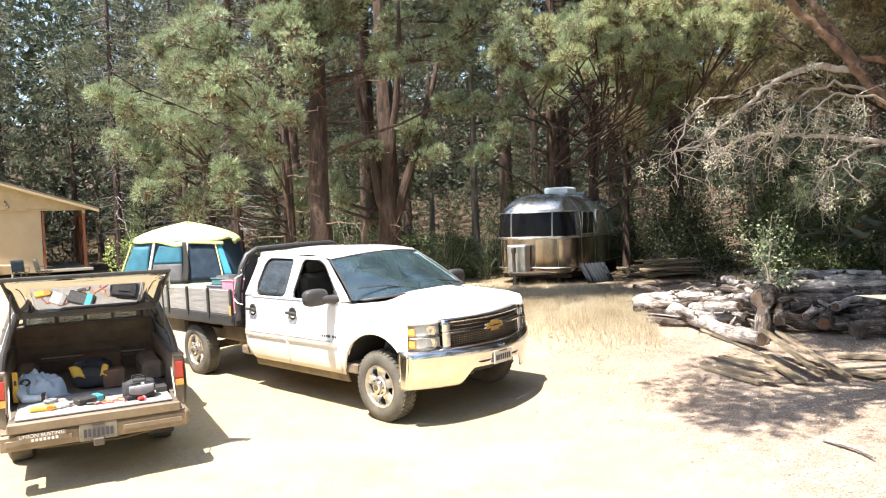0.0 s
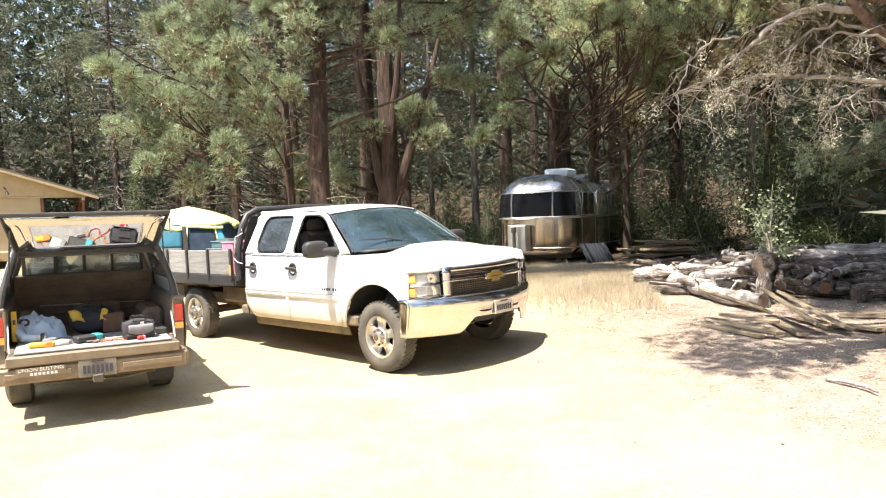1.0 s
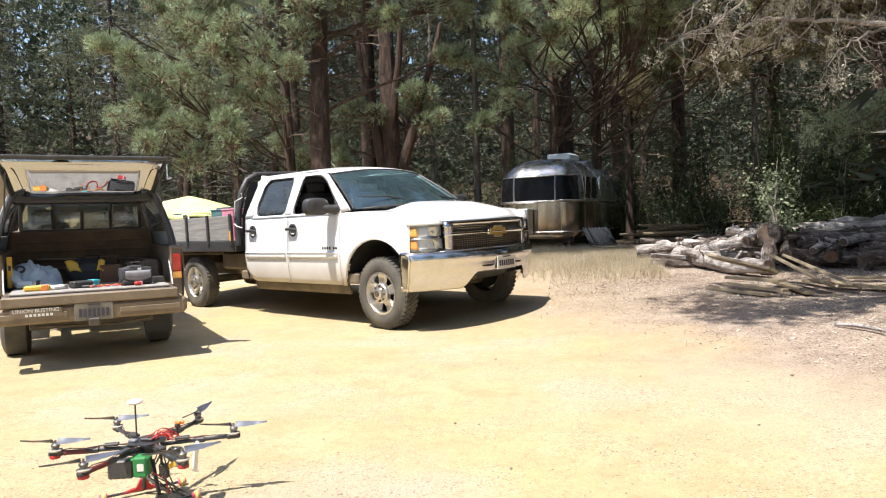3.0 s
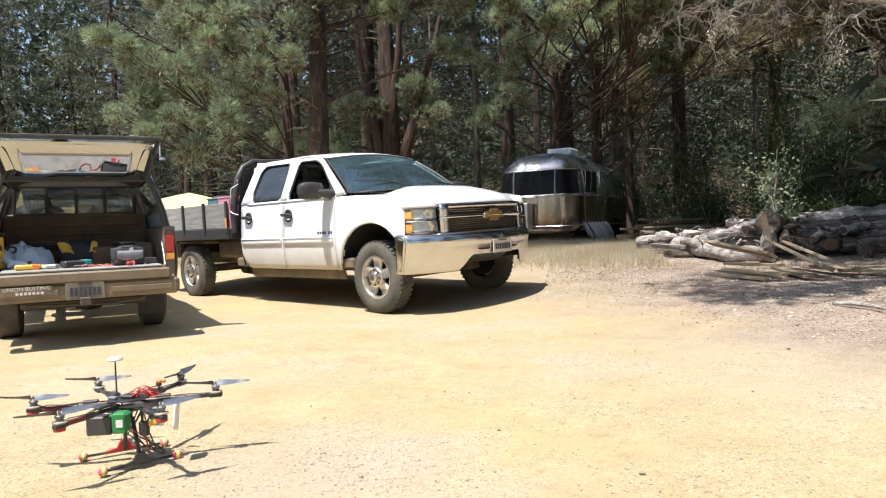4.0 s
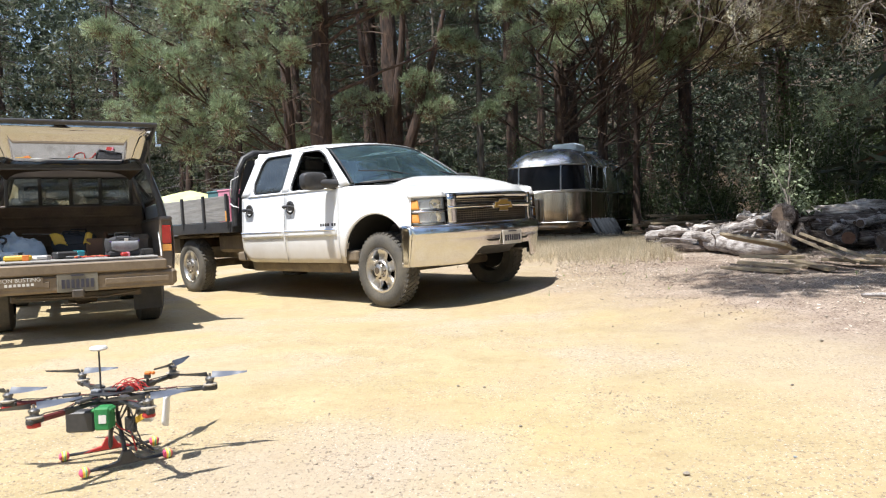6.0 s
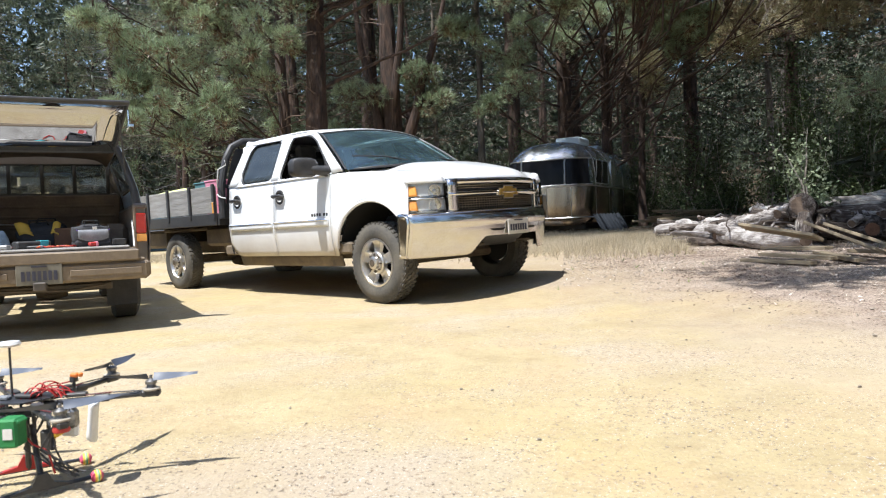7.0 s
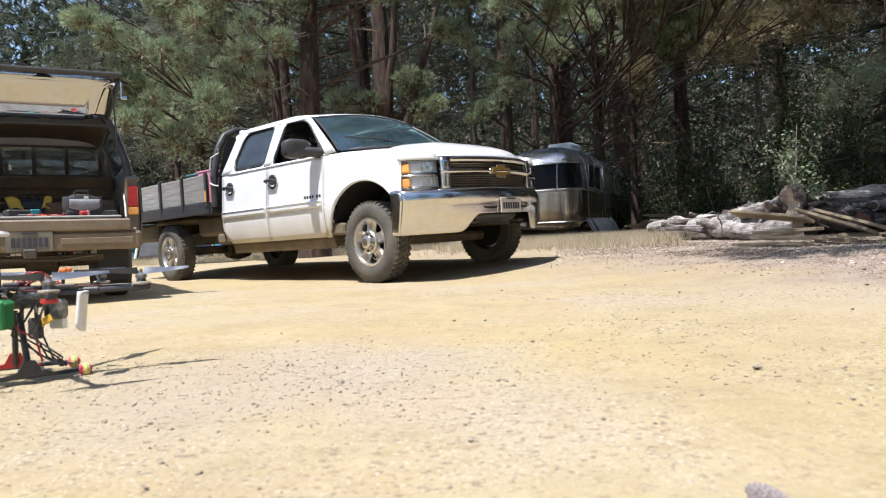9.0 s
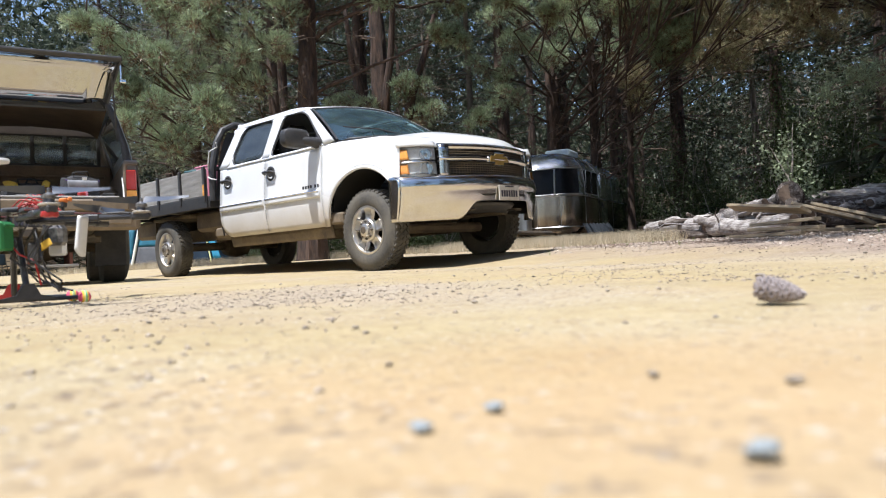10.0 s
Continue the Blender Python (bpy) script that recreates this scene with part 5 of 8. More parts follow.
    part("windscreen", Mesh().grid(shield, 18, 8), M_shield, T, "clear windscreen with sky reflections")
    trim = Mesh().tube([Vector(shield(0.0, v)) + Vector((0.004, 0, 0.004)) for v in np.linspace(0, 1, 8)] + [shield(u, 1) for u in np.linspace(0, 1, 14)][1:] + [shield(1, v) for v in np.linspace(1, 0, 8)][1:], 0.012, 6)
    part("windscreen_seal", trim, M_black_plastic, T)

    def bonnet(u, v):
        s = 2 * v - 1
        y = s * 0.895
        xb = -0.36 + 0.30 * (1 - s * s)
        x = xb + (front_x(abs(y)) - 0.03 - xb) * u
        bulge = 0.085 * max(0, 1 - (abs(s) / 0.62) ** 4) ** 1 + 0.02 * (1 - s * s)
        z = hood_line(x) - 0.003 + bulge * (1 - 0.55 * u ** 3) - 0.07 * max(0, (u - 0.86) / 0.14) ** 2
        return (x, y, z)
    part("bonnet", Mesh().grid(bonnet, 24, 24), M_white_clean, T, thick=0.015)
    part("cowl", Mesh().grid(lambda u, v: (-0.43 + 0.30 * (1 - (2 * v - 1) ** 2) + 0.14 * u, (2 * v - 1) * 0.80, 1.335 + 0.035 * (1 - (2 * v - 1) ** 2) + 0.005 * u), 3, 14), M_black_plastic, T, thick=0.02)
    for y0 in (-0.45, 0.25):
        wp = Mesh().tube([(-0.17, y0 + 0.35, 1.39), (-0.30, y0, 1.47), (-0.38, y0 - 0.35, 1.475)], [0.012, 0.009, 0.007], 6)
        part("wiper", wp, M_black_plastic, T)
    back = Mesh().box((-2.60, 0, 1.0), (0.05, 1.70, 0.95), 0.02)
    for c, s in (((-2.60, 0, 1.83), (0.05, 1.34, 0.10)), ((-2.60, -0.62, 1.63), (0.05, 0.2, 0.36)), ((-2.60, 0.62, 1.63), (0.05, 0.2, 0.36))):
        back.box(c, s, 0.02)
    part("cab_back", back, M_white_clean, T)
    part("back_window", Mesh().box((-2.60, 0, 1.63), (0.01, 1.06, 0.32)), M_tint, T)
    # inside
    for x in (-1.45, -2.35):
        for y in (-0.42, 0.42):
            seat = Mesh()
            seat.box((x, y, 0.95), (0.5, 0.55, 0.18), 0.06)
            seat.box((x - 0.27, y, 1.28), (0.16, 0.52, 0.62), 0.06)
            seat.box((x - 0.30, y, 1.66), (0.10, 0.26, 0.17), 0.04)
            part("seat", seat, M_interior, T)
    part("dashboard", Mesh().box((-0.62, 0, 1.2), (0.4, 1.6, 0.22), 0.08), M_interior, T)
    part("cab_floor", Mesh().box((-1.62, 0, 0.55), (2.5, 1.79, 0.12), 0.02), M_underbody, T)
    papers = Mesh().box((-0.42, -0.35, 1.335), (0.22, 0.30, 0.012), 0.002, Matrix.Rotation(0.3, 4, "Z"))
    papers.box((-0.50, -0.05, 1.335), (0.18, 0.25, 0.02), 0.002)
    part("papers", papers, M_plate, T, "papers on the dashboard")
    part("steering_wheel", Mesh().tube([(-0.95 + 0.06 * math.sin(t), 0.42 + 0.19 * math.cos(t), 1.28 + 0.18 * math.sin(t)) for t in np.linspace(0, 6.283, 22)], 0.016, 8, False), M_black_plastic, T)

    # grille, lamps, bumper
    face = lambda y: 0.88 - 0.42 * y * y
    def bar(z0, z1, off, w=0.62, dep=0.03, mesh=None):
        m = mesh or Mesh()
        m.grid(lambda u, v: (face((2 * u - 1) * w) + off + dep * math.sin(math.pi * v), (2 * u - 1) * w, z0 + (z1 - z0) * v), 20, 4)
        return m
    part("grille_mesh", bar(0.84, 1.13, -0.045, 0.61, 0.0), M_black_matt, T)
    ribs = Mesh()
    for z in np.arange(0.865, 1.115, 0.022):
        ribs.tube([(face(y) - 0.03, y, z) for y in np.linspace(-0.58, 0.58, 13)], 0.004, 4)
    for y in np.arange(-0.58, 0.59, 0.028):
        ribs.tube([(face(y) - 0.03, y, 0.86), (face(y) - 0.035, y, 1.115)], 0.004, 4)
    part("grille_ribs", ribs, M_underbody, T, "dusty grille mesh")
    part("grille_top_bar", bar(1.095, 1.15, -0.01), M_chrome_clean, T, "chrome grille surround", thick=0.015)
    mid = bar(0.985, 1.035, 0.0)
    part("grille_middle_bar", mid, M_chrome_clean, T, "chrome grille bar", thick=0.02)
    part("grille_middle_band", bar(1.037, 1.055, -0.02), M_black_plastic, T)
    part("grille_low_bar", bar(0.82, 0.862, -0.005), M_chrome_clean, T, thick=0.015)
    for s in (-1, 1):
        ends = Mesh()
        ends.grid(lambda u, v: (face(s * (0.535 + 0.085 * u)) + 0.014 + 0.010 * math.sin(math.pi * u), s * (0.535 + 0.085 * u), 0.82 + 0.325 * v), 4, 6)
        part("grille_end", ends, M_chrome_clean, T, thick=0.02)
    bow = [(-0.14, -0.03), (-0.06, -0.03), (-0.075, -0.06), (0.06, -0.06), (0.07, -0.03), (0.14, -0.03), (0.115, 0.035), (0.055, 0.035), (0.07, 0.06), (-0.06, 0.06), (-0.07, 0.035), (-0.125, 0.035)]
    Rb = Matrix.Translation((0.90, 0, 1.012)) @ Matrix.Rotation(math.pi / 2, 4, "Z")
    part("grille_badge", Mesh().prism([(a * 0.93, b * 0.9) for a, b in bow], 0.03, Rb), M_gold, T, "gold badge")
    part("badge_rim", Mesh().prism([(a * 1.04, b * 1.08) for a, b in bow], 0.02, Rb), M_chrome_clean, T)
    for s in (-1, 1):
        # lamp: wraps from the grille to the wing
        def lampf(z0, z1, a0=0.0, a1=1.0, off=0.0):
            def fn(u, v):
                k = a0 + (a1 - a0) * u
                x = 0.715 - 0.195 * k + 0.075 * math.sin(math.pi * k) + off
                y = s * (0.625 + (ys(0.52, 1.0) - 0.625) * k + 0.02 * math.sin(math.pi * k) + off * 0.6)
                return (x - 0.02 * v, y, z0 + (z1 - z0) * v)
            return fn
        lamp = part("headlamp", Mesh().grid(lampf(0.845, 1.122, off=-0.03), 10, 6), M_lamp_in, T, "stacked headlamp with amber corner", thick=0.01)
        for z0, z1 in ((0.86, 0.975), (0.99, 1.108)):
            part("amber_corner", Mesh().grid(lampf(z0 + 0.015, z1 - 0.01, 0.80, 0.985, -0.005), 4, 4), M_amber, lamp, thick=0.01)
            r = Mesh().lathe([(0.010, -0.04), (0.034, -0.03), (0.048, -0.005), (0.052, 0.012), (0.056, 0.012), (0.056, 0.0)], 20, "x")
            c = Vector(lampf(z0, z1, off=-0.025)(0.36, 0.5))
            r.move(Matrix.Translation(c) @ Matrix.Rotation(-s * -0.6, 4, "Z"))
            part("reflector", r, M_chrome_clean, lamp)
            part("lamp_bulb", Mesh().lathe([(0.0001, 0.004), (0.018, 0.0), (0.022, -0.02)], 14, "x").move(Matrix.Translation(c) @ Matrix.Rotation(s * 0.6, 4, "Z")), M_clear_lens, lamp)
            part("lamp_fin", Mesh().grid(lampf(z0 + 0.004, z0 + 0.018, 0.04, 0.82, -0.014), 8, 1), M_chrome_clean, lamp, thick=0.006)
        part("lens", Mesh().grid(lampf(0.845, 1.122), 12, 6), M_lens, lamp).visible_shadow = False
        part("lamp_divider", Mesh().grid(lampf(0.975, 0.992, 0, 1, -0.005), 10, 1), M_chrome_clean, lamp, thick=0.012)
    bp = lambda y: 0.995 - 0.475 * y * y
    prof = [(0.42, -0.062), (0.52, -0.036), (0.60, -0.018), (0.66, -0.008), (0.715, -0.002), (0.728, 0.010), (0.760, 0.013), (0.795, 0.006), (0.822, -0.008), (0.840, -0.030), (0.850, -0.09)]

    def bumper(u, v):
        # the outer parts reach lower than the middle
        y = (2 * u - 1) * 0.95
        k = min(1, max(0, (abs(y) - 0.34) / 0.16))
        zb = 0.597 - 0.165 * k * k * (3 - 2 * k) + 0.02 * max(0, abs(y) - 0.6)
        z = 0.850 - 0.25 * v / 0.65 if v < 0.65 else 0.60 + (zb - 0.60) * (v - 0.65) / 0.35
        return (bp(y) + lerp(prof, z), y, z + 0.01 * (1 - (y / 0.95) ** 2))
    bm = Mesh().grid(bumper, 64, 24)
    for s in (-1, 1):
        # the wrap along the wing
        bm.grid(lambda u, v: (bp(0.95) + lerp(prof, 0.85 - 0.395 * v) * (1 - u) - 0.16 * u, s * (0.95 - 0.012 * u), 0.850 - 0.41 * v), 4, 12)
    part("front_bumper", bm, M_chrome, T, "chrome bumper reflecting the ground", thick=0.012)
    # flat black patches stand for the shade inside the bumper's openings
    for y in (-0.235, 0.235):
        part("bumper_opening", Mesh().grid(lambda u, v: (bp(y + 0.085 * (2 * u - 1)) - 0.004, y + 0.085 * (2 * u - 1), 0.69 + (v - 0.5) * 0.085 * (1 - 0.5 * (2 * u - 1) ** 4)), 8, 3), M_black_matt, T, thick=0.004)
    pl = part("number_plate", Mesh().box((1.005, 0.0, 0.675), (0.012, 0.285, 0.145), 0.003), M_truck_plate, T, "dusty white number plate")
    for k in range(7):
        part("plate_mark", Mesh().box((1.013, -0.105 + k * 0.034, 0.668), (0.004, 0.022, 0.062)), M_ink, pl)
    part("plate_heading", Mesh().box((1.013, 0.0, 0.735), (0.004, 0.12, 0.012)), M_ink, pl)
    valance = Mesh().grid(lambda u, v: (0.88 - 0.2 * (2 * u - 1) ** 2 - 0.12 * v, (2 * u - 1) * 0.45, 0.60 - 0.09 * v), 12, 3)
    part("valance", valance, M_black_plastic, T, thick=0.02)
    for s in (-1, 1):
        hook = Mesh().tube([(0.72, s * 0.30, 0.53), (0.84, s * 0.30, 0.535), (0.865, s * 0.325, 0.53), (0.84, s * 0.35, 0.525), (0.78, s * 0.35, 0.52)], 0.010, 8)
        part("tow_hook", hook, M_dark_metal, T)

    # chassis
    for nm, ms in (("frame_rail", Mesh().box((-2.35, -0.40, 0.58), (5.9, 0.09, 0.17), 0.01)), ("frame_rail", Mesh().box((-2.35, 0.40, 0.58), (5.9, 0.09, 0.17), 0.01)),
                   ("rear_axle", Mesh().tube([(-4.26, -0.75, 0.42), (-4.26, 0.75, 0.42)], 0.06, 10)),
                   ("differential", Mesh().lathe([(0.0001, -0.19), (0.13, -0.16), (0.17, 0), (0.13, 0.16), (0.0001, 0.19)], 14, "y", (-4.26, 0.1, 0.42))),
                   ("front_axle", Mesh().box((0.0, 0, 0.40), (0.14, 1.3, 0.10), 0.03)), ("gearbox", Mesh().box((-1.0, 0.05, 0.50), (1.6, 0.5, 0.25), 0.08)),
                   ("drive_shaft", Mesh().tube([(-1.6, 0, 0.5), (-4.1, 0.05, 0.45)], 0.045, 10)),
                   ("silencer", Mesh().lathe([(0.12, -0.4), (0.13, -0.38), (0.13, 0.38), (0.12, 0.4)], 14, "x", (-2.95, -0.55, 0.60))),
                   ("fuel_tank", Mesh().box((-3.2, 0.55, 0.6), (0.8, 0.4, 0.3), 0.06)), ("cross_member", Mesh().box((-3.25, 0, 0.73), (0.72, 1.55, 0.26), 0.04)),
                   ("bed_plate", Mesh().box((-4.26, 0, 0.84), (1.1, 1.6, 0.06), 0.02)), ("cross_member", Mesh().box((-5.15, 0, 0.72), (0.7, 1.5, 0.26), 0.04))):
        part(nm, ms, M_underbody, T, "dusty frame rail" if nm == "frame_rail" else "")
    part("engine_shield", Mesh().box((0.30, 0, 0.60), (0.8, 0.9, 0.14), 0.05), M_black_matt, T)
    for x in (0.0, -4.26):
        for s in (-1, 1):
            truck_wheel("front_wheel" if x == 0 else "rear_wheel", T, x, s, 0.875 if x == 0 else 0.86, z=0.40 if s < 0 else 0.455)

    # flatbed
    bed0, bed1 = -2.93, -5.55
    deck = Mesh()
    for s in (-1, 1):
        deck.box(((bed0 + bed1) / 2, s * 0.93, 0.945), (bed0 - bed1, 0.05, 0.15), 0.008)
    for x in (bed0, bed1):
        deck.box((x, 0, 0.945), (0.05, 1.86, 0.15), 0.008)
    part("bed_frame", deck, M_black_plastic, T, "black steel flatbed frame")
    boards = Mesh()
    for k in range(9):
        boards.box(((bed0 + bed1) / 2, -0.80 + k * 0.2, 1.0), (bed0 - bed1 - 0.06, 0.192, 0.035), 0.004)
    part("bed_deck", boards, M_grey_wood, T, "grey plank deck")
    xs = np.linspace(bed0 - 0.03, bed1 + 0.05, 5)
    pb = Mesh().box((0, 0, 0), (0.61, 0.035, 0.34), 0.005).data("side_board", M_grey_wood)
    for s in (-1, 1):
        for i in range(4):
            o = part("side_board", pb, None, T, "weathered grey side board" if i == 0 else "")
            o.location = ((xs[i] + xs[i + 1]) / 2, s * 0.925, 1.195)
        for i in range(5):
            part("stake", Mesh().box((xs[i], s * 0.955, 1.17), (0.05, 0.03, 0.44), 0.006), M_black_plastic, T)
    rack = Mesh()
    for s in (-1, 1):
        rack.tube([(-2.86, s * 0.90, 0.95), (-2.86, s * 0.89, 1.35), (-2.85, s * 0.82, 1.68), (-2.84, s * 0.74, 1.84), (-2.84, s * 0.60, 1.915), (-2.84, 0, 1.925)], 0.042, 10)
        for y in (0.2, 0.5):
            rack.box((-2.86, s * y, 1.45), (0.025, 0.03, 0.9), 0.005)
    rack.box((-2.86, 0, 1.0), (0.06, 1.8, 0.1), 0.01)
    rack.box((-2.86, 0, 1.35), (0.04, 1.75, 0.05), 0.01)
    for s in (-1, 1):
        rack.grid(lambda u, v: (-2.845, s * (0.60 + 0.26 * u - 0.17 * v * v), 1.0 + 0.82 * v), 3, 8)
    part("headache_rack", rack, M_black_plastic, T, "black tubular cab guard", thick=0.0)
    rope = Mesh().tube([(-2.88, -0.93, 1.33), (-2.80, -0.97, 1.40), (-2.78, -0.96, 1.55), (-2.70, -0.90, 1.60), (-2.72, -0.9, 1.66)], 0.008, 6)
    rope.tube([(-2.9, -0.93, 1.25), (-2.75, -0.97, 1.21), (-2.66, -0.95, 1.19)], 0.008, 6)
    part("rope", rope, M_plate, T, "pale rope tied to the guard")
    part("marker", Mesh().box((-2.96, -0.965, 1.09), (0.035, 0.02, 0.14), 0.004), M_amber, T, "orange reflector strip")
    return T


TRUCK = truck()


def on_bed(x, y, z=1.02, turn=0.0):
    return TRUCK_POSE @ pose(x, y, z, 0, 0, turn)


def crate(m, size, colour, label, name="storage_tub"):
    c = thing(name, m, label, "tub", "tubs on the truck bed")
    sx, sy, sz = size
    b = Mesh()
    for k in (-1, 1):
        b.box((k * (sx / 2 - 0.01), 0, sz / 2), (0.02, sy, sz), 0.006)
        b.box((0, k * (sy / 2 - 0.01), sz / 2), (sx, 0.02, sz), 0.006)
    b.box((0, 0, 0.01), (sx, sy, 0.02), 0.004)
    part("tub", b, colour, c)
    part("rim", Mesh().tube([(sx / 2, sy / 2, sz), (-sx / 2, sy / 2, sz), (-sx / 2, -sy / 2, sz), (sx / 2, -sy / 2, sz), (sx / 2, sy / 2, sz)], 0.014, 6), colour, c)
    part("contents", Mesh().box((0, 0, sz * 0.9), (sx * 0.86, sy * 0.86, 0.1), 0.04), M_interior, c)
    return c


M_grey_plastic = surf("grey_plastic", (0.22, 0.23, 0.25), (0.16, 0.17, 0.18), 9, 0.5)
M_pink_plastic = surf("pink_plastic", (0.72, 0.28, 0.36), (0.62, 0.22, 0.30), 9, 0.4)
M_teal_plastic = surf("teal_plastic", (0.10, 0.22, 0.22), (0.07, 0.16, 0.17), 9, 0.4)
crate(on_bed(-3.95, -0.50, turn=4), (0.55, 0.4, 0.34), M_grey_plastic, "grey storage tub on the plank deck")
crate(on_bed(-3.35, 0.25, turn=-6), (0.5, 0.4, 0.33), M_grey_plastic, "grey storage tub against the cab guard")
crate(on_bed(-3.48, -0.62, 1.02, 3), (0.30, 0.32, 0.44), M_pink_plastic, "pink plastic carry basket on the truck bed", "basket")
crate(on_bed(-3.95, -0.50, 1.37, 12), (0.40, 0.30, 0.10), M_teal_plastic, "dark teal tray on top of a tub", "tray")


# ---- old pickup with a canopy, tail open ----
M_pick = surf("grey_brown_paint", (0.15, 0.125, 0.108), (0.10, 0.085, 0.075), 4, 0.35, coat=0.3, dust=((0.30, 0.24, 0.16), 0.35, 0.72))
M_pick_blue = surf("faded_blue_paint", (0.42, 0.50, 0.58), (0.36, 0.43, 0.50), 4, 0.35, coat=0.3)
M_liner = surf("bed_liner", (0.15, 0.108, 0.077), (0.24, 0.18, 0.125), 6, 0.8, bump=0.2)
M_carpet = surf("pale_carpet", (0.36, 0.345, 0.325), (0.24, 0.225, 0.205), 14, 0.95, bump=0.5)
M_bumper2 = surf("dusty_bumper", (0.25, 0.195, 0.135), (0.17, 0.13, 0.09), 6, 0.6, 0.2)
M_tan_head = surf("headliner", (0.16, 0.11, 0.07), (0.12, 0.085, 0.055), 6, 0.9)
PICK_POSE = pose(-3.54, 5.888, 0.0, 0, 0, 38.5)  # local x: across to its right side, y: towards its front


def pickup():
    K = thing("pickup", PICK_POSE, "old dark pickup with a canopy, its hatch raised and tailgate down", "pickup")
    # bed: floor, sides, wheel boxes
    bed = Mesh().box((0, 1.25, 0.64), (1.40, 1.75, 0.04), 0.004)
    bedp = part("bed", bed, M_liner, K, "dark bed liner")
    part("bed_front", Mesh().box((0, 2.10, 0.92), (1.40, 0.04, 0.54), 0.01), M_liner, bedp)
    for s in (-1, 1):
        part("bed_wall", Mesh().box((s * 0.70, 1.25, 0.82), (0.03, 1.75, 0.36), 0.01), M_liner, bedp)
        part("wheel_box", Mesh().box((s * 0.58, 1.35, 0.76), (0.22, 0.8, 0.22), 0.05), M_liner, bedp)
    for z in (0.78, 0.88, 0.98, 1.08):
        part("bed_rib", Mesh().box((0, 2.07, z), (1.30, 0.03, 0.03), 0.008), M_liner, bedp)
    for s in (-1, 1):
        side = Mesh()

        def outer(u, v):
            y = 0.40 + 1.72 * u
            z = 0.47 + 0.53 * v
            cut = 0.36 + math.sqrt(max(0, 0.40 ** 2 - (y - 1.25) ** 2)) if abs(y - 1.25) < 0.40 else 0.0
            return (s * (0.79 + 0.02 * math.sin(math.pi * v)), y, max(z, cut + 0.53 * v * (1 - min(1, cut))) if z < cut else z)
        side.grid(outer, 30, 8)
        side.box((s * 0.745, 0.425, 0.72), (0.09, 0.05, 0.55), 0.012)
        side.box((s * 0.745, 1.25, 1.0), (0.10, 1.74, 0.035), 0.01)
        part("bed_side", side, M_pick, K, thick=0.012)
        tl = part("tail_lamp", Mesh().box((s * 0.745, 0.395, 0.855), (0.085, 0.04, 0.17), 0.008), M_red_lens, K, "red and amber tail lamp")
        part("amber_lens", Mesh().box((s * 0.745, 0.395, 0.735), (0.085, 0.038, 0.065), 0.006), M_amber, tl)
        part("tail_cable", Mesh().tube([(s * 0.68, 0.42, 0.88), (s * 0.67, 0.2, 0.75), (s * 0.66, 0.06, 0.67)], 0.006, 5), M_plate, K)
    gate = part("tailgate", Mesh().box((0, 0.19, 0.615), (1.36, 0.48, 0.075), 0.012), M_pick, K, "lowered tailgate")
    part("tailgate_lip", Mesh().box((0, -0.06, 0.605), (1.37, 0.03, 0.085), 0.01), M_bumper2, gate)
    bp = Mesh().box((0, -0.01, 0.485), (1.50, 0.10, 0.14), 0.02)
    bp.box((0, 0.03, 0.565), (1.46, 0.14, 0.03), 0.01)
    for s in (-1, 1):
        bp.box((s * 0.74, 0.12, 0.49), (0.06, 0.26, 0.13), 0.02)
        bp.box((s * 0.45, -0.063, 0.485), (0.50, 0.012, 0.05), 0.005)
    part("rear_bumper", bp, M_bumper2, K, "dusty step bumper")
    plate = part("number_plate", Mesh().box((0.0, -0.066, 0.49), (0.30, 0.012, 0.15), 0.003), M_plate_old, K, "dusty number plate")
    for k in range(7):
        part("plate_mark", Mesh().box((-0.105 + k * 0.035, -0.074, 0.482), (0.023, 0.004, 0.07)), M_ink, plate)
    part("plate_heading", Mesh().box((0, -0.074, 0.55), (0.1, 0.004, 0.012)), M_ink, plate)
    st = part("sticker", Mesh().box((-0.43, -0.071, 0.512), (0.37, 0.004, 0.07)), M_bumper2, K, "torn bumper sticker with pale letters")
    cu = bpy.data.curves.new("sticker_words", "FONT")
    cu.body, cu.size, cu.align_x, cu.extrude = "UNION BUSTING", 0.044, "CENTER", 0.001
    cu.materials.append(M_plate)
    words = new("sticker_words", cu)
    words.parent = st
    words.matrix_local = Matrix.Translation((-0.43, -0.0745, 0.518)) @ Matrix.Rotation(math.pi / 2, 4, "X")
    sb = Mesh()
    for k in range(7):
        sb.box((-0.50 + k * 0.03, -0.0745, 0.494), (0.02, 0.003, 0.022))
    part("sticker_bars", sb, M_plate, st)
    hitch = Mesh().box((0.0, 0.0, 0.40), (0.09, 0.2, 0.07), 0.01)
    hitch.box((0, 0.3, 0.36), (1.0, 0.07, 0.06), 0.01)
    hitch.tube([(-0.45, 0.1, 0.38), (0.2, 0.12, 0.35), (0.45, 0.1, 0.38)], 0.012, 6)
    part("tow_hitch", hitch, M_dark_metal, K)
    ch = Mesh()
    for s in (-1, 1):
        ch.box((s * 0.42, 2.2, 0.48), (0.07, 4.2, 0.12), 0.01)
    ch.box((0, 1.25, 0.34), (1.3, 0.10, 0.10), 0.03)
    ch.lathe([(0.0001, -0.15), (0.11, -0.12), (0.14, 0), (0.11, 0.12), (0.0001, 0.15)], 12, "x", (0.05, 1.25, 0.34))
    ch.box((0, 0.75, 0.50), (0.62, 0.62, 0.16), 0.05)
    part("chassis", ch, M_underbody, K)
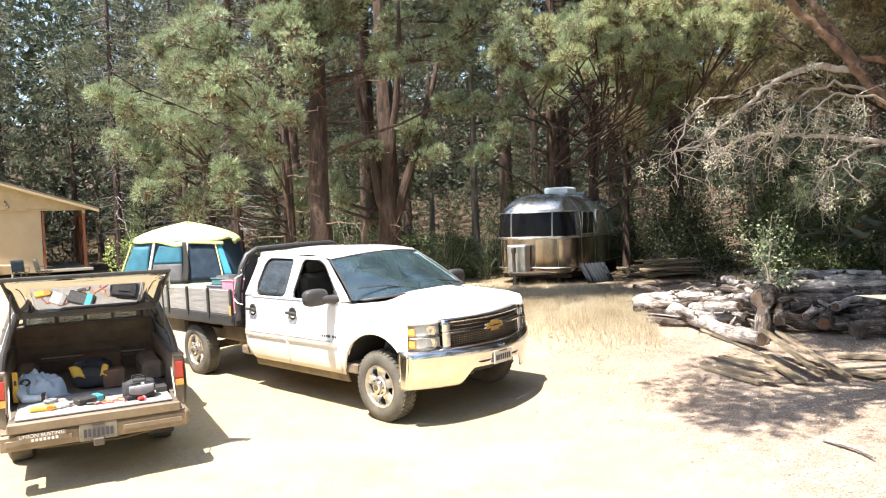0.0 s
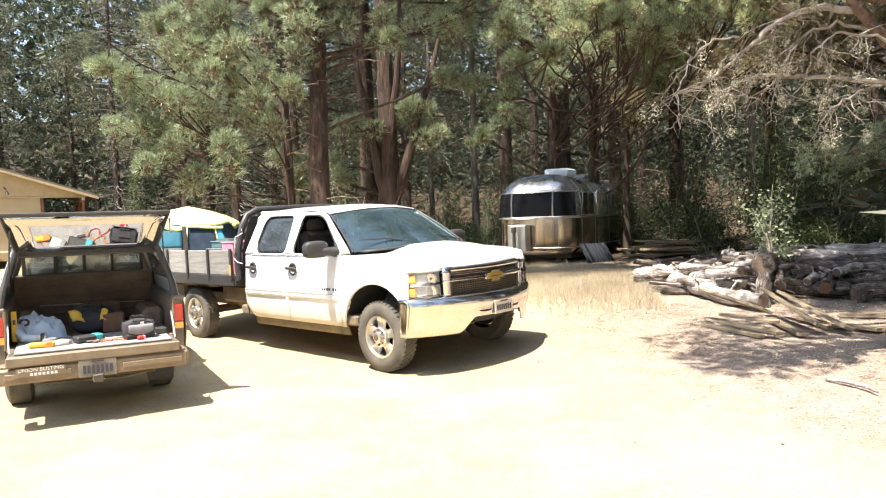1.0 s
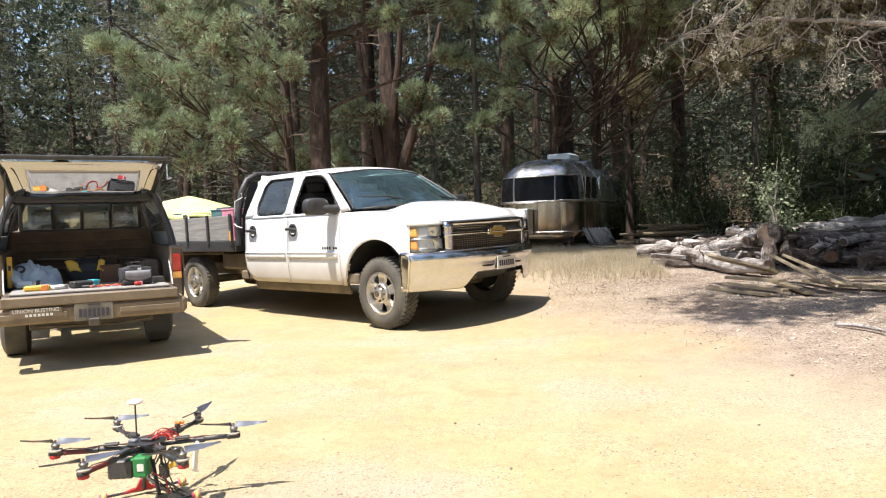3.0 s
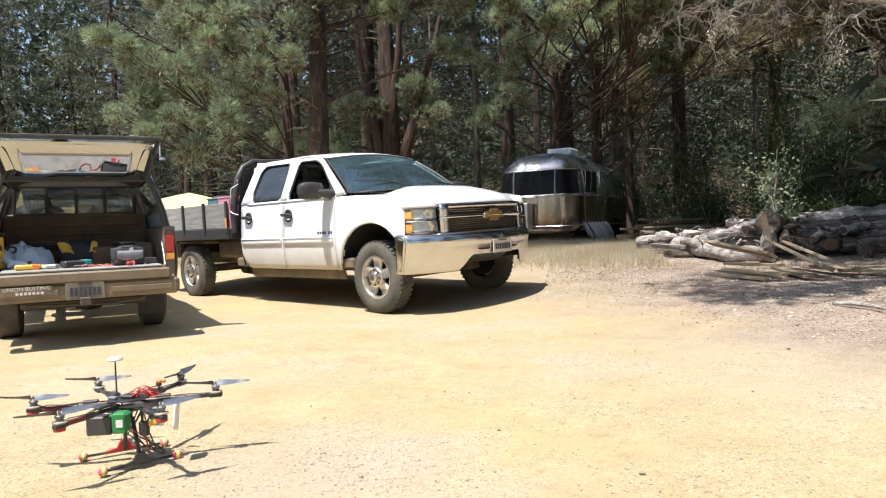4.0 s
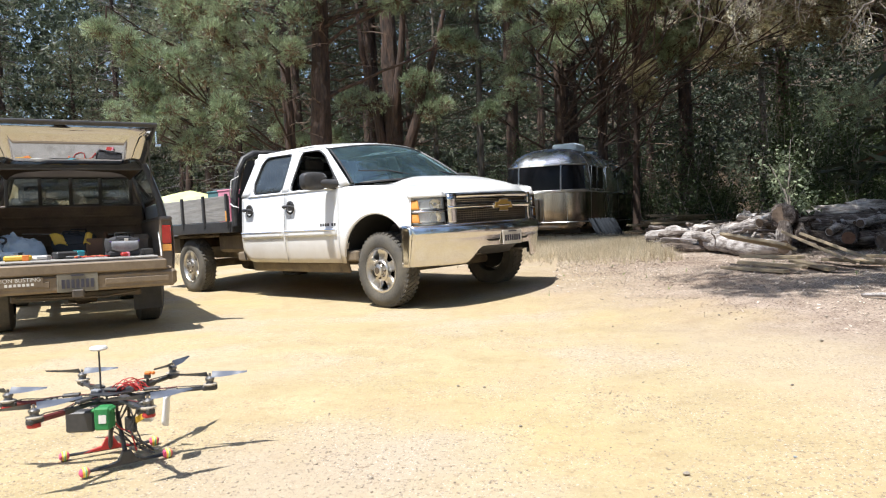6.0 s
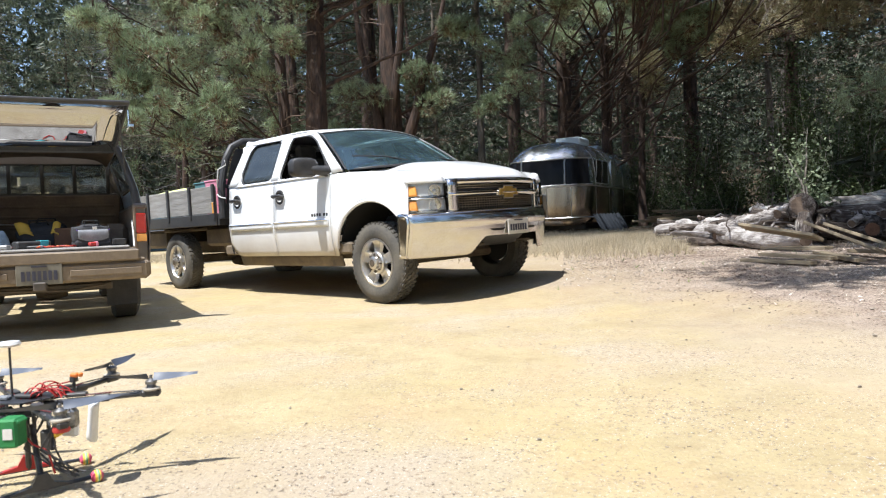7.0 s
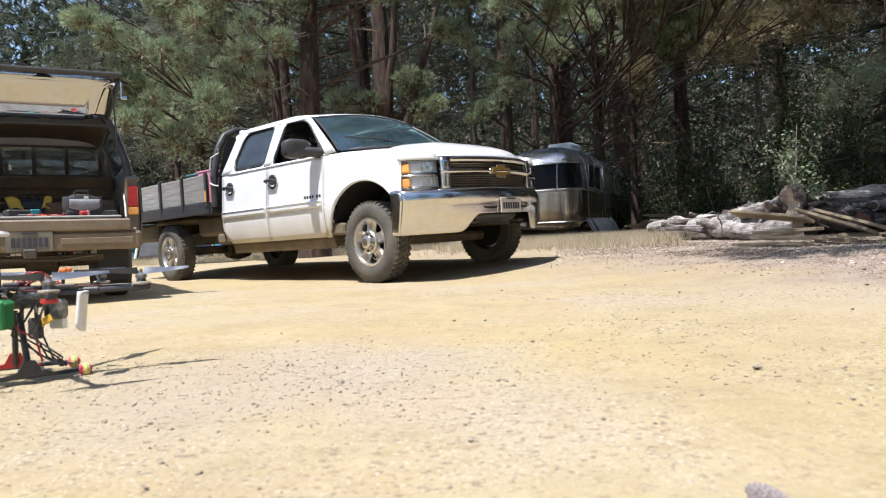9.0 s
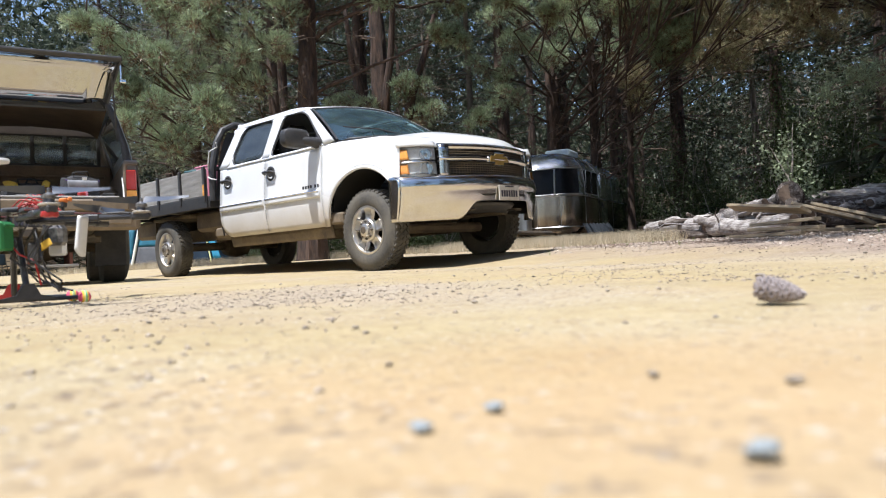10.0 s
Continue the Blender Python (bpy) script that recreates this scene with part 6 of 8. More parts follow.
    for y in (1.25, 4.15):
        for s in (-1, 1):
            w = new("wheel")
            w.parent = K
            w.matrix_local = Matrix.Translation((s * 0.64, y, 0.345)) @ Matrix.Rotation(0 if s > 0 else math.pi, 4, "Z")
            part("tyre", Mesh().lathe([(0.19, 0.115), (0.25, 0.13), (0.31, 0.11), (0.345, 0.085), (0.345, -0.085), (0.31, -0.11), (0.19, -0.115)], 32, "x", caps=False), M_rubber, w)
            part("rim", Mesh().lathe([(0.195, 0.11), (0.18, 0.07), (0.08, 0.09), (0.0001, 0.10)], 24, "x"), M_rim, w)
    part("mud_flap", Mesh().box((0.60, 0.80, 0.33), (0.25, 0.015, 0.36), 0.004), M_black_plastic, K)
    # cab: shell with windows, bonnet
    cab = Mesh()

    def hull(prof, y0, y1):
        n = len(prof)
        cab.grid(lambda u, v: (lerp([(i, p[0]) for i, p in enumerate(prof)], u * (n - 1)), y0 + (y1 - y0) * v, lerp([(i, p[1]) for i, p in enumerate(prof)], u * (n - 1))), n - 1, 4)
    hull([(-0.80, 0.45), (-0.84, 0.9), (-0.82, 1.02)], 2.16, 5.0)
    hull([(0.80, 0.45), (0.84, 0.9), (0.82, 1.02)], 2.16, 5.0)
    cab.grid(lambda u, v: ((2 * u - 1) * 0.80, 3.75 + 1.25 * v, 1.08 - 0.07 * v + 0.03 * (1 - (2 * u - 1) ** 2)), 10, 6)
    cab.box((0, 5.02, 0.75), (1.6, 0.08, 0.55), 0.03)
    cab.grid(lambda u, v: ((2 * u - 1) * 0.60, 2.25 + 1.0 * v, 1.60 + 0.03 * (1 - (2 * u - 1) ** 2)), 8, 4)
    for s in (-1, 1):
        cab.tube([(s * 0.80, 3.75, 1.05), (s * 0.60, 3.2, 1.60)], 0.035, 8)
        cab.tube([(s * 0.80, 2.19, 1.02), (s * 0.61, 2.25, 1.60)], 0.06, 8)
        cab.tube([(s * 0.80, 2.9, 1.02), (s * 0.61, 2.85, 1.60)], 0.04, 8)
        cab.tube([(s * 0.60, 2.2, 1.60), (s * 0.60, 3.25, 1.60)], 0.035, 8)
    cab.box((0, 2.19, 1.0), (1.62, 0.04, 0.42), 0.01)
    cab.box((0, 2.19, 1.555), (1.20, 0.04, 0.09), 0.01)
    part("cab", cab, M_pick, K, thick=0.015)
    win = part("cab_back_window", Mesh().box((0, 2.19, 1.36), (1.24, 0.012, 0.32), 0.004), M_cab_glass, K, "sliding cab window")
    for x in (-0.29, 0.0, 0.29, -0.60, 0.60):
        part("window_bar", Mesh().box((x, 2.18, 1.36), (0.035, 0.03, 0.32), 0.005), M_black_plastic, win)
    for z in (1.205, 1.515):
        part("window_rail", Mesh().box((0, 2.18, z), (1.22, 0.03, 0.03), 0.005), M_black_plastic, win)
    part("windscreen", Mesh().grid(lambda u, v: ((2 * u - 1) * (0.78 - 0.19 * v), 3.72 - 0.5 * v, 1.08 + 0.52 * v), 6, 4), M_shield, K)
    for x in (-0.38, 0.38):
        seat = Mesh()
        seat.box((x, 2.75, 1.05), (0.52, 0.16, 0.55), 0.06)
        seat.box((x, 2.72, 1.37), (0.27, 0.09, 0.18), 0.05)
        seat.box((x, 3.0, 0.8), (0.52, 0.5, 0.15), 0.05)
        part("seat", seat, M_interior, K)
    # canopy
    can = Mesh()
    prof = [(-0.755, 1.015), (-0.73, 1.16), (-0.67, 1.36), (-0.62, 1.50), (-0.56, 1.565), (-0.40, 1.60), (0, 1.615), (0.40, 1.60), (0.56, 1.565), (0.62, 1.50), (0.67, 1.36), (0.73, 1.16), (0.755, 1.015)]
    n = len(prof)

    def skin(u, v):
        x, z = lerp([(i, p[0]) for i, p in enumerate(prof)], u * (n - 1)), lerp([(i, p[1]) for i, p in enumerate(prof)], u * (n - 1))
        return (x, 0.42 + 0.14 * (z - 1.0) / 0.6 + (1.72 - 0.14 * (z - 1.0) / 0.6) * v, z)
    # side skins leave room for the side windows
    for u0, u1, v0, v1 in ((0, 1 / 12, 0, 1), (11 / 12, 1, 0, 1), (3 / 12, 9 / 12, 0, 1), (1 / 12, 3 / 12, 0, 0.14), (1 / 12, 3 / 12, 0.86, 1), (9 / 12, 11 / 12, 0, 0.14), (9 / 12, 11 / 12, 0.86, 1)):
        can.grid(lambda u, v: skin(u0 + (u1 - u0) * u, v0 + (v1 - v0) * v), 6, 6)
    canopy = part("canopy", can, M_pick_blue, K, "faded blue-grey canopy shell", thick=0.02)
    part("canopy_lining", Mesh().grid(lambda u, v: (lambda p: (p[0] * 0.955, p[1] + 0.02, 1.0 + (p[2] - 1.0) * 0.955))(skin(0.25 + 0.5 * u, v * 0.98)), 10, 4), M_tan_head, canopy)
    for s in (0, 1):
        u0, u1 = (1 / 12, 3 / 12) if s == 0 else (9 / 12, 11 / 12)
        part("canopy_window", Mesh().grid(lambda u, v: (lambda p: (p[0] * 0.985, p[1], p[2]))(skin(u0 + (u1 - u0) * u, 0.14 + 0.72 * v)), 3, 5), M_canopy_glass, canopy, "dusty clear side window")
    frame_line = [skin(i / 12, 0) for i in range(13)]
    part("opening_frame", Mesh().tube([(p[0] * 0.97, p[1] - 0.005, p[2] * 0.995) for p in frame_line], 0.028, 8), M_black_plastic, canopy)
    part("door_frame_right", Mesh().tube([(0.60, 0.56, 1.52), (0.69, 0.47, 1.20), (0.71, 0.44, 1.02)], 0.02, 6), M_black_plastic, canopy)
    # raised hatch
    H = new("hatch")
    H.parent = K
    H.matrix_local = Matrix.Translation((0.0, 0.55, 1.455)) @ Matrix.Rotation(radians(-53.2), 4, "X")
    # local: x across, -y outwards, z normal
    fr = Mesh().box((0, -0.470, 0.004), (1.40, 0.04, 0.026), 0.008)
    fr.box((0, -0.008, 0.004), (1.16, 0.022, 0.018), 0.005)
    for s in (-1, 1):
        fr.tube([(s * 0.58, -0.01, 0.004), (s * 0.69, -0.47, 0.004)], 0.010, 8)
    part("hatch_frame", fr, M_black_plastic, H, "black hatch frame")
    part("hatch_glass", Mesh().grid(lambda u, v: ((2 * u - 1) * (0.577 + 0.106 * v), -0.012 - 0.444 * v, 0.0), 6, 4), M_hatch, H, "hatch glass mirroring the sandy ground", thick=0.004)
    part("hatch_stay", Mesh().tube([(-0.66, 0.50, 1.20), (-0.62, 0.33, 1.70)], 0.008, 6), M_black_plastic, K)
    part("hatch_stay", Mesh().tube([(0.66, 0.50, 1.20), (0.62, 0.33, 1.70)], 0.008, 6), M_black_plastic, K)
    part("hatch_latch", Mesh().box((0.685, 0.26, 1.72), (0.015, 0.02, 0.12), 0.004).box((0.70, 0.26, 1.65), (0.05, 0.02, 0.025), 0.004), M_chrome_clean, K)
    part("carpet", Mesh().box((0.0, 0.36, 0.668), (1.25, 0.78, 0.022), 0.008), M_carpet, K, "pale carpet over the tailgate")
    return K


PICKUP = pickup()


# ---- trailer, tent, house ----
M_ac = surf("pale_blue_plastic", (0.50, 0.60, 0.68), (0.42, 0.50, 0.57), 5, 0.5)
M_tent_lime = surf("lime_tent_fabric", (0.56, 0.61, 0.24), (0.62, 0.66, 0.33), 2, 0.7)
M_tent_blue = surf("blue_tent_fabric", (0.03, 0.27, 0.42), (0.02, 0.20, 0.34), 2, 0.7)
M_tent_teal = surf("teal_tent_fabric", (0.015, 0.14, 0.21), (0.010, 0.085, 0.14), 2.5, 0.7)
M_grey_flap = surf("grey_tent_flap", (0.10, 0.103, 0.115), (0.065, 0.07, 0.08), 3, 0.75)
M_tent_white = surf("pale_tent_fabric", (0.66, 0.68, 0.60), (0.56, 0.58, 0.52), 3, 0.75)
M_tent_navy = surf("navy_tent_fabric", (0.022, 0.055, 0.10), (0.03, 0.075, 0.13), 2, 0.7)
M_tent_mesh = surf("tent_mesh", (0.018, 0.028, 0.045), (0.03, 0.05, 0.075), 3, 0.9, spec=0.1)
M_stucco = surf("tan_stucco", (0.40, 0.325, 0.22), (0.35, 0.285, 0.195), 1.5, 0.9, bump=0.2)
M_roof = surf("brown_shingle", (0.10, 0.085, 0.07), (0.16, 0.135, 0.11), 3, 0.9, bump=0.4)
M_red_wood = surf("red_brown_timber", (0.22, 0.075, 0.04), (0.16, 0.055, 0.03), 5, 0.7, bump=0.2)
M_tan_trim = surf("tan_fascia", (0.42, 0.33, 0.20), (0.36, 0.28, 0.17), 5, 0.7)
# sheet colour taken very dark, to carry the shade beside the trailer
M_blue_grey = surf("blue_grey_sheet", (0.026, 0.030, 0.037), (0.018, 0.021, 0.026), 4, 0.9, spec=0.1)


def ring(w, l, r, n=8):
    """A rounded rectangle, from the middle of the front round to its right."""
    pts = []
    for cx, cy, a0 in ((w / 2 - r, r, -90), (w / 2 - r, l - r, 0), (-w / 2 + r, l - r, 90), (-w / 2 + r, r, 180)):
        for k in range(n + 1):
            a = radians(a0 + 90 * k / n)
            pts.append((cx + r * math.cos(a), cy + r * math.sin(a)))
    return pts


def trailer():
    g = float(height(-0.25, 20.1))
    T = thing("travel_trailer", pose(-0.41, 20.05, g, 0, 0, -18), "polished aluminium travel trailer with dark front windows and roof cooler", "trailer")
    W, L = 2.36, 5.4
    levels = [(0.26, 0.10), (0.32, 0.02), (0.40, 0.0), (0.8, 0.0), (1.28, 0.0), (1.62, 0.015), (1.95, 0.05), (2.12, 0.13), (2.28, 0.26), (2.40, 0.42), (2.47, 0.60), (2.52, 0.85)]

    def shell(z0, z1, grow=0.0, a=0, b=None):
        m = Mesh()
        zs = sorted({z for z, _ in levels if z0 < z < z1} | {z0, z1})
        rows = []
        for z in zs:
            i = lerp(levels, z) - grow
            pts = ring(W - 2 * i, L - 2 * i, max(0.12, 0.62 - 0.3 * max(0, i)))
            pts = [(x, y + i) for x, y in pts]
            rows.append([(x, y, z) for x, y in (pts if b is None else (pts + pts)[a:b])])
        n = len(rows[0])
        vs = [p for r in rows for p in r]
        fs = []
        for j in range(len(rows) - 1):
            for k in range(n if b is None else n - 1):
                fs.append((j * n + k, j * n + (k + 1) % n, (j + 1) * n + (k + 1) % n, (j + 1) * n + k))
        if b is None and z1 >= 2.5:
            fs.append(tuple((len(rows) - 1) * n + k for k in range(n)))
        return m.add(vs, fs)
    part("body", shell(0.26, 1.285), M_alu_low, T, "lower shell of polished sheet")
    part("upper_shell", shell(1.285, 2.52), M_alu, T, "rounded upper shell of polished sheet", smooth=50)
    belt = Mesh()
    for z in (0.46, 1.275):
        i = lerp(levels, z) - 0.012
        pts = [(x, y + i, z) for x, y in ring(W - 2 * i, L - 2 * i, 0.62)]
        belt.tube(pts + pts[:1], 0.016, 6)
    part("belt_rail", belt, M_alu_dull, T)
    # wrap-round front window: three panes
    glassm = shell(1.31, 1.99, 0.012, 29, 29 + 14)
    win = part("front_window", glassm, M_dark_glass, T, "dark wrap-round window")
    for x in (-0.60, 0.60):
        part("window_bar", Mesh().tube([(x, 0.0 + (lerp(levels, z) - 0.03), z) for z in (1.30, 1.6, 1.85, 2.0)], 0.022, 6), M_alu_dull, win)
    for z in (1.305, 1.995):
        i = lerp(levels, z) - 0.02
        pts = [(x, y + i, z) for x, y in ring(W - 2 * i, L - 2 * i, 0.62)]
        pts = (pts + pts)[28:28 + 16]
        part("window_rail", Mesh().tube(pts, 0.02, 6), M_alu_dull, win)
    for y0, y1 in ((0.85, 1.30), (1.42, 1.92)):
        w = part("side_window", Mesh().box((W / 2 - 0.015, (y0 + y1) / 2, 1.66), (0.05, y1 - y0, 0.62), 0.02), M_dark_glass, T)
        part("window_frame", Mesh().tube([(W / 2 + 0.005, y, z) for y, z in ((y0, 1.35), (y1, 1.35), (y1, 1.97), (y0, 1.97), (y0, 1.35))], 0.014, 6), M_alu_dull, w)
    door = part("entry_door", Mesh().box((W / 2 - 0.02, 2.65, 1.20), (0.05, 0.66, 1.65), 0.02), M_alu, T)
    part("door_handle", Mesh().box((W / 2 + 0.02, 2.4, 1.1), (0.04, 0.04, 0.14), 0.01), M_black_plastic, door)
    # seams of the sheets
    for y in (0.75, 2.05, 3.6):
        part("seam", Mesh().tube([(W / 2 + 0.004 - max(0, lerp(levels, z)), y, z) for z in np.linspace(0.4, 2.3, 12)], 0.005, 4), M_alu_dull, T)
    for x in (-0.95, 0.08, 0.75):
        part("seam", Mesh().tube([(x, -0.004 + (0.10 if abs(x) > 0.9 else 0), z) for z in np.linspace(0.4, 1.27, 6)], 0.006, 4), M_alu_dull, T)
    box = part("gas_cover", Mesh().box((-0.32, -0.22, 0.72), (0.56, 0.36, 0.78), 0.03), M_alu_dull, T, "aluminium gas bottle cover")
    part("jack", Mesh().tube([(-0.3, -0.62, 0.02), (-0.3, -0.62, 0.95)], 0.045, 10).box((-0.3, -0.62, 0.98), (0.12, 0.12, 0.16), 0.02).box((-0.3, -0.62, 0.015), (0.22, 0.22, 0.03), 0.01), M_dark_metal, T)
    af = Mesh()
    for s in (-1, 1):
        af.tube([(s * 0.75, 0.4, 0.30), (-0.3, -0.9, 0.36)], 0.05, 8)
    part("drawbar", af, M_dark_metal, T)
    part("underframe", Mesh().box((0, 2.5, 0.22), (2.0, 4.4, 0.12), 0.02), M_black_matt, T)
    for s in (-1, 1):
        w = part("wheel", Mesh().lathe([(0.18, s * 1.12), (0.27, s * 1.13), (0.33, s * 1.08), (0.33, s * 0.92), (0.2, s * 0.9)], 26, "x", (0, 3.0, 0.33), caps=False), M_rubber, T)
        part("rim", Mesh().lathe([(0.2, s * 1.12), (0.0001, s * 1.10)], 20, "x", (0, 3.0, 0.33)), M_rim, w)
        part("stand", Mesh().tube([(s * 0.55, 0.6, 0.0), (s * 0.55, 0.6, 0.3)], [0.10, 0.05], 8), M_dark_metal, T)
    ac = part("roof_cooler", Mesh().box((0.15, 2.1, 2.62), (0.72, 0.9, 0.2), 0.045), M_ac, T, "pale blue roof cooler")
    part("roof_vent", Mesh().box((0.3, 3.6, 2.56), (0.4, 0.4, 0.1), 0.03), M_ac, T)
    # ribbed sheet leaning at its side
    R = thing("ribbed_panel", T.matrix_world @ pose(1.24, 0.62, 0.0, 0, 0, -38), "blue-grey ribbed sheet leaning against the trailer", "panel")
    sh = Mesh().grid(lambda u, v: (0.44 * (1 - v) + 0.014 * math.sin(u * 2 * math.pi * 8) - 0.06 * u, -0.15 + 0.92 * u, 0.03 + 0.50 * v + 0.014 * math.sin(u * 2 * math.pi * 8)), 80, 2)
    part("sheet", sh, M_blue_grey, R, thick=0.006)
    return T


trailer()


def tent():
    """A cabin tent: walls that lean in from wide feet, a domed fly, sewn windows, an open door."""
    g = float(height(-13.7, 25.3))
    T = thing("tent", pose(-13.75, 25.4, g, 0, 0, 12), "large camping tent with lime roof and blue walls", "tent")
    a, b = 1.72, 1.35
    lean = lambda z: 1.24 - 0.27 * z / 1.55

    def wall(u, v):
        t = 2 * math.pi * u
        c, s = math.cos(t), math.sin(t)
        k = (abs(c) ** 6 + abs(s) ** 6) ** (-1 / 6)
        r = lean(1.55 * v) - 0.02 * math.sin(math.pi * v)
        return (a * c * k * r, b * s * k * r, 1.55 * v)
    part("wall", Mesh().grid(wall, 56, 8), M_tent_navy, T, "dark blue fabric wall")

    def roof(u, v):
        t = 2 * math.pi * u
        c, s = math.cos(t), math.sin(t)
        k = (abs(c) ** 5 + abs(s) ** 5) ** (-0.2)
        r = 1.05 * (1 - v ** 1.35)
        sag = 0.05 * math.sin(9 * t) * (1 - v) + 0.03 * math.sin(5 * t + 2) * v * (1 - v)
        return (a * c * k * r, b * s * k * r, 1.44 + 0.80 * v ** 0.8 + 0.09 * (1 - v) * math.cos(4 * t + math.pi) + sag)
    part("fly", Mesh().grid(roof, 64, 12), M_tent_lime, T, "lime green fly sheet", thick=0.008)

    def panel(x0, x1, x2, x3, z0, z1, off=0.03):
        """A sewn panel on the front: x0 to x1 at its foot, x3 to x2 at its head."""
        def fn(u, v):
            z = z0 + (z1 - z0) * v
            return ((x0 + (x1 - x0) * u) * (1 - v) + (x3 + (x2 - x3) * u) * v, -b * lean(z) - off - 0.025 * math.sin(math.pi * u) * math.sin(math.pi * v), z)
        return Mesh().grid(fn, 8, 8)
    for q, mat, nm, lb in (((-1.90, -1.02, -0.96, -1.55, 0.35, 1.36), M_tent_teal, "window_panel", "bright teal window"), ((-0.86, 0.22, 0.18, -0.62, 0.72, 1.38), M_tent_teal, "window_panel", "bright teal window"),
                           ((-0.92, 0.26, 0.22, -0.86, 0.06, 0.70), M_grey_flap, "lower_panel", "grey lower panel"), ((0.52, 1.72, 1.34, 0.46, 0.08, 1.36), M_tent_mesh, "doorway", "dark open doorway"),
                           ((1.78, 2.05, 1.62, 1.42, 0.20, 1.34), M_tent_blue, "side_panel", "bright blue side panel")):
        part(nm, panel(*q), mat, T, lb, thick=0.01)
    for x0, x1, mat, r in ((-2.04, -1.62, M_tent_lime, 0.022), (-0.98, -0.80, M_tent_white, 0.05), (0.40, 0.40, M_tent_white, 0.03), (1.74, 1.38, M_tent_lime, 0.025)):
        part("seam_piping", Mesh().tube([(x0 + (x1 - x0) * v, -b * lean(1.45 * v) - 0.06, 0.04 + 1.42 * v) for v in np.linspace(0, 1, 8)], r, 8), mat, T, "pale piping")
    part("door_flap", Mesh().grid(lambda u, v: (0.24 + 0.05 * math.sin(4 * v) + (0.24 - 0.10 * v) * u, -b * lean(1.45 * v) - 0.08 - 0.08 * u * (1 - v), 0.03 + 1.45 * v), 6, 10), M_black_matt, T, "dark rolled door flap", thick=0.02)
    part("eave_trim", Mesh().tube([(x, -b * 1.06 - 0.02, 1.43 + 0.03 * math.sin(3 * x)) for x in np.linspace(0.45, 1.7, 8)], 0.05, 8), M_tent_lime, T)
    return T


tent()


def house():
    H = thing("house", pose(-21.2, 30.05, 0.5, 0, 0, 40), "single-storey tan house with shallow gable roof and porch", "house")
    # local: x along the gable wall (to the left negative), y back; eave at x=0
    slope, eave = 0.32, 2.86
    up = lambda x: eave + slope * (-x if x > -6 else 12 + x)
    wall = Mesh().prism([(-9.9, 0), (-2.1, 0), (-2.1, up(-2.1) - 0.16), (-6, up(-6) - 0.16), (-9.9, up(-9.9) - 0.16)], 0.2, Matrix.Translation((0, 0.1, 0)))
    wall.box((-2.2, 4.5, 1.4), (0.2, 8.6, 2.8), 0.0)
    part("wall", wall, M_stucco, H, "tan rendered gable wall")
    part("gable_band", Mesh().prism([(-9.8, 2.82), (-0.2, 2.82), (-0.2, 2.87), (-6, up(-6) - 0.14), (-9.8, 2.87)], 0.06, Matrix.Translation((0, -0.04, 0))), M_tan_trim, H, "tan boarded gable")
    part("gable_rail", Mesh().box((-5.0, -0.08, 2.80), (9.6, 0.04, 0.06), 0.01), M_tan_trim, H)
    rf = Mesh()
    for x0, x1 in ((0.25, -6), (-12.25, -6)):
        z0, z1 = up(x0 if x0 > -6 else -12.25), up(-6)
        z0 = eave - slope * 0.25
        rf.add([(x0, -0.45, z0), (x1, -0.45, z1), (x1, 9, z1), (x0, 9, z0), (x0, -0.45, z0 + 0.09), (x1, -0.45, z1 + 0.09), (x1, 9, z1 + 0.09), (x0, 9, z0 + 0.09)],
               [(0, 1, 2, 3), (4, 7, 6, 5), (0, 4, 5, 1), (3, 2, 6, 7), (0, 3, 7, 4)])
    part("roof", rf, M_roof, H, "brown shingle roof", smooth=0)
    fa = Mesh().add([(0.25, -0.47, eave - 0.20), (-6, -0.47, up(-6) - 0.10), (-6, -0.47, up(-6) + 0.0), (0.25, -0.47, eave - 0.08), (0.25, -0.43, eave - 0.20), (-6, -0.43, up(-6) - 0.10), (-6, -0.43, up(-6)), (0.25, -0.43, eave - 0.08)],
                    [(0, 1, 2, 3), (7, 6, 5, 4), (0, 4, 5, 1), (3, 2, 6, 7), (0, 3, 7, 4)])
    part("fascia", fa, M_tan_trim, H, smooth=0)
    for y in (0.0, 3.0, 6.0):
        part("porch_post", Mesh().box((-0.38, y, 1.38), (0.13, 0.13, 2.8), 0.01), M_red_wood, H, "red-brown porch post")
    part("porch_post", Mesh().box((-2.02, 0.0, 1.35), (0.09, 0.12, 2.75), 0.01), M_red_wood, H)
    part("porch_beam", Mesh().box((-0.38, 4.0, 2.72), (0.14, 8.6, 0.16), 0.01), M_tan_trim, H)
    part("porch_floor", Mesh().box((-1.2, 4.0, 0.06), (2.2, 8.6, 0.12), 0.01), M_grey_wood, H)
    part("wall_lamp", Mesh().tube([(-3.45, -0.02, 3.15), (-3.45, -0.22, 3.25), (-3.35, -0.30, 3.1)], 0.018, 6).lathe([(0.03, 2.95), (0.09, 2.80), (0.0001, 2.80)], 12, "z", (-3.35, -0.30, 0.12)), M_dark_metal, H)
    return H


house()


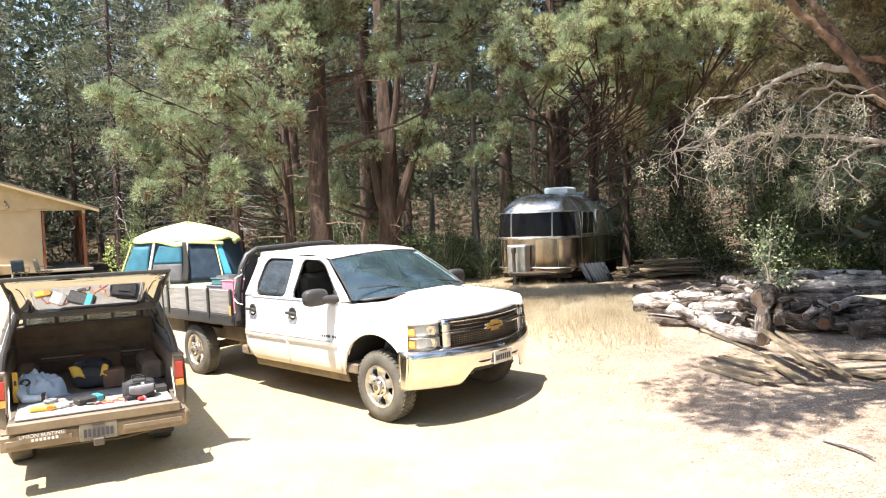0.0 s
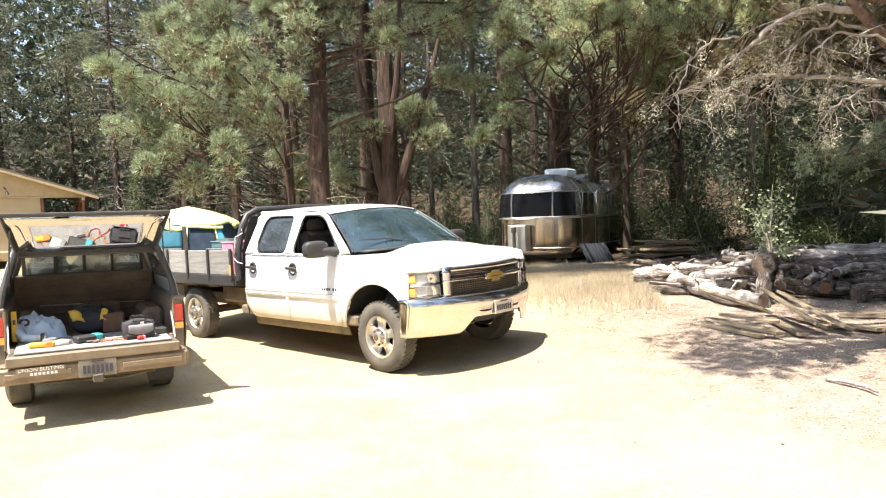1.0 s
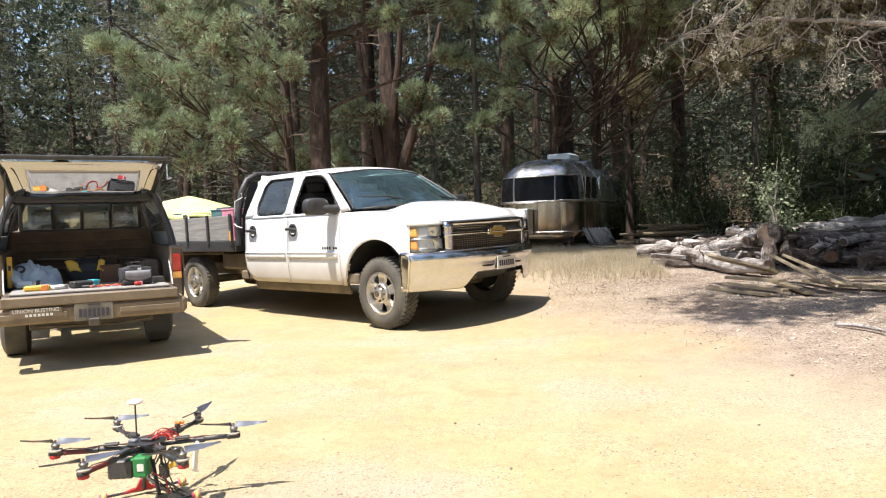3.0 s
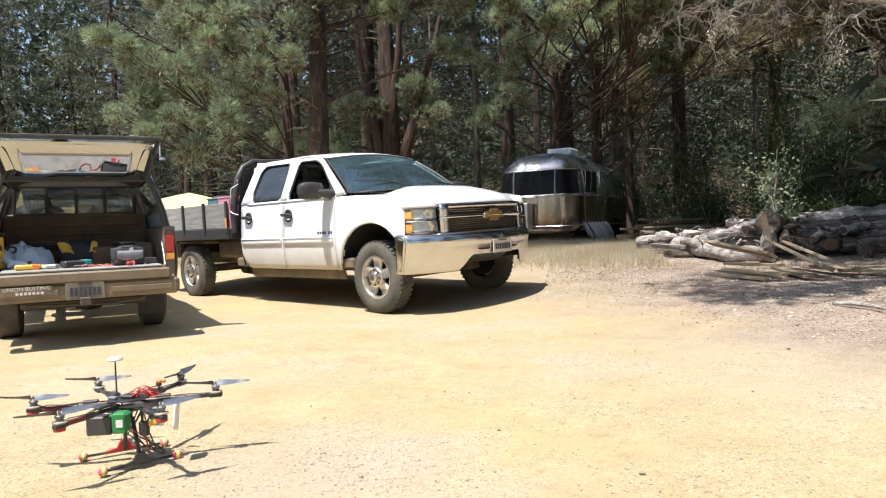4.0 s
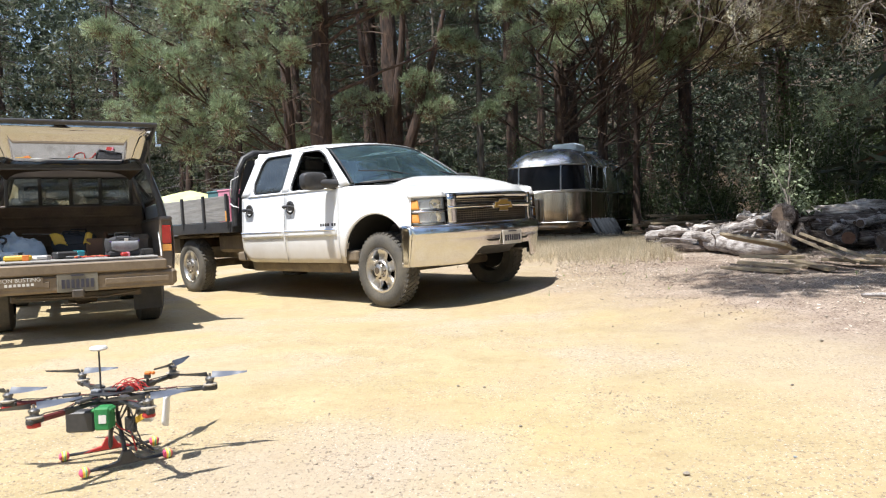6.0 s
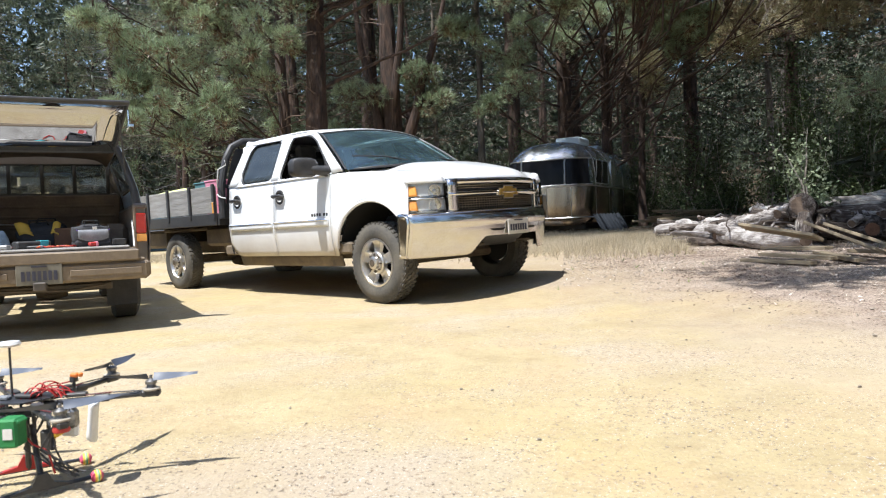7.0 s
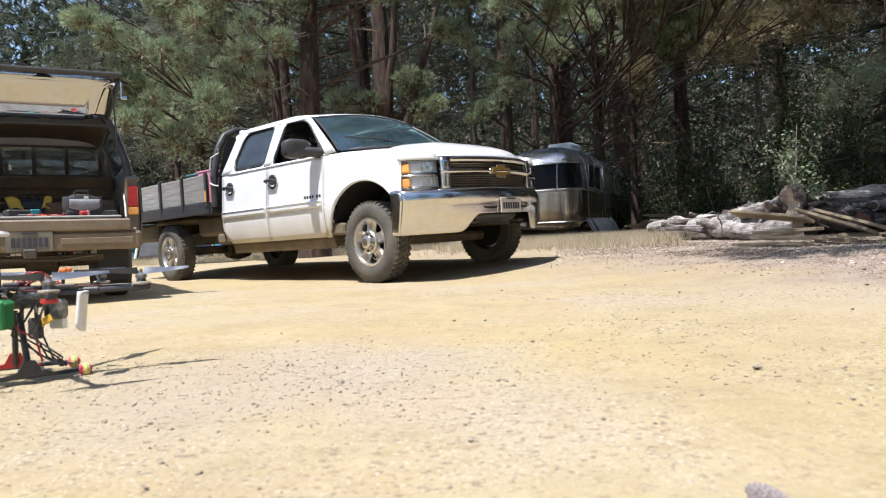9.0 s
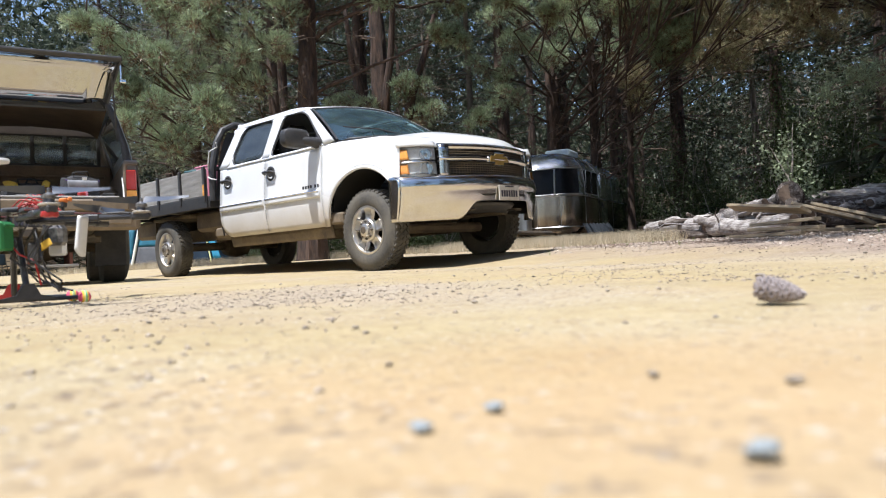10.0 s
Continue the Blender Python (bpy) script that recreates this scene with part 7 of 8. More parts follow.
def camp_chair(m, colour, label):
    c = thing("camp_chair", m, label, "chair", "chairs by the house")
    for x in (-0.25, 0.25):
        part("side_frame", Mesh().tube([(x, -0.25, 0), (x, 0.25, 0.42)], 0.015, 6).tube([(x, 0.25, 0), (x, -0.25, 0.42), (x, -0.25, 0.6), (x, 0.2, 0.6)], 0.015, 6).tube([(x, 0.22, 0.4), (x, 0.36, 0.95)], 0.015, 6), M_dark_metal, c)
    part("seat", Mesh().grid(lambda u, v: (-0.25 + 0.5 * u, -0.24 + 0.48 * v, 0.42 - 0.06 * math.sin(math.pi * u)), 6, 4), colour, c, thick=0.01)
    part("backrest", Mesh().grid(lambda u, v: (-0.25 + 0.5 * u, 0.23 + 0.13 * v + 0.04 * math.sin(math.pi * u), 0.45 + 0.5 * v), 6, 4), colour, c, thick=0.01)
    return c


camp_chair(on(-21.9, 27.6, 0, 150), M_interior, "dark folding camp chair on the yard")
camp_chair(on(-22.7, 27.2, 0, 200), M_tent_mesh, "dark blue folding camp chair on the yard")


def table(m):
    t = thing("work_table", m, "pale wooden trestle table beside the house", "table")
    part("tabletop", Mesh().box((0, 0, 0.74), (2.2, 0.75, 0.04), 0.008), M_new_board, t)
    for x in (-0.85, 0.85):
        for y in (-0.3, 0.3):
            part("leg", Mesh().tube([(x + 0.06, y * 1.15, 0), (x, y * 0.8, 0.72)], 0.03, 6), M_grey_wood, t)
    return t


M_new_board = surf("pale_timber", (0.50, 0.36, 0.20), (0.42, 0.30, 0.16), 4, 0.7, bump=0.2, vary=0.15)
table(on(-23.9, 27.2, 0, 9))


# ---- log pile, boards, ground things ----
def log_material(name, dark, grey, pale, low, high, vary):
    """Barkless, checked wood: dark clefts, grey weathering and bleached patches."""
    m = bpy.data.materials.new(name)
    m.use_nodes = True
    N, L = m.node_tree.nodes, m.node_tree.links
    b, tc = N["Principled BSDF"], N.new("ShaderNodeTexCoord")

    def tex(scale, detail, stretch=(1, 1, 1)):
        mp, t = N.new("ShaderNodeMapping"), N.new("ShaderNodeTexNoise")
        mp.inputs["Scale"].default_value = stretch
        t.inputs["Scale"].default_value, t.inputs["Detail"].default_value, t.inputs["Roughness"].default_value = scale, detail, 0.65
        L.new(tc.outputs["Object"], mp.inputs[0])
        L.new(mp.outputs[0], t.inputs[0])
        return t.outputs[0]
    patch, crack = tex(8, 6, (0.45, 1, 1)), tex(46, 4, (0.10, 1, 1))
    mix = N.new("ShaderNodeMath")
    mix.operation, mix.inputs[1].default_value = "MULTIPLY_ADD", 0.55
    L.new(crack, mix.inputs[0])
    L.new(patch, mix.inputs[2])
    ramp = N.new("ShaderNodeValToRGB")
    e = ramp.color_ramp.elements
    e[0].position, e[0].color = low, (*dark, 1)
    e[1].position, e[1].color = high, (*pale, 1)
    k = e.new((low + high) / 2)
    k.color = (*grey, 1)
    L.new(mix.outputs[0], ramp.inputs[0])
    info, hsv, mr = N.new("ShaderNodeObjectInfo"), N.new("ShaderNodeHueSaturation"), N.new("ShaderNodeMapRange")
    mr.inputs[3].default_value, mr.inputs[4].default_value = 1 - vary, 1 + vary
    L.new(info.outputs["Random"], mr.inputs[0])
    L.new(mr.outputs[0], hsv.inputs["Value"])
    L.new(ramp.outputs[0], hsv.inputs["Color"])
    L.new(hsv.outputs[0], b.inputs["Base Color"])
    b.inputs["Roughness"].default_value, b.inputs["Specular IOR Level"].default_value = 0.9, 0.25
    bp = N.new("ShaderNodeBump")
    bp.inputs["Strength"].default_value, bp.inputs["Distance"].default_value = 1.0, 0.05
    L.new(mix.outputs[0], bp.inputs["Height"])
    L.new(bp.outputs[0], b.inputs["Normal"])
    return m


M_log = log_material("weathered_log", (0.030, 0.022, 0.017), (0.125, 0.10, 0.085), (0.40, 0.36, 0.325), 0.60, 0.98, 0.45)
M_log_pale = log_material("bleached_log", (0.07, 0.052, 0.042), (0.33, 0.295, 0.27), (0.62, 0.58, 0.55), 0.55, 0.92, 0.2)
M_cut_red = surf("red_cut_wood", (0.20, 0.10, 0.055), (0.10, 0.052, 0.032), 14, 0.9, bump=0.6)
M_cut = surf("cut_wood", (0.19, 0.135, 0.095), (0.09, 0.062, 0.045), 14, 0.9, bump=0.6)
M_old_board = surf("old_board", (0.33, 0.265, 0.175), (0.20, 0.16, 0.105), 3, 0.9, bump=0.4, vary=0.25, stretch=(1, 8, 8))
M_grass = leaf_material("dry_grass", (0.47, 0.39, 0.26), (0.66, 0.58, 0.43), 0.9, 0.3, 0.0, (0.5, 1.2))
M_grass_green = leaf_material("green_grass", (0.12, 0.20, 0.05), (0.2, 0.27, 0.08), 0.8, 0.25)
M_cone = surf("grey_cone", (0.15, 0.11, 0.095), (0.48, 0.44, 0.44), 45, 0.9, fine=160)
M_stone_blue = surf("blue_grey_stone", (0.34, 0.38, 0.40), (0.25, 0.28, 0.295), 30, 0.8, bump=0.3)
M_stone = surf("yard_stone", (0.37, 0.32, 0.26), (0.25, 0.21, 0.165), 14, 0.9, bump=0.4, vary=0.35)


def log(a, b, r, seed, label="grey weathered log in the pile", bark=None, knots=3, bend=0.022, cut=None):
    rng = np.random.default_rng(seed)
    a, b = Vector(a), Vector(b)
    half = (b - a).length / 2
    ob = thing("log", Matrix.Translation((a + b) / 2) @ (b - a).to_track_quat("X", "Z").to_matrix().to_4x4(), label, "log", "logs in the pile")
    pts = crook(rng, (-half, 0, 0), (half, 0, 0), 10, half * 2 * bend)
    rad = [r * (1.0 - 0.22 * i / 9) * rng.uniform(0.90, 1.10) for i in range(10)]
    m = Mesh().tube([np.array([np.interp(t, range(10), pts[:, c]) for c in range(3)]) for t in np.linspace(0, 9, 30)], [float(np.interp(t, range(10), rad)) for t in np.linspace(0, 9, 30)], 14)
    for k in range(knots):
        i = rng.integers(2, 8)
        d = Vector(rand_dirs(rng, 1, 0.8)[0])
        m.tube([Vector(pts[i]), Vector(pts[i]) + d * r * rng.uniform(1.3, 2.4)], [r * 0.3, r * 0.14], 7)
    m.rough(r * 0.26, 0.55 / r, seed * 0.37).rough(r * 0.07, 2.2 / r, seed * 0.61)
    part("stem", m, bark or M_log, ob)
    for p, q in ((pts[0], pts[1]), (pts[-1], pts[-2])):
        d = (Vector(p) - Vector(q)).normalized()
        rr = rad[0] if p is pts[0] else rad[-1]
        part("cut_end", Mesh().tube([Vector(p) + d * 0.001, Vector(p) + d * 0.008], [rr * 0.93, rr * 0.90], 12), cut or M_cut, ob)
    return ob


def log_pile():
    rng = np.random.default_rng(21)
    g = lambda x, y: float(height(x, y))
    pale, dark = "bleached grey log lying at the pile's front", "dark weathered log in the shaded part of the pile"
    # start and end (x, y, height over the ground), radius, bend
    key = [((1.93, 14.75, 0.17), (3.18, 11.0, 0.17), 0.14, 0.018, pale), ((2.55, 13.9, 0.16), (3.2, 12.1, 0.30), 0.10, 0.04, pale), ((2.2, 14.6, 0.30), (3.35, 12.9, 0.34), 0.085, 0.04, pale),
           ((2.4, 13.0, 0.30), (3.3, 12.35, 0.34), 0.08, 0.03, pale), ((2.7, 14.6, 0.33), (3.4, 12.6, 0.38), 0.07, 0.04, pale), ((2.5, 15.2, 0.16), (4.0, 14.4, 0.34), 0.12, 0.03, pale),
           ((3.50, 11.95, 0.57), (4.35, 14.6, 0.46), 0.185, 0.01, "thick log with its sawn end towards the yard"),
           ((3.36, 11.45, -0.02), (3.50, 11.80, 0.44), 0.12, 0.01, "grey upright stump at the pile's front"), ((3.72, 11.8, 0.26), (4.2, 13.6, 0.30), 0.085, 0.02, dark),
           ((3.85, 12.35, 0.20), (4.75, 11.95, 0.14), 0.13, 0.02, dark), ((4.36, 11.85, 0.20), (5.1, 13.6, 0.30), 0.115, 0.012, "log with a reddish sawn end"), ((4.7, 11.6, 0.14), (6.3, 12.0, 0.16), 0.13, 0.02, dark),
           ((4.2, 13.0, 0.34), (6.4, 12.8, 0.38), 0.15, 0.02, dark), ((4.3, 13.7, 0.48), (6.8, 13.3, 0.52), 0.12, 0.025, pale), ((4.6, 14.6, 0.46), (7.4, 14.3, 0.52), 0.14, 0.025, dark),
           ((4.9, 15.6, 0.36), (7.6, 15.2, 0.52), 0.14, 0.02, dark), ((5.0, 12.4, 0.2), (7.6, 12.7, 0.2), 0.14, 0.02, dark), ((3.9, 14.9, 0.42), (6.0, 15.4, 0.5), 0.13, 0.02, pale),
           ((5.0, 13.8, 0.62), (6.7, 13.5, 0.68), 0.085, 0.06, pale), ((5.0, 11.9, 0.30), (6.9, 12.4, 0.40), 0.11, 0.03, dark)]
    for i, (a, b, r, bend, label) in enumerate(key):
        log((a[0], a[1], a[2] + g(a[0], a[1])), (b[0], b[1], b[2] + g(b[0], b[1])), r, 100 + i, label, M_log_pale if label == pale else None, knots=3 if r < 0.15 else 2, bend=bend, cut=M_cut_red if "reddish" in label else None)
    for i in range(150):
        x, y = rng.uniform(2.5, 7.6), rng.uniform(12.3, 16.6)
        y += max(0, (3.3 - x)) * 0.9
        ang, ln, r = rng.normal(-0.2, 0.75), rng.uniform(0.7, 2.1), rng.uniform(0.025, 0.075)
        top = 0.22 if x < 3.3 else 0.40
        z = g(x, y) + r + (0.0 if i < 30 else rng.uniform(0.08, top))
        d = Vector((math.cos(ang), math.sin(ang), rng.uniform(-0.10, 0.10))) * ln / 2
        c = Vector((x, y, z))
        log(c - d, c + d, r, 200 + i, bark=M_log_pale if i % 3 == 0 else None, bend=0.035)
    for i in range(120):
        x, y = rng.uniform(2.3, 7.0), rng.uniform(12.0, 15.6)
        y += max(0, (3.0 - x)) * 0.9
        ang, ln = rng.uniform(0, 6.28), rng.uniform(0.25, 0.9)
        st = Vector((x, y, g(x, y) + 0.05 + rng.uniform(0, 0.40 if x > 3.3 else 0.26)))
        e = st + Vector((math.cos(ang) * ln, math.sin(ang) * ln, rng.uniform(-0.06, 0.14)))
        ob = thing("stick", Matrix.Translation(st), "thin grey stick lying on the pile", "stick", "sticks on the pile")
        part("stem", Mesh().tube(crook(rng, (0, 0, 0), e - st, 6, 0.06), [0.015, 0.013, 0.011, 0.009, 0.006, 0.003], 6), M_silver_twig if i % 2 else M_deadgrey, ob)


log_pile()


def plank(c, turn, ln, w=0.15, th=0.04, tilt=0.0, label="weathered loose plank on the ground", mat=None, group="loose planks", roll=0.0):
    return solo("plank", Mesh().box((0, 0, 0), (ln, w, th), 0.004), mat or M_old_board, Matrix.Translation(c) @ Matrix.Rotation(radians(turn), 4, "Z") @ Matrix.Rotation(radians(tilt), 4, "Y") @ Matrix.Rotation(radians(roll), 4, "X"), label, "plank", group)


def planks():
    rng = np.random.default_rng(33)
    g = lambda x, y: float(height(x, y))
    # x, y, height over the ground, turn, length, width, tilt, roll
    for x, y, z, turn, ln, w, tilt, roll in ((2.50, 9.45, 0.03, -62, 1.25, 0.11, 0, 0), (2.66, 9.32, 0.09, -59, 1.15, 0.12, 1, 0), (2.72, 9.55, 0.16, -61, 1.1, 0.14, -1, 0),
                                             (2.64, 9.9, 0.33, -65.6, 1.5, 0.20, 6, -26), (3.30, 9.85, 0.24, -80, 1.8, 0.20, 11, -24), (3.52, 9.75, 0.22, -74, 1.7, 0.17, 12, -20),
                                             (3.15, 9.55, 0.05, -86, 1.3, 0.14, 2, 0), (3.75, 9.6, 0.06, -55, 1.3, 0.13, 1, 0), (4.1, 9.3, 0.05, -30, 1.2, 0.13, 0, 0), (4.5, 10.2, 0.05, -20, 1.2, 0.12, 0, 0)):
        plank((x, y, g(x, y) + z), turn, ln * 0.82, w * 0.8, 0.036, tilt, roll=roll)
    # a pale curved stick on the open ground
    solo("stick", Mesh().tube([(0, 0, 0.02), (0.10, -0.14, 0.035), (0.20, -0.30, 0.03), (0.24, -0.46, 0.02)], [0.014, 0.019, 0.017, 0.009], 8), M_log_pale, pose(2.78, 7.05, ground_z(2.78, 7.05)), "pale bleached stick on the litter", "stick", "sticks on the pile")
    # a stack of old lumber behind the logs
    for lay in range(5):
        for j in range(5):
            x, y = 3.6 + rng.uniform(-0.6, 0.6) + 0.08 * lay, 20.7 + j * 0.24 + rng.uniform(-0.04, 0.04)
            plank((x, y, g(3.5, 21.2) + 0.10 + lay * 0.085), 10 + rng.normal() * 6, rng.uniform(1.3, 3.2), rng.uniform(0.1, 0.2), 0.05, rng.uniform(-2.5, 2.5), "grey plank in the lumber stack", group="planks in the lumber stack")
    for x in (2.7, 4.3):
        plank((x, 21.2, g(x, 21.2) + 0.04), 100, 1.5, 0.1, 0.08, 0, "bearer under the lumber stack", group="planks in the lumber stack")
    for i in range(12):
        x, y = rng.uniform(5.0, 7.8), rng.uniform(20.0, 21.4)
        plank((x, y, g(x, y) + 0.05 + 0.05 * (i % 4)), rng.normal(5, 14), rng.uniform(1.0, 2.2), 0.18, 0.045, rng.uniform(-4, 4), "loose grey plank by the lumber stack", group="planks in the lumber stack")


planks()


def grass():
    rng = np.random.default_rng(41)
    for nm, mat, n, ln, label in (("dry_grass", M_grass, 18000, 0.20, "dry straw-coloured grass along the yard's edge"), ("green_grass", M_grass_green, 50, 0.08, "sparse green weed blades")):
        if nm == "dry_grass":
            x = rng.uniform(-1.9, 2.0, n)
            y = 15.4 - 0.55 * x + rng.normal(size=n) * 1.45
            far = n // 4
            x[:far], y[:far] = rng.uniform(-12, 2, far), rng.uniform(15.5, 19, far)
            some = slice(far, far + 1400)
            x[some], y[some] = rng.normal(5.4, 0.5, 1400), rng.normal(20.2, 0.5, 1400)
            x, y = x - 0.2 * (y < 11), np.maximum(y, 11 + 0.6 * rng.random(n))
        else:
            x, y = rng.uniform(0, 5, n), rng.uniform(8, 18, n)
        at = np.stack([x, y, height(x, y)], 1)
        co, tri = blades(rng, at, np.tile([0, 0, 1.0], (n, 1)), 5, ln, 0.005, 0.4)
        ob = new(nm, rows_mesh(nm, co, tri, mat))
        tagged(ob, label, "grass", kind="stuff")


grass()


def litter():
    """Needles, bark crumbs and twigs strewn over the ground below the pines."""
    rng = np.random.default_rng(61)
    n = 100000
    x = rng.uniform(0.2, 6.5, n)
    y = rng.uniform(4.5, 13.5, n)
    keep = rng.random(n) < np.clip((1.25 * x + y - 8.4) / 3.0, 0.0, 1.0) * 0.8
    x, y = x[keep], y[keep]
    z = np.array([ground_z(a, b) for a, b in zip(x, y)]) + 0.004
    at = np.stack([x, y, z], 1)
    way = rng.normal(size=(len(x), 3)) * np.array([1, 1, 0.06])
    way /= np.linalg.norm(way, axis=1, keepdims=True)
    co, tri = blades(rng, at, way, 1, 0.026, 0.009, 0.25)
    co[:, 2] = np.maximum(co[:, 2], np.repeat(z, 3) - 0.002)
    ob = new("needle_litter", rows_mesh("needle_litter", co, tri, M_litter))
    tagged(ob, "brown needles and bark crumbs strewn on the ground", "litter", kind="stuff")
    pick = rng.random(len(x)) < 0.028
    at, low = at[pick] + np.array([0, 0, 0.004]), z[pick]
    way = rng.normal(size=(len(at), 3)) * np.array([1, 1, 0.1])
    way /= np.linalg.norm(way, axis=1, keepdims=True)
    co, tri = blades(rng, at, way, 2, 0.030, 0.014, 0.5)
    co[:, 2] = np.maximum(co[:, 2], np.repeat(low, 6))
    ob = new("wood_chips", rows_mesh("wood_chips", co, tri, M_chip))
    tagged(ob, "pale wood and bark chips strewn on the litter", "wood chips", kind="stuff")


def stone_mesh(seed, squash=0.6, name="stone"):
    rng = np.random.default_rng(seed)
    bm = bmesh.new()
    bmesh.ops.create_icosphere(bm, subdivisions=2, radius=1.0)
    o = Vector(rng.uniform(0, 50, 3))
    for v in bm.verts:
        v.co *= 1 + 0.55 * noise.noise(v.co * 0.9 + o) + 0.25 * noise.noise(v.co * 2.3 + o)
        v.co.z *= squash
    me = bpy.data.meshes.new(name)
    bm.to_mesh(me)
    bm.free()
    me.polygons.foreach_set("use_smooth", [True] * len(me.polygons))
    me.materials.append(M_stone)
    return me


def gravel():
    rng = np.random.default_rng(52)
    ico = [stone_mesh(900 + k) for k in range(3)]
    src = []
    for me in ico:
        co = np.empty(len(me.vertices) * 3, np.float32)
        me.vertices.foreach_get("co", co)
        f = np.array([tuple(p.vertices) for p in me.polygons])
        src.append((co.reshape(-1, 3), f))
    # coarse eight-sided chips: cheaper than the stones
    oc = np.array([(1, 0, 0), (0, 1, 0), (-1, 0, 0), (0, -1, 0), (0, 0, 0.8), (0, 0, -0.8)], float)
    of = np.array([(0, 1, 4), (1, 2, 4), (2, 3, 4), (3, 0, 4), (1, 0, 5), (2, 1, 5), (3, 2, 5), (0, 3, 5)])
    n = 44000
    x = rng.normal(0.2, 2.4, n)
    y = 1.55 + np.abs(rng.normal(0, 3.2, n))
    patch = np.array([noise.noise((a * 0.8, b * 0.8, 9.1)) for a, b in zip(x, y)])
    keep = rng.random(n) < np.clip(0.02 + 2.4 * patch, 0.03, 1)
    # a denser bed of grit beside the drone, and a thinner one farther out
    bed = 4200
    x = np.concatenate([x[keep], rng.normal(-0.45, 0.42, bed), rng.normal(1.7, 0.7, bed // 3)])
    y = np.concatenate([y[keep], rng.normal(3.0, 0.33, bed), rng.normal(5.2, 0.5, bed // 3)])
    n = len(x)
    s = 0.0011 + 0.0050 * rng.random(n) ** 6
    s = s * (1 + 0.05 * y)
    c = oc[None] * (1 + 0.35 * rng.normal(size=(n, 6, 1)))
    a = rng.uniform(0, 6.28, n)
    ca, sa = np.cos(a)[:, None], np.sin(a)[:, None]
    px = (c[:, :, 0] * ca - c[:, :, 1] * sa * 0.7) * s[:, None] + x[:, None]
    py = (c[:, :, 0] * sa + c[:, :, 1] * ca * 0.7) * s[:, None] + y[:, None]
    z0 = np.array([ground_z(u, v) for u, v in zip(x, y)])
    pz = c[:, :, 2] * s[:, None] * 0.6 + z0[:, None] + s[:, None] * 0.15
    co = np.stack([px, py, pz], 2).reshape(-1, 3)
    tri = (np.arange(n)[:, None, None] * 6 + of[None]).reshape(-1, 3)
    ob = new("gravel", rows_mesh("gravel", co, tri, M_gravel))
    tagged(ob, "scattered small gravel on the sandy ground", "gravel", kind="stuff")
    # single stones
    spots = [(-0.14, 4.35, 0.016), (0.0, 4.33, 0.017), (-0.72, 4.95, 0.016), (0.817, 3.12, 0.024), (2.01, 5.6, 0.03), (0.19, 2.47, 0.013), (0.24, 3.62, 0.015), (-0.22, 3.02, 0.013), (0.312, 1.58, 0.011),
             (0.288, 1.535, 0.010), (0.402, 1.49, 0.013), (0.39, 1.66, 0.008), (0.45, 1.62, 0.009), (0.9, 2.75, 0.012), (1.2, 3.3, 0.014), (-0.5, 2.6, 0.013), (-0.8, 4.0, 0.014), (1.5, 4.4, 0.018), (2.3, 6.4, 0.03), (1.0, 5.6, 0.018), (0.75, 6.4, 0.02), (-0.1, 6.2, 0.018),
             (1.6, 6.7, 0.024), (-0.05, 1.9, 0.008), (0.12, 2.0, 0.009), (0.5, 2.05, 0.007), (0.22, 1.75, 0.007), (0.75, 1.95, 0.009), (-0.25, 2.2, 0.009), (0.42, 2.6, 0.010)]
    for i, (u, v, r) in enumerate(spots):
        o = solo("stone", ico[i % 3], None, pose(u, v, ground_z(u, v) + r * 0.3, 0, 0, 77 * i), "small brown stone on the sandy ground", "stone", "stones in the yard")
        o.scale = (r * 0.5, r * 0.42, r * 0.32)
        if i in (8, 9, 10, 14):
            o.material_slots[0].link = "OBJECT"
            o.material_slots[0].material = M_stone_blue
            o["label"] = "small blue-grey stone on the sandy ground"


M_chip = leaf_material("wood_chips", (0.42, 0.34, 0.28), (0.66, 0.60, 0.53), 0.95, 0.0)
M_litter = leaf_material("litter", (0.20, 0.145, 0.11), (0.47, 0.405, 0.335), 0.95, 0.0)
litter()
M_gravel = leaf_material("gravel", (0.29, 0.235, 0.175), (0.42, 0.355, 0.285), 0.95, 0.0, 0.0, (0.65, 1.25))
gravel()


def cone():
    """A weathered pine cone lying on its side."""
    c = thing("pine_cone", pose(0.592, 2.15, ground_z(0.592, 2.15) + 0.017, 0, 12, -12) @ Matrix.Scale(0.58, 4), "grey weathered pine cone lying on the sand", "pine cone")
    part("core", Mesh().lathe([(0.004, -0.045), (0.020, -0.035), (0.024, -0.01), (0.017, 0.02), (0.004, 0.045)], 12, "x"), M_cone, c)
    scale = [Mesh().box((0, 0, 0), (0.005, 0.011 + 0.002 * q, 0.014 + 0.003 * q), 0.002).data("scale", M_cone) for q in range(3)]
    for k in range(90):
        x = -0.042 + 0.085 * k / 90
        r = lerp([(-0.045, 0.012), (-0.03, 0.026), (-0.01, 0.028), (0.02, 0.02), (0.045, 0.006)], x)
        o = part("scale", scale[k * 7 % 3], None, c)
        o.matrix_local = Matrix.Translation((x, 0, 0)) @ Matrix.Rotation(k * 2.39996, 4, "X") @ Matrix.Translation((0, 0, r * 0.8)) @ Matrix.Rotation(radians(-35 - 14 * (k % 3)), 4, "Y")


cone()


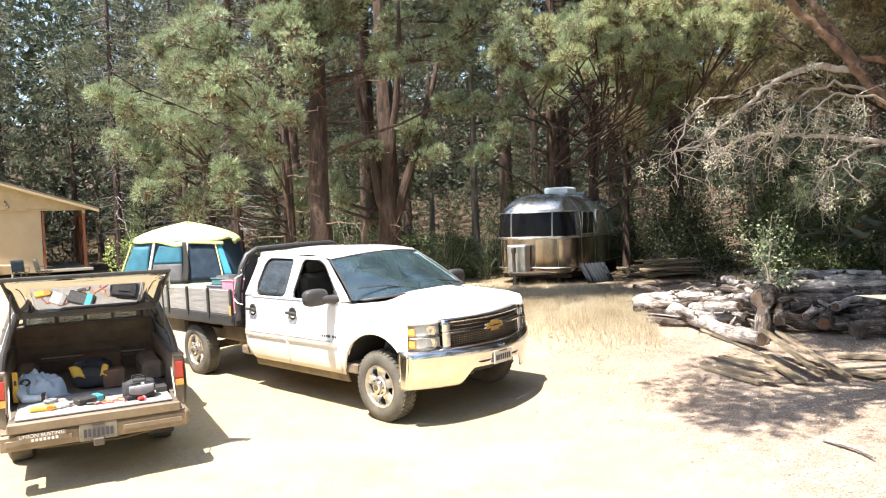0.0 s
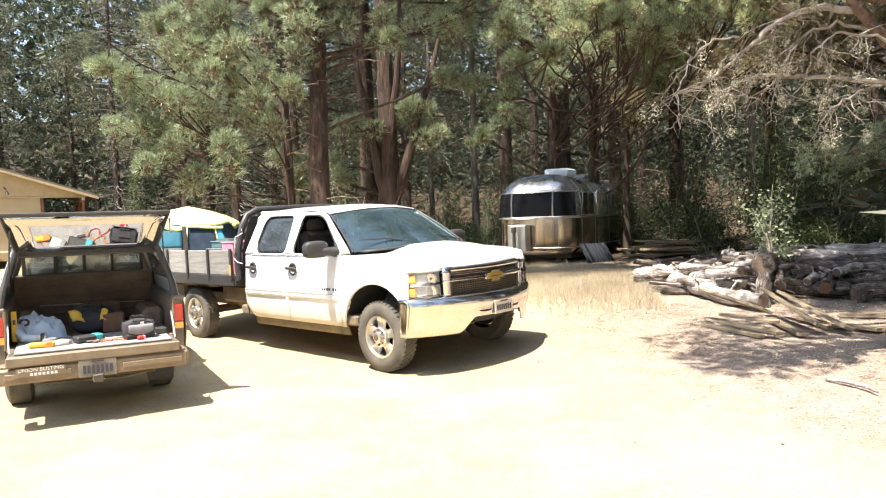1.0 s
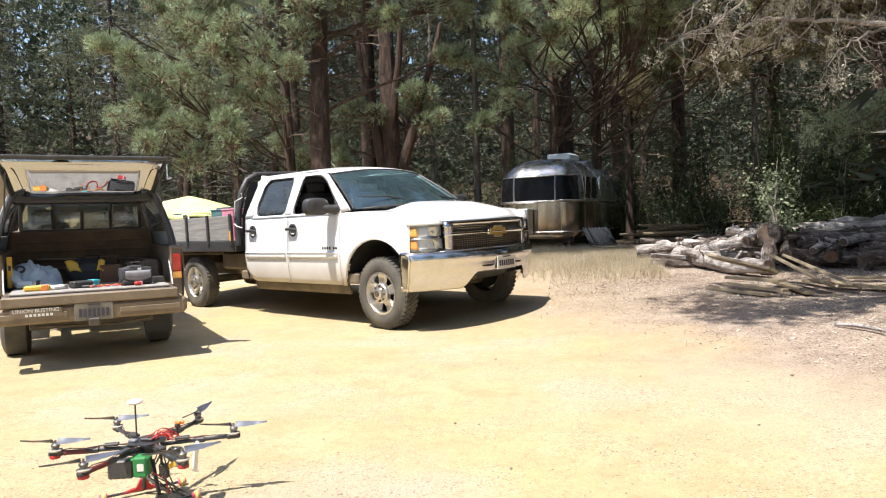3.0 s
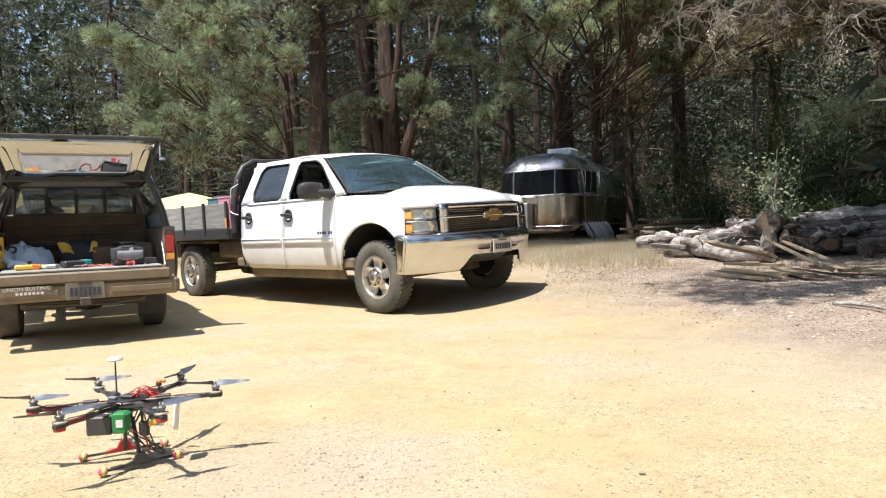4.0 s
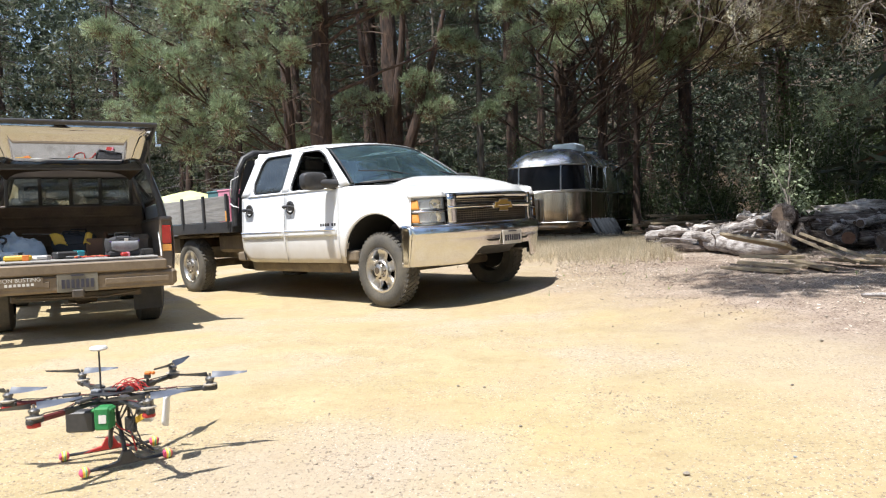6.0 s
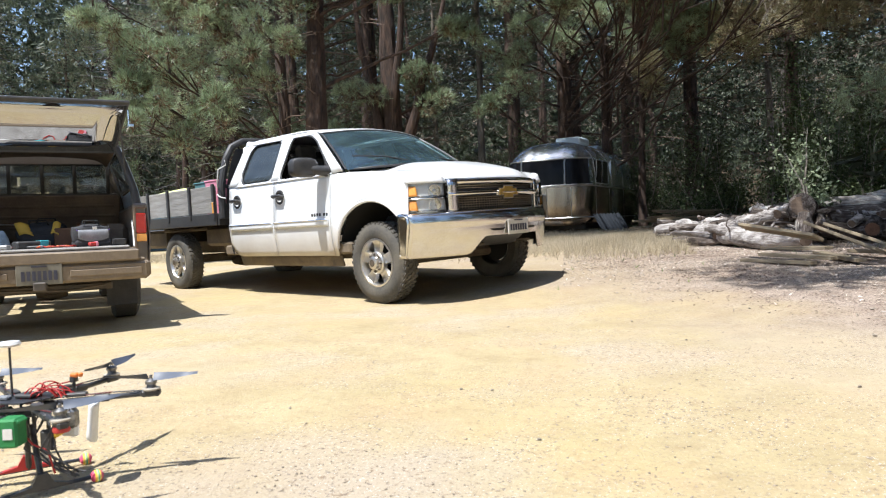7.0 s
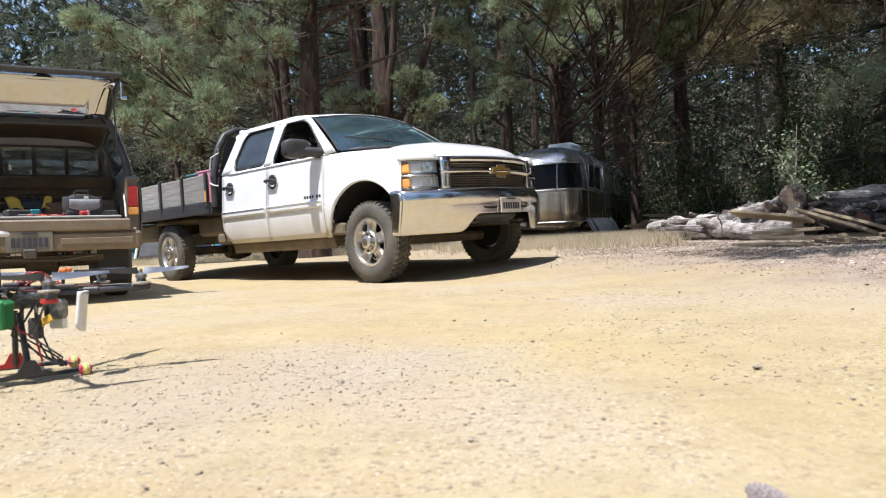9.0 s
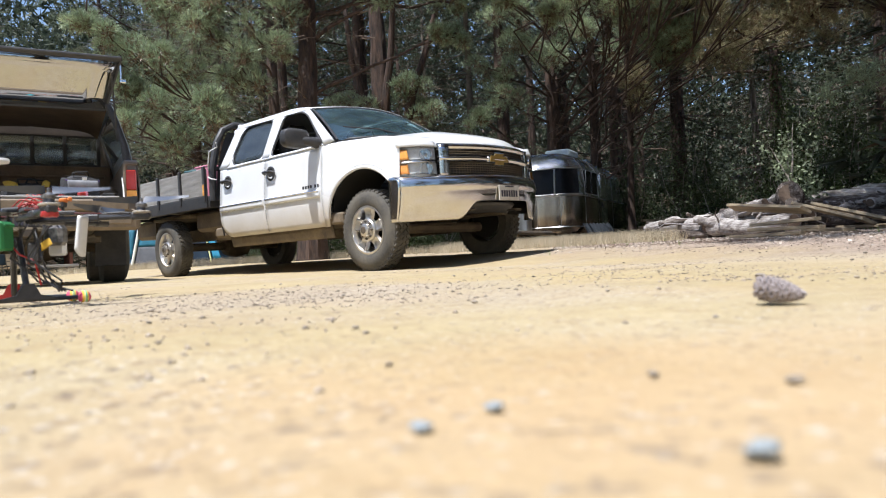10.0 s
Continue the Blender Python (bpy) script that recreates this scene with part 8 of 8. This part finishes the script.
# ---- six-armed drone standing on the sand ----
M_carbon = surf("carbon_tube", (0.03, 0.032, 0.036), (0.05, 0.05, 0.055), 30, 0.35)
M_prop = surf("grey_propeller", (0.05, 0.06, 0.085), (0.075, 0.09, 0.125), 12, 0.48)
M_motor = surf("motor_alloy", (0.10, 0.10, 0.10), (0.30, 0.29, 0.28), 60, 0.35, 0.7)
M_ring = surf("tan_ring", (0.42, 0.37, 0.30), (0.32, 0.28, 0.22), 20, 0.5)
M_red = surf("red_plastic", (0.46, 0.035, 0.03), (0.36, 0.025, 0.022), 12, 0.45)
M_dark_red = surf("dark_red_sleeve", (0.16, 0.028, 0.025), (0.10, 0.02, 0.02), 20, 0.6)
M_green = surf("green_strap", (0.03, 0.22, 0.06), (0.02, 0.16, 0.05), 20, 0.7)
M_orange = surf("orange_plastic", (0.75, 0.22, 0.04), (0.65, 0.18, 0.03), 12, 0.5)
M_white_plastic = surf("white_plastic", (0.75, 0.75, 0.74), (0.66, 0.66, 0.65), 8, 0.4)
M_yellow = surf("yellow_plastic", (0.72, 0.45, 0.05), (0.6, 0.36, 0.04), 10, 0.55)


def drone():
    cx, cy = -1.250, 3.106
    gz = ground_z(cx, cy)
    d = thing("drone", pose(cx, cy, gz, 0, 0, 0), "six-armed black drone with red trim standing on the sand", "drone")
    top = 0.25 - gz
    # plates
    for z, r in ((top - 0.03, 0.085), (top + 0.012, 0.085)):
        part("centre_plate", Mesh().lathe([(r, z), (r, z + 0.004), (0.0001, z + 0.004)], 6, "z"), M_carbon, d)
    part("wiring_board", Mesh().box((0.01, 0, top + 0.024), (0.06, 0.05, 0.012), 0.004), M_black_plastic, d)
    for k in range(6):
        ang = radians(24 + 60 * k)
        part("plate_pillar", Mesh().tube([(0.066 * math.cos(ang), 0.066 * math.sin(ang), top - 0.03), (0.066 * math.cos(ang), 0.066 * math.sin(ang), top + 0.014)], 0.004, 6), M_motor, d)
    part("receiver", Mesh().box((-0.045, -0.03, top + 0.022), (0.035, 0.022, 0.012), 0.003), M_grey_plastic, d)
    wires = Mesh()
    rng = np.random.default_rng(4)
    for k in range(11):
        y0, x0, x1, hi = rng.uniform(-0.06, 0.03), rng.uniform(-0.01, 0.04), rng.uniform(0.07, 0.12), rng.uniform(0.018, 0.045)
        wires.tube([(x0 + (x1 - x0) * s, y0 + 0.03 * s + 0.01 * math.sin(7 * s + k), top + 0.015 + hi * math.sin(math.pi * s) ** 0.7) for s in np.linspace(0, 1, 9)], 0.0021, 5)
    part("red_wiring", wires, M_red, d, "loop of red wires")
    prop_turn = {24: 10, 84: 90, 144: 12, 204: 8, 264: 42, 324: 36}
    blade = Mesh().grid(lambda u, v: (0.008 + 0.137 * u, (v - 0.5) * (0.009 + 0.017 * math.sin(math.pi * min(1, u * 1.15 + 0.12)) ** 0.8) * (1 - 0.75 * u ** 5) + 0.006 * u, 0.016 * (v - 0.5) * (1.4 - u) + 0.006 * u * u), 14, 4).data("blade", M_prop)
    for a in (24, 84, 144, 204, 264, 324):
        arm = new("arm")
        arm.parent = d
        arm.matrix_local = Matrix.Translation((0, 0, top)) @ Matrix.Rotation(radians(a), 4, "Z")
        part("boom", Mesh().tube([(0.05, 0, -0.008), (0.365, 0, -0.002)], 0.0085, 10), M_carbon, arm)
        part("boom_clamp", Mesh().box((0.21, 0, -0.005), (0.05, 0.022, 0.022), 0.005), M_black_plastic, arm)
        part("motor_mount", Mesh().box((0.35, 0, -0.002), (0.058, 0.03, 0.022), 0.006), M_black_plastic, arm)
        mo = part("motor", Mesh().lathe([(0.020, 0.004), (0.024, 0.009), (0.015, 0.015), (0.013, 0.024), (0.017, 0.026), (0.0175, 0.034), (0.010, 0.040), (0.005, 0.042), (0.005, 0.052), (0.0001, 0.054)], 20, "z", (0.352, 0, 0.0)), M_motor, arm)
        part("motor_ring", Mesh().lathe([(0.0225, 0.006), (0.0265, 0.008), (0.0265, 0.012), (0.0225, 0.014)], 20, "z", (0.352, 0, 0.0)), M_ring, arm)
        for k in (0, 180):
            b = part("propeller_blade", blade, None, mo, "grey propeller blade" if k == 0 else "")
            b.matrix_local = Matrix.Translation((0.352, 0, 0.048)) @ Matrix.Rotation(radians(prop_turn[a] - a + k), 4, "Z")
        if a in (204, 264, 324):
            part("red_foot", Mesh().lathe([(0.020, -0.022), (0.022, -0.017), (0.020, -0.008)], 16, "z", (0.355, 0, 0.0)), M_red, arm)
        part("boom_lead", Mesh().tube([(0.06, 0.012, 0.004), (0.14, -0.011, 0.010), (0.22, 0.012, 0.008), (0.30, -0.009, 0.010), (0.345, 0.0, 0.006)], 0.0022, 5), M_black_plastic, arm)
        part("boom_lead", Mesh().tube([(0.05, -0.012, 0.006), (0.10, 0.010, 0.012), (0.17, -0.012, 0.010), (0.24, 0.008, 0.009)], 0.0019, 5), M_dark_red, arm, "red lead")
        if a in (204, 264):
            part("red_sleeve", Mesh().tube([(0.235, 0, -0.006), (0.325, 0, -0.003)], 0.0105, 10), M_dark_red, arm, "dark red sleeve on the boom")
        part("speed_controller", Mesh().box((0.14, 0, 0.012), (0.06, 0.026, 0.012), 0.003), M_black_plastic, arm)
    mast = part("mast", Mesh().tube([(-0.055, 0.01, top), (-0.057, 0.012, top + 0.17)], 0.0035, 6), M_carbon, d)
    part("antenna_disc", Mesh().lathe([(0.028, top + 0.168), (0.032, top + 0.174), (0.028, top + 0.182), (0.0001, top + 0.185)], 20, "z", (-0.057, 0.012, 0)), M_white_plastic, mast, "white round antenna")
    cam2 = part("small_camera", Mesh().tube([(0.07, 0.12, top + 0.0), (0.07, 0.12, top + 0.04)], 0.005, 6).box((0.07, 0.12, top + 0.045), (0.02, 0.02, 0.018), 0.003), M_black_plastic, d)
    part("orange_cap", Mesh().box((0.075, 0.118, top + 0.058), (0.026, 0.018, 0.014), 0.004).box((0.098, 0.116, top + 0.060), (0.014, 0.014, 0.014), 0.004), M_orange, cam2)
    part("camera_lead", Mesh().tube([(0.07, 0.12, top + 0.04), (0.04, 0.10, top + 0.035), (0.03, 0.07, top + 0.005)], 0.0025, 5), M_red, cam2)
    # battery slung at one side, strap, case at the other
    bat = part("battery", Mesh().box((0, 0, 0), (0.10, 0.055, 0.075), 0.006), M_black_plastic, d, "black battery block")
    bat.matrix_local = Matrix.Translation((-0.042, -0.115, top - 0.066)) @ Matrix.Rotation(radians(14), 4, "Z")
    st = part("strap", Mesh().box((0, 0, 0), (0.055, 0.06, 0.082), 0.006).box((-0.004, 0, 0.030), (0.075, 0.050, 0.012), 0.004), M_green, d, "green strapped block")
    st.matrix_local = Matrix.Translation((0.036, -0.098, top - 0.058)) @ Matrix.Rotation(radians(14), 4, "Z")
    part("strap_label", Mesh().box((0.004, -0.0315, 0.0), (0.026, 0.002, 0.03), 0), M_plate, st)
    for x, y in ((-0.02, -0.05), (0.03, -0.05), (-0.02, 0.05), (0.03, 0.05)):
        part("hanger", Mesh().box((x, y, top - 0.065), (0.010, 0.010, 0.08), 0.002), M_black_plastic, d)
    case = part("equipment_case", Mesh().box((0.105, 0.04, top - 0.055), (0.065, 0.04, 0.06), 0.010), M_motor, d, "grey metal equipment case")
    part("case_back", Mesh().box((0.10, 0.055, top - 0.09), (0.055, 0.02, 0.05), 0.006), M_white_plastic, case)
    part("cable_block", Mesh().box((0.085, -0.02, top - 0.105), (0.045, 0.02, 0.06), 0.006), M_black_plastic, case)
    part("yellow_tag", Mesh().box((0.115, -0.02, top - 0.085), (0.05, 0.006, 0.022), 0.002, Matrix.Rotation(-0.5, 4, "Y")), M_yellow, case, "yellow tag")
    wp = Mesh().grid(lambda u, v: (0.225 - 0.034 * u + 0.008 * math.sin(math.pi * u) - 0.014 * v, -0.012 + 0.077 * u, top - 0.004 - (0.118 - 0.02 * (2 * u - 1) ** 2) * v), 8, 10)
    part("white_panel", wp, M_white_plastic, d, "white curved plastic panel", thick=0.012)
    for k in range(6):
        x0, y0 = rng.uniform(0.02, 0.14), rng.uniform(-0.04, 0.03)
        part("cable", Mesh().tube([(x0, y0, top - 0.03), (x0 + rng.uniform(-0.05, 0.05), y0 - 0.03, top - 0.12), (x0 + rng.uniform(-0.03, 0.06), y0, top - 0.19), (0.13 + rng.uniform(-0.03, 0.03), y0 + 0.03, top - 0.22)], 0.003, 5), M_black_plastic, d)
    part("red_cable", Mesh().tube([(0.0, -0.05, top - 0.05), (0.06, -0.05, top - 0.11), (0.10, -0.04, top - 0.13), (0.11, -0.03, top - 0.2)], 0.003, 5), M_red, d)
    # skids with striped balls
    for (ax, ay), (bx, by), red in (((-0.222, 0.002), (0.022, 0.215), True), ((-0.011, -0.16), (0.174, 0.066), False)):
        sk = new("skid")
        sk.parent = d
        a, b = Vector((ax, ay, 0.022)), Vector((bx, by, 0.022))
        mid = (a + b) / 2
        part("rail", Mesh().tube([a, b], 0.006, 8), M_carbon, sk)
        part("leg", Mesh().tube([mid, Vector((mid.x * 0.35, mid.y * 0.35, top - 0.06))], 0.009, 8), M_carbon, sk)
        u = (b - a).normalized()
        tri = [(-0.095, 0.0), (-0.03, 0.014), (-0.014, 0.045), (0.014, 0.045), (0.03, 0.014), (0.08, 0.0)]
        mt = Matrix.Translation(mid) @ Matrix.Rotation(math.atan2(u.y, u.x), 4, "Z")
        part("leg_bracket", Mesh().prism(tri, 0.02, mt), M_red if red else M_carbon, sk, "red leg bracket" if red else "")
        for p in (a, b):
            ball = part("foot_ball", Mesh().lathe([(0.019 * math.sin(t), -0.019 * math.cos(t)) for t in np.linspace(0.02, 3.12, 14)], 20, "x"), M_ball, sk, "ball striped pink, yellow and green")
            ball.matrix_local = Matrix.Translation(p) @ Matrix.Rotation(math.atan2(u.y, u.x), 4, "Z")
    return d


def ball_material():
    m = bpy.data.materials.new("striped_foam")
    m.use_nodes = True
    N, L = m.node_tree.nodes, m.node_tree.links
    tc, sep, mr, rp = N.new("ShaderNodeTexCoord"), N.new("ShaderNodeSeparateXYZ"), N.new("ShaderNodeMapRange"), N.new("ShaderNodeValToRGB")
    L.new(tc.outputs["Object"], sep.inputs[0])
    mr.inputs[1].default_value, mr.inputs[2].default_value = -0.019, 0.019
    L.new(sep.outputs[0], mr.inputs[0])
    L.new(mr.outputs[0], rp.inputs[0])
    e = rp.color_ramp.elements
    rp.color_ramp.interpolation = "CONSTANT"
    cols = [(0.0, (0.75, 0.10, 0.18)), (0.28, (0.80, 0.50, 0.05)), (0.42, (0.75, 0.70, 0.30)), (0.52, (0.15, 0.50, 0.30)), (0.62, (0.75, 0.55, 0.10)), (0.74, (0.75, 0.12, 0.20))]
    e[0].position, e[0].color = 0, (*cols[0][1], 1)
    e[1].position, e[1].color = 0.28, (*cols[1][1], 1)
    for p, c in cols[2:]:
        k = e.new(p)
        k.color = (*c, 1)
    L.new(rp.outputs[0], N["Principled BSDF"].inputs["Base Color"])
    N["Principled BSDF"].inputs["Roughness"].default_value = 0.7
    return m


M_ball = ball_material()
drone()


# ---- gear in the pickup's bed ----
M_blue_cloth = surf("pale_blue_cloth", (0.60, 0.70, 0.77), (0.46, 0.57, 0.66), 6, 0.8, bump=0.4)
M_grey_cloth = surf("grey_cloth", (0.26, 0.265, 0.285), (0.17, 0.175, 0.19), 7, 0.8, bump=0.3)
M_black_cloth = surf("black_cloth", (0.03, 0.03, 0.032), (0.05, 0.05, 0.055), 7, 0.85, bump=0.4)
M_purple = surf("purple_cloth", (0.10, 0.06, 0.22), (0.07, 0.05, 0.16), 7, 0.8)
M_cyan = surf("cyan_plastic", (0.05, 0.42, 0.50), (0.04, 0.34, 0.42), 9, 0.45)


def in_bed(x, y, z=0.665, turn=0.0):
    return PICK_POSE @ pose(x, y, z, 0, 0, turn)


def soft_bag(name, m, size, mat, label, cat, seed, trims=None):
    """A stuffed bag: rounded body with creases, a lid seam and a handle."""
    rng = np.random.default_rng(seed)
    b = thing(name, m, label, cat)
    sx, sy, sz = size
    o = Vector(rng.uniform(0, 30, 3))

    def fn(u, v):
        t, p = 2 * math.pi * u, math.pi * (v - 0.5)
        c, s, cp, sp = math.cos(t), math.sin(t), math.cos(p), math.sin(p)
        k = (abs(c) ** 4 + abs(s) ** 4) ** -0.25
        q = (abs(cp) ** 3 + abs(sp) ** 3) ** (-1 / 3)
        w = 1 + 0.10 * noise.noise(Vector((c * 1.5, s * 1.5, sp * 1.5)) + o)
        return (sx / 2 * c * k * cp * q * w, sy / 2 * s * k * cp * q * w, sz / 2 * (1 + sp * q * w))
    part("body", Mesh().grid(fn, 28, 14), mat, b, smooth=60)
    part("handle", Mesh().tube([(-sx * 0.22, -sy * 0.3, sz * 0.92), (-sx * 0.18, -sy * 0.42, sz * 1.12), (sx * 0.18, -sy * 0.42, sz * 1.12), (sx * 0.22, -sy * 0.3, sz * 0.92)], 0.012, 6, flat=0.5), trims or M_black_cloth, b)
    part("seam", Mesh().tube([(sx * 0.5 * math.cos(t) * (abs(math.cos(t)) ** 4 + abs(math.sin(t)) ** 4) ** -0.25, sy * 0.5 * math.sin(t) * (abs(math.cos(t)) ** 4 + abs(math.sin(t)) ** 4) ** -0.25, sz * 0.6) for t in np.linspace(0, 6.283, 26)], 0.008, 5), trims or M_black_cloth, b)
    return b


soft_bag("backpack", in_bed(0.02, 1.30, 0.668, 10), (0.36, 0.30, 0.24), M_black_cloth, "black backpack deep in the pickup bed", "bag", 2)
soft_bag("stuff_sack", in_bed(-0.58, 1.45, 0.668, 0), (0.24, 0.34, 0.17), M_black_cloth, "black stuff sack behind the jacket", "bag", 5)


def grey_bag():
    """A padded gear bag: black sides, a sagging grey front pocket, black lid and purple piping."""
    b = thing("gear_bag", in_bed(0.36, 0.18, 0.681, 10) @ Matrix.Diagonal((0.64, 0.64, 0.86, 1)), "black gear bag with a grey front and purple piping", "bag")

    def side(u, v):
        t = 2 * math.pi * u
        c, s = math.cos(t), math.sin(t)
        k = (abs(c) ** 4 + abs(s) ** 4) ** -0.25
        w = 1 + 0.05 * math.sin(math.pi * v) + 0.03 * noise.noise(Vector((c * 2, s * 2, v * 2)))
        return (0.20 * c * k * w, 0.125 * s * k * w, 0.045 + 0.135 * v - 0.02 * v * (s < -0.2) * math.cos(c * 1.5))
    part("side", Mesh().grid(side, 36, 8), M_black_cloth, b, "black padded side", smooth=60, thick=0.006)
    part("base", Mesh().box((0, 0, 0.03), (0.40, 0.25, 0.06), 0.02), M_black_cloth, b)
    part("lid", Mesh().grid(lambda u, v: ((2 * u - 1) * 0.185, (2 * v - 1) * 0.11 + 0.02, 0.165 + 0.035 * (1 - (2 * u - 1) ** 2) * (1 - (2 * v - 1) ** 2) + 0.012 * noise.noise(Vector((u * 5, v * 5, 1)))), 16, 10), M_black_cloth, b, "black lid", thick=0.01)
    part("front_pocket", Mesh().grid(lambda u, v: ((2 * u - 1) * 0.17, -0.137 - 0.016 * math.sin(math.pi * v), 0.150 - 0.075 * v - 0.03 * (1 - (2 * u - 1) ** 2) * v), 14, 4), M_grey_cloth, b, "grey front pocket", thick=0.006)
    part("piping", Mesh().tube([(x, -0.138, 0.152 - 0.035 * (1 - (x / 0.19) ** 2)) for x in np.linspace(-0.19, 0.19, 14)], 0.006, 6), M_purple, b, "purple piping")
    for s in (-1, 1):
        part("handle", Mesh().tube([(-0.09, s * 0.06, 0.17), (-0.07, s * 0.07, 0.235), (0.07, s * 0.07, 0.235), (0.09, s * 0.06, 0.17)], 0.009, 6, flat=0.5), M_black_cloth, b)
    part("tag", Mesh().box((0.02, -0.137, 0.165), (0.05, 0.006, 0.024), 0.002), M_plate, b)
    return b


grey_bag()


def pack():
    p = soft_bag("pack", in_bed(0.0, 1.05, 0.668, -12), (0.36, 0.28, 0.22), M_black_cloth, "black pack with yellow flaps in the pickup bed", "bag", 3)
    for x, w, turn in ((-0.13, 0.11, 0.7), (0.15, 0.06, -0.9)):
        part("yellow_flap", Mesh().grid(lambda u, v: (x + (u - 0.5) * w + 0.05 * v * (1 if turn > 0 else -0.3), -0.10 - 0.05 * v, 0.225 - 0.10 * v + 0.012 * math.sin(4 * u)), 6, 5), M_yellow, p, "yellow flap", thick=0.006)


pack()


def jacket():
    """A crumpled jacket: a folded sheet heaped over itself."""
    j = thing("jacket", in_bed(-0.46, 0.90, 0.668, 15) @ Matrix.Scale(0.78, 4), "crumpled pale blue jacket heaped in the pickup bed", "jacket")

    def heap(u, v):
        x, y = (u - 0.5) * 0.56, (v - 0.5) * 0.55
        r = max(0.0, 1 - (abs(2 * u - 1) ** 3 + abs(2 * v - 1) ** 3))
        n = noise.noise(Vector((u * 3.1, v * 3.1, 4.2))) + 0.6 * noise.noise(Vector((u * 7, v * 7, 1.1))) - 1.1 * abs(noise.noise(Vector((u * 5 + v, v * 9, 2.7))))
        return (x + 0.02 * n, y, 0.01 + r ** 0.5 * (0.27 + 0.10 * n))
    part("body", Mesh().grid(heap, 44, 44), M_blue_cloth, j, smooth=70)
    part("sleeve", Mesh().tube([(-0.20, -0.15, 0.2), (-0.28, -0.25, 0.16), (-0.24, -0.36, 0.07), (-0.12, -0.40, 0.05)], [0.06, 0.065, 0.055, 0.045], 10).rough(0.02, 9), M_blue_cloth, j)
    part("collar_ring", Mesh().tube([(-0.20 + 0.045 * math.cos(t), -0.24, 0.235 + 0.035 * math.sin(t)) for t in np.linspace(0, 6.283, 18)], 0.014, 6, False), M_black_cloth, j, "dark round cuff")


jacket()


def gear():
    rng = np.random.default_rng(8)
    yl = thing("yellow_level", in_bed(-0.64, 0.62, 0.69, 5), "yellow spirit level standing in the bed corner", "tool")
    part("body", Mesh().box((0, 0, 0.14), (0.045, 0.025, 0.28), 0.004), M_yellow, yl)
    part("vial", Mesh().box((0, -0.014, 0.18), (0.022, 0.004, 0.045), 0.002), M_black_plastic, yl)
    for k, (x, y, sx, sy, sz, mat, nm, lb, band) in enumerate((
            (-0.42, 0.16, 0.20, 0.06, 0.045, M_yellow, "tool_case", "yellow tool on the tailgate carpet", M_orange), (-0.26, 0.22, 0.13, 0.12, 0.035, M_plate, "paper_pad", "crumpled white paper on the carpet", M_carpet),
            (-0.02, 0.14, 0.12, 0.03, 0.022, M_black_plastic, "radio", "small black radio on the carpet", M_grey_plastic), (0.37, 0.03, 0.07, 0.05, 0.035, M_red, "red_pouch", "small red pouch on the tailgate", M_pink_plastic),
            (-0.05, 0.24, 0.24, 0.13, 0.06, M_black_plastic, "instrument_case", "black case with cyan corners on the carpet", M_cyan), (-0.46, 0.62, 0.14, 0.10, 0.06, M_plate, "battery_charger", "white and black charger on the carpet", M_black_plastic),
            (0.20, 0.95, 0.20, 0.16, 0.18, M_box_brown, "carton", "brown cardboard box in the pickup bed", M_tan_head), (0.10, 1.80, 0.46, 0.24, 0.24, M_box_brown, "carton", "brown carton at the bed's front", M_tan_head))):
        o = thing(nm, in_bed(x, y, 0.681 if y < 0.7 else 0.664, rng.uniform(-25, 25)), lb, nm.replace("_", " "))
        part("body", Mesh().box((0, 0, sz / 2), (sx, sy, sz), min(0.012, sz * 0.3)), mat, o)
        part("band", Mesh().box((sx * 0.3, 0, sz / 2), (sx * 0.25, sy + 0.004, sz + 0.004), 0.004), band, o)
    solo("tape_roll", Mesh().tube([(0.045 * math.cos(t), 0.045 * math.sin(t), 0.02) for t in np.linspace(0, 6.283, 20)], 0.016, 8, False), M_grey_plastic, in_bed(-0.36, 0.45, 0.681), "grey roll of tape on the carpet", "tape")
    for k, (x, mat, lb) in enumerate(((0.14, M_red, "tangled red cord on the tailgate carpet"), (0.10, M_orange, "orange cord on the tailgate carpet"), (-0.30, M_red, "short red lead on the carpet"))):
        pts = [(0.30 * (i / 15 - 0.5) + 0.02 * math.sin(i * 1.3 + k), 0.04 * math.sin(i * 0.9 + 2 * k), 0.006 + 0.008 * (i % 2)) for i in range(16)]
        solo("cord", Mesh().tube(pts, 0.005, 6), mat, in_bed(x, 0.10 + 0.07 * k, 0.682, 10 * k), lb, "cord", "cords on the tailgate")
    solo("pole", Mesh().tube([(-0.45, -0.1, 0.24), (0.58, 0.05, 0.20)], 0.008, 6), M_alu_dull, in_bed(0.0, 1.75, 0.67), "thin metal pole lying across the gear", "pole")
    solo("side_case", Mesh().box((0, 0, 0.06), (0.10, 0.45, 0.12), 0.015).move(Matrix.Diagonal((1, 1, 0.45, 1))), M_black_plastic, in_bed(0.57, 0.50, 0.681), "black flat case at the bed's side", "case")


M_box_brown = surf("cardboard", (0.20, 0.105, 0.06), (0.15, 0.08, 0.045), 5, 0.9)
gear()
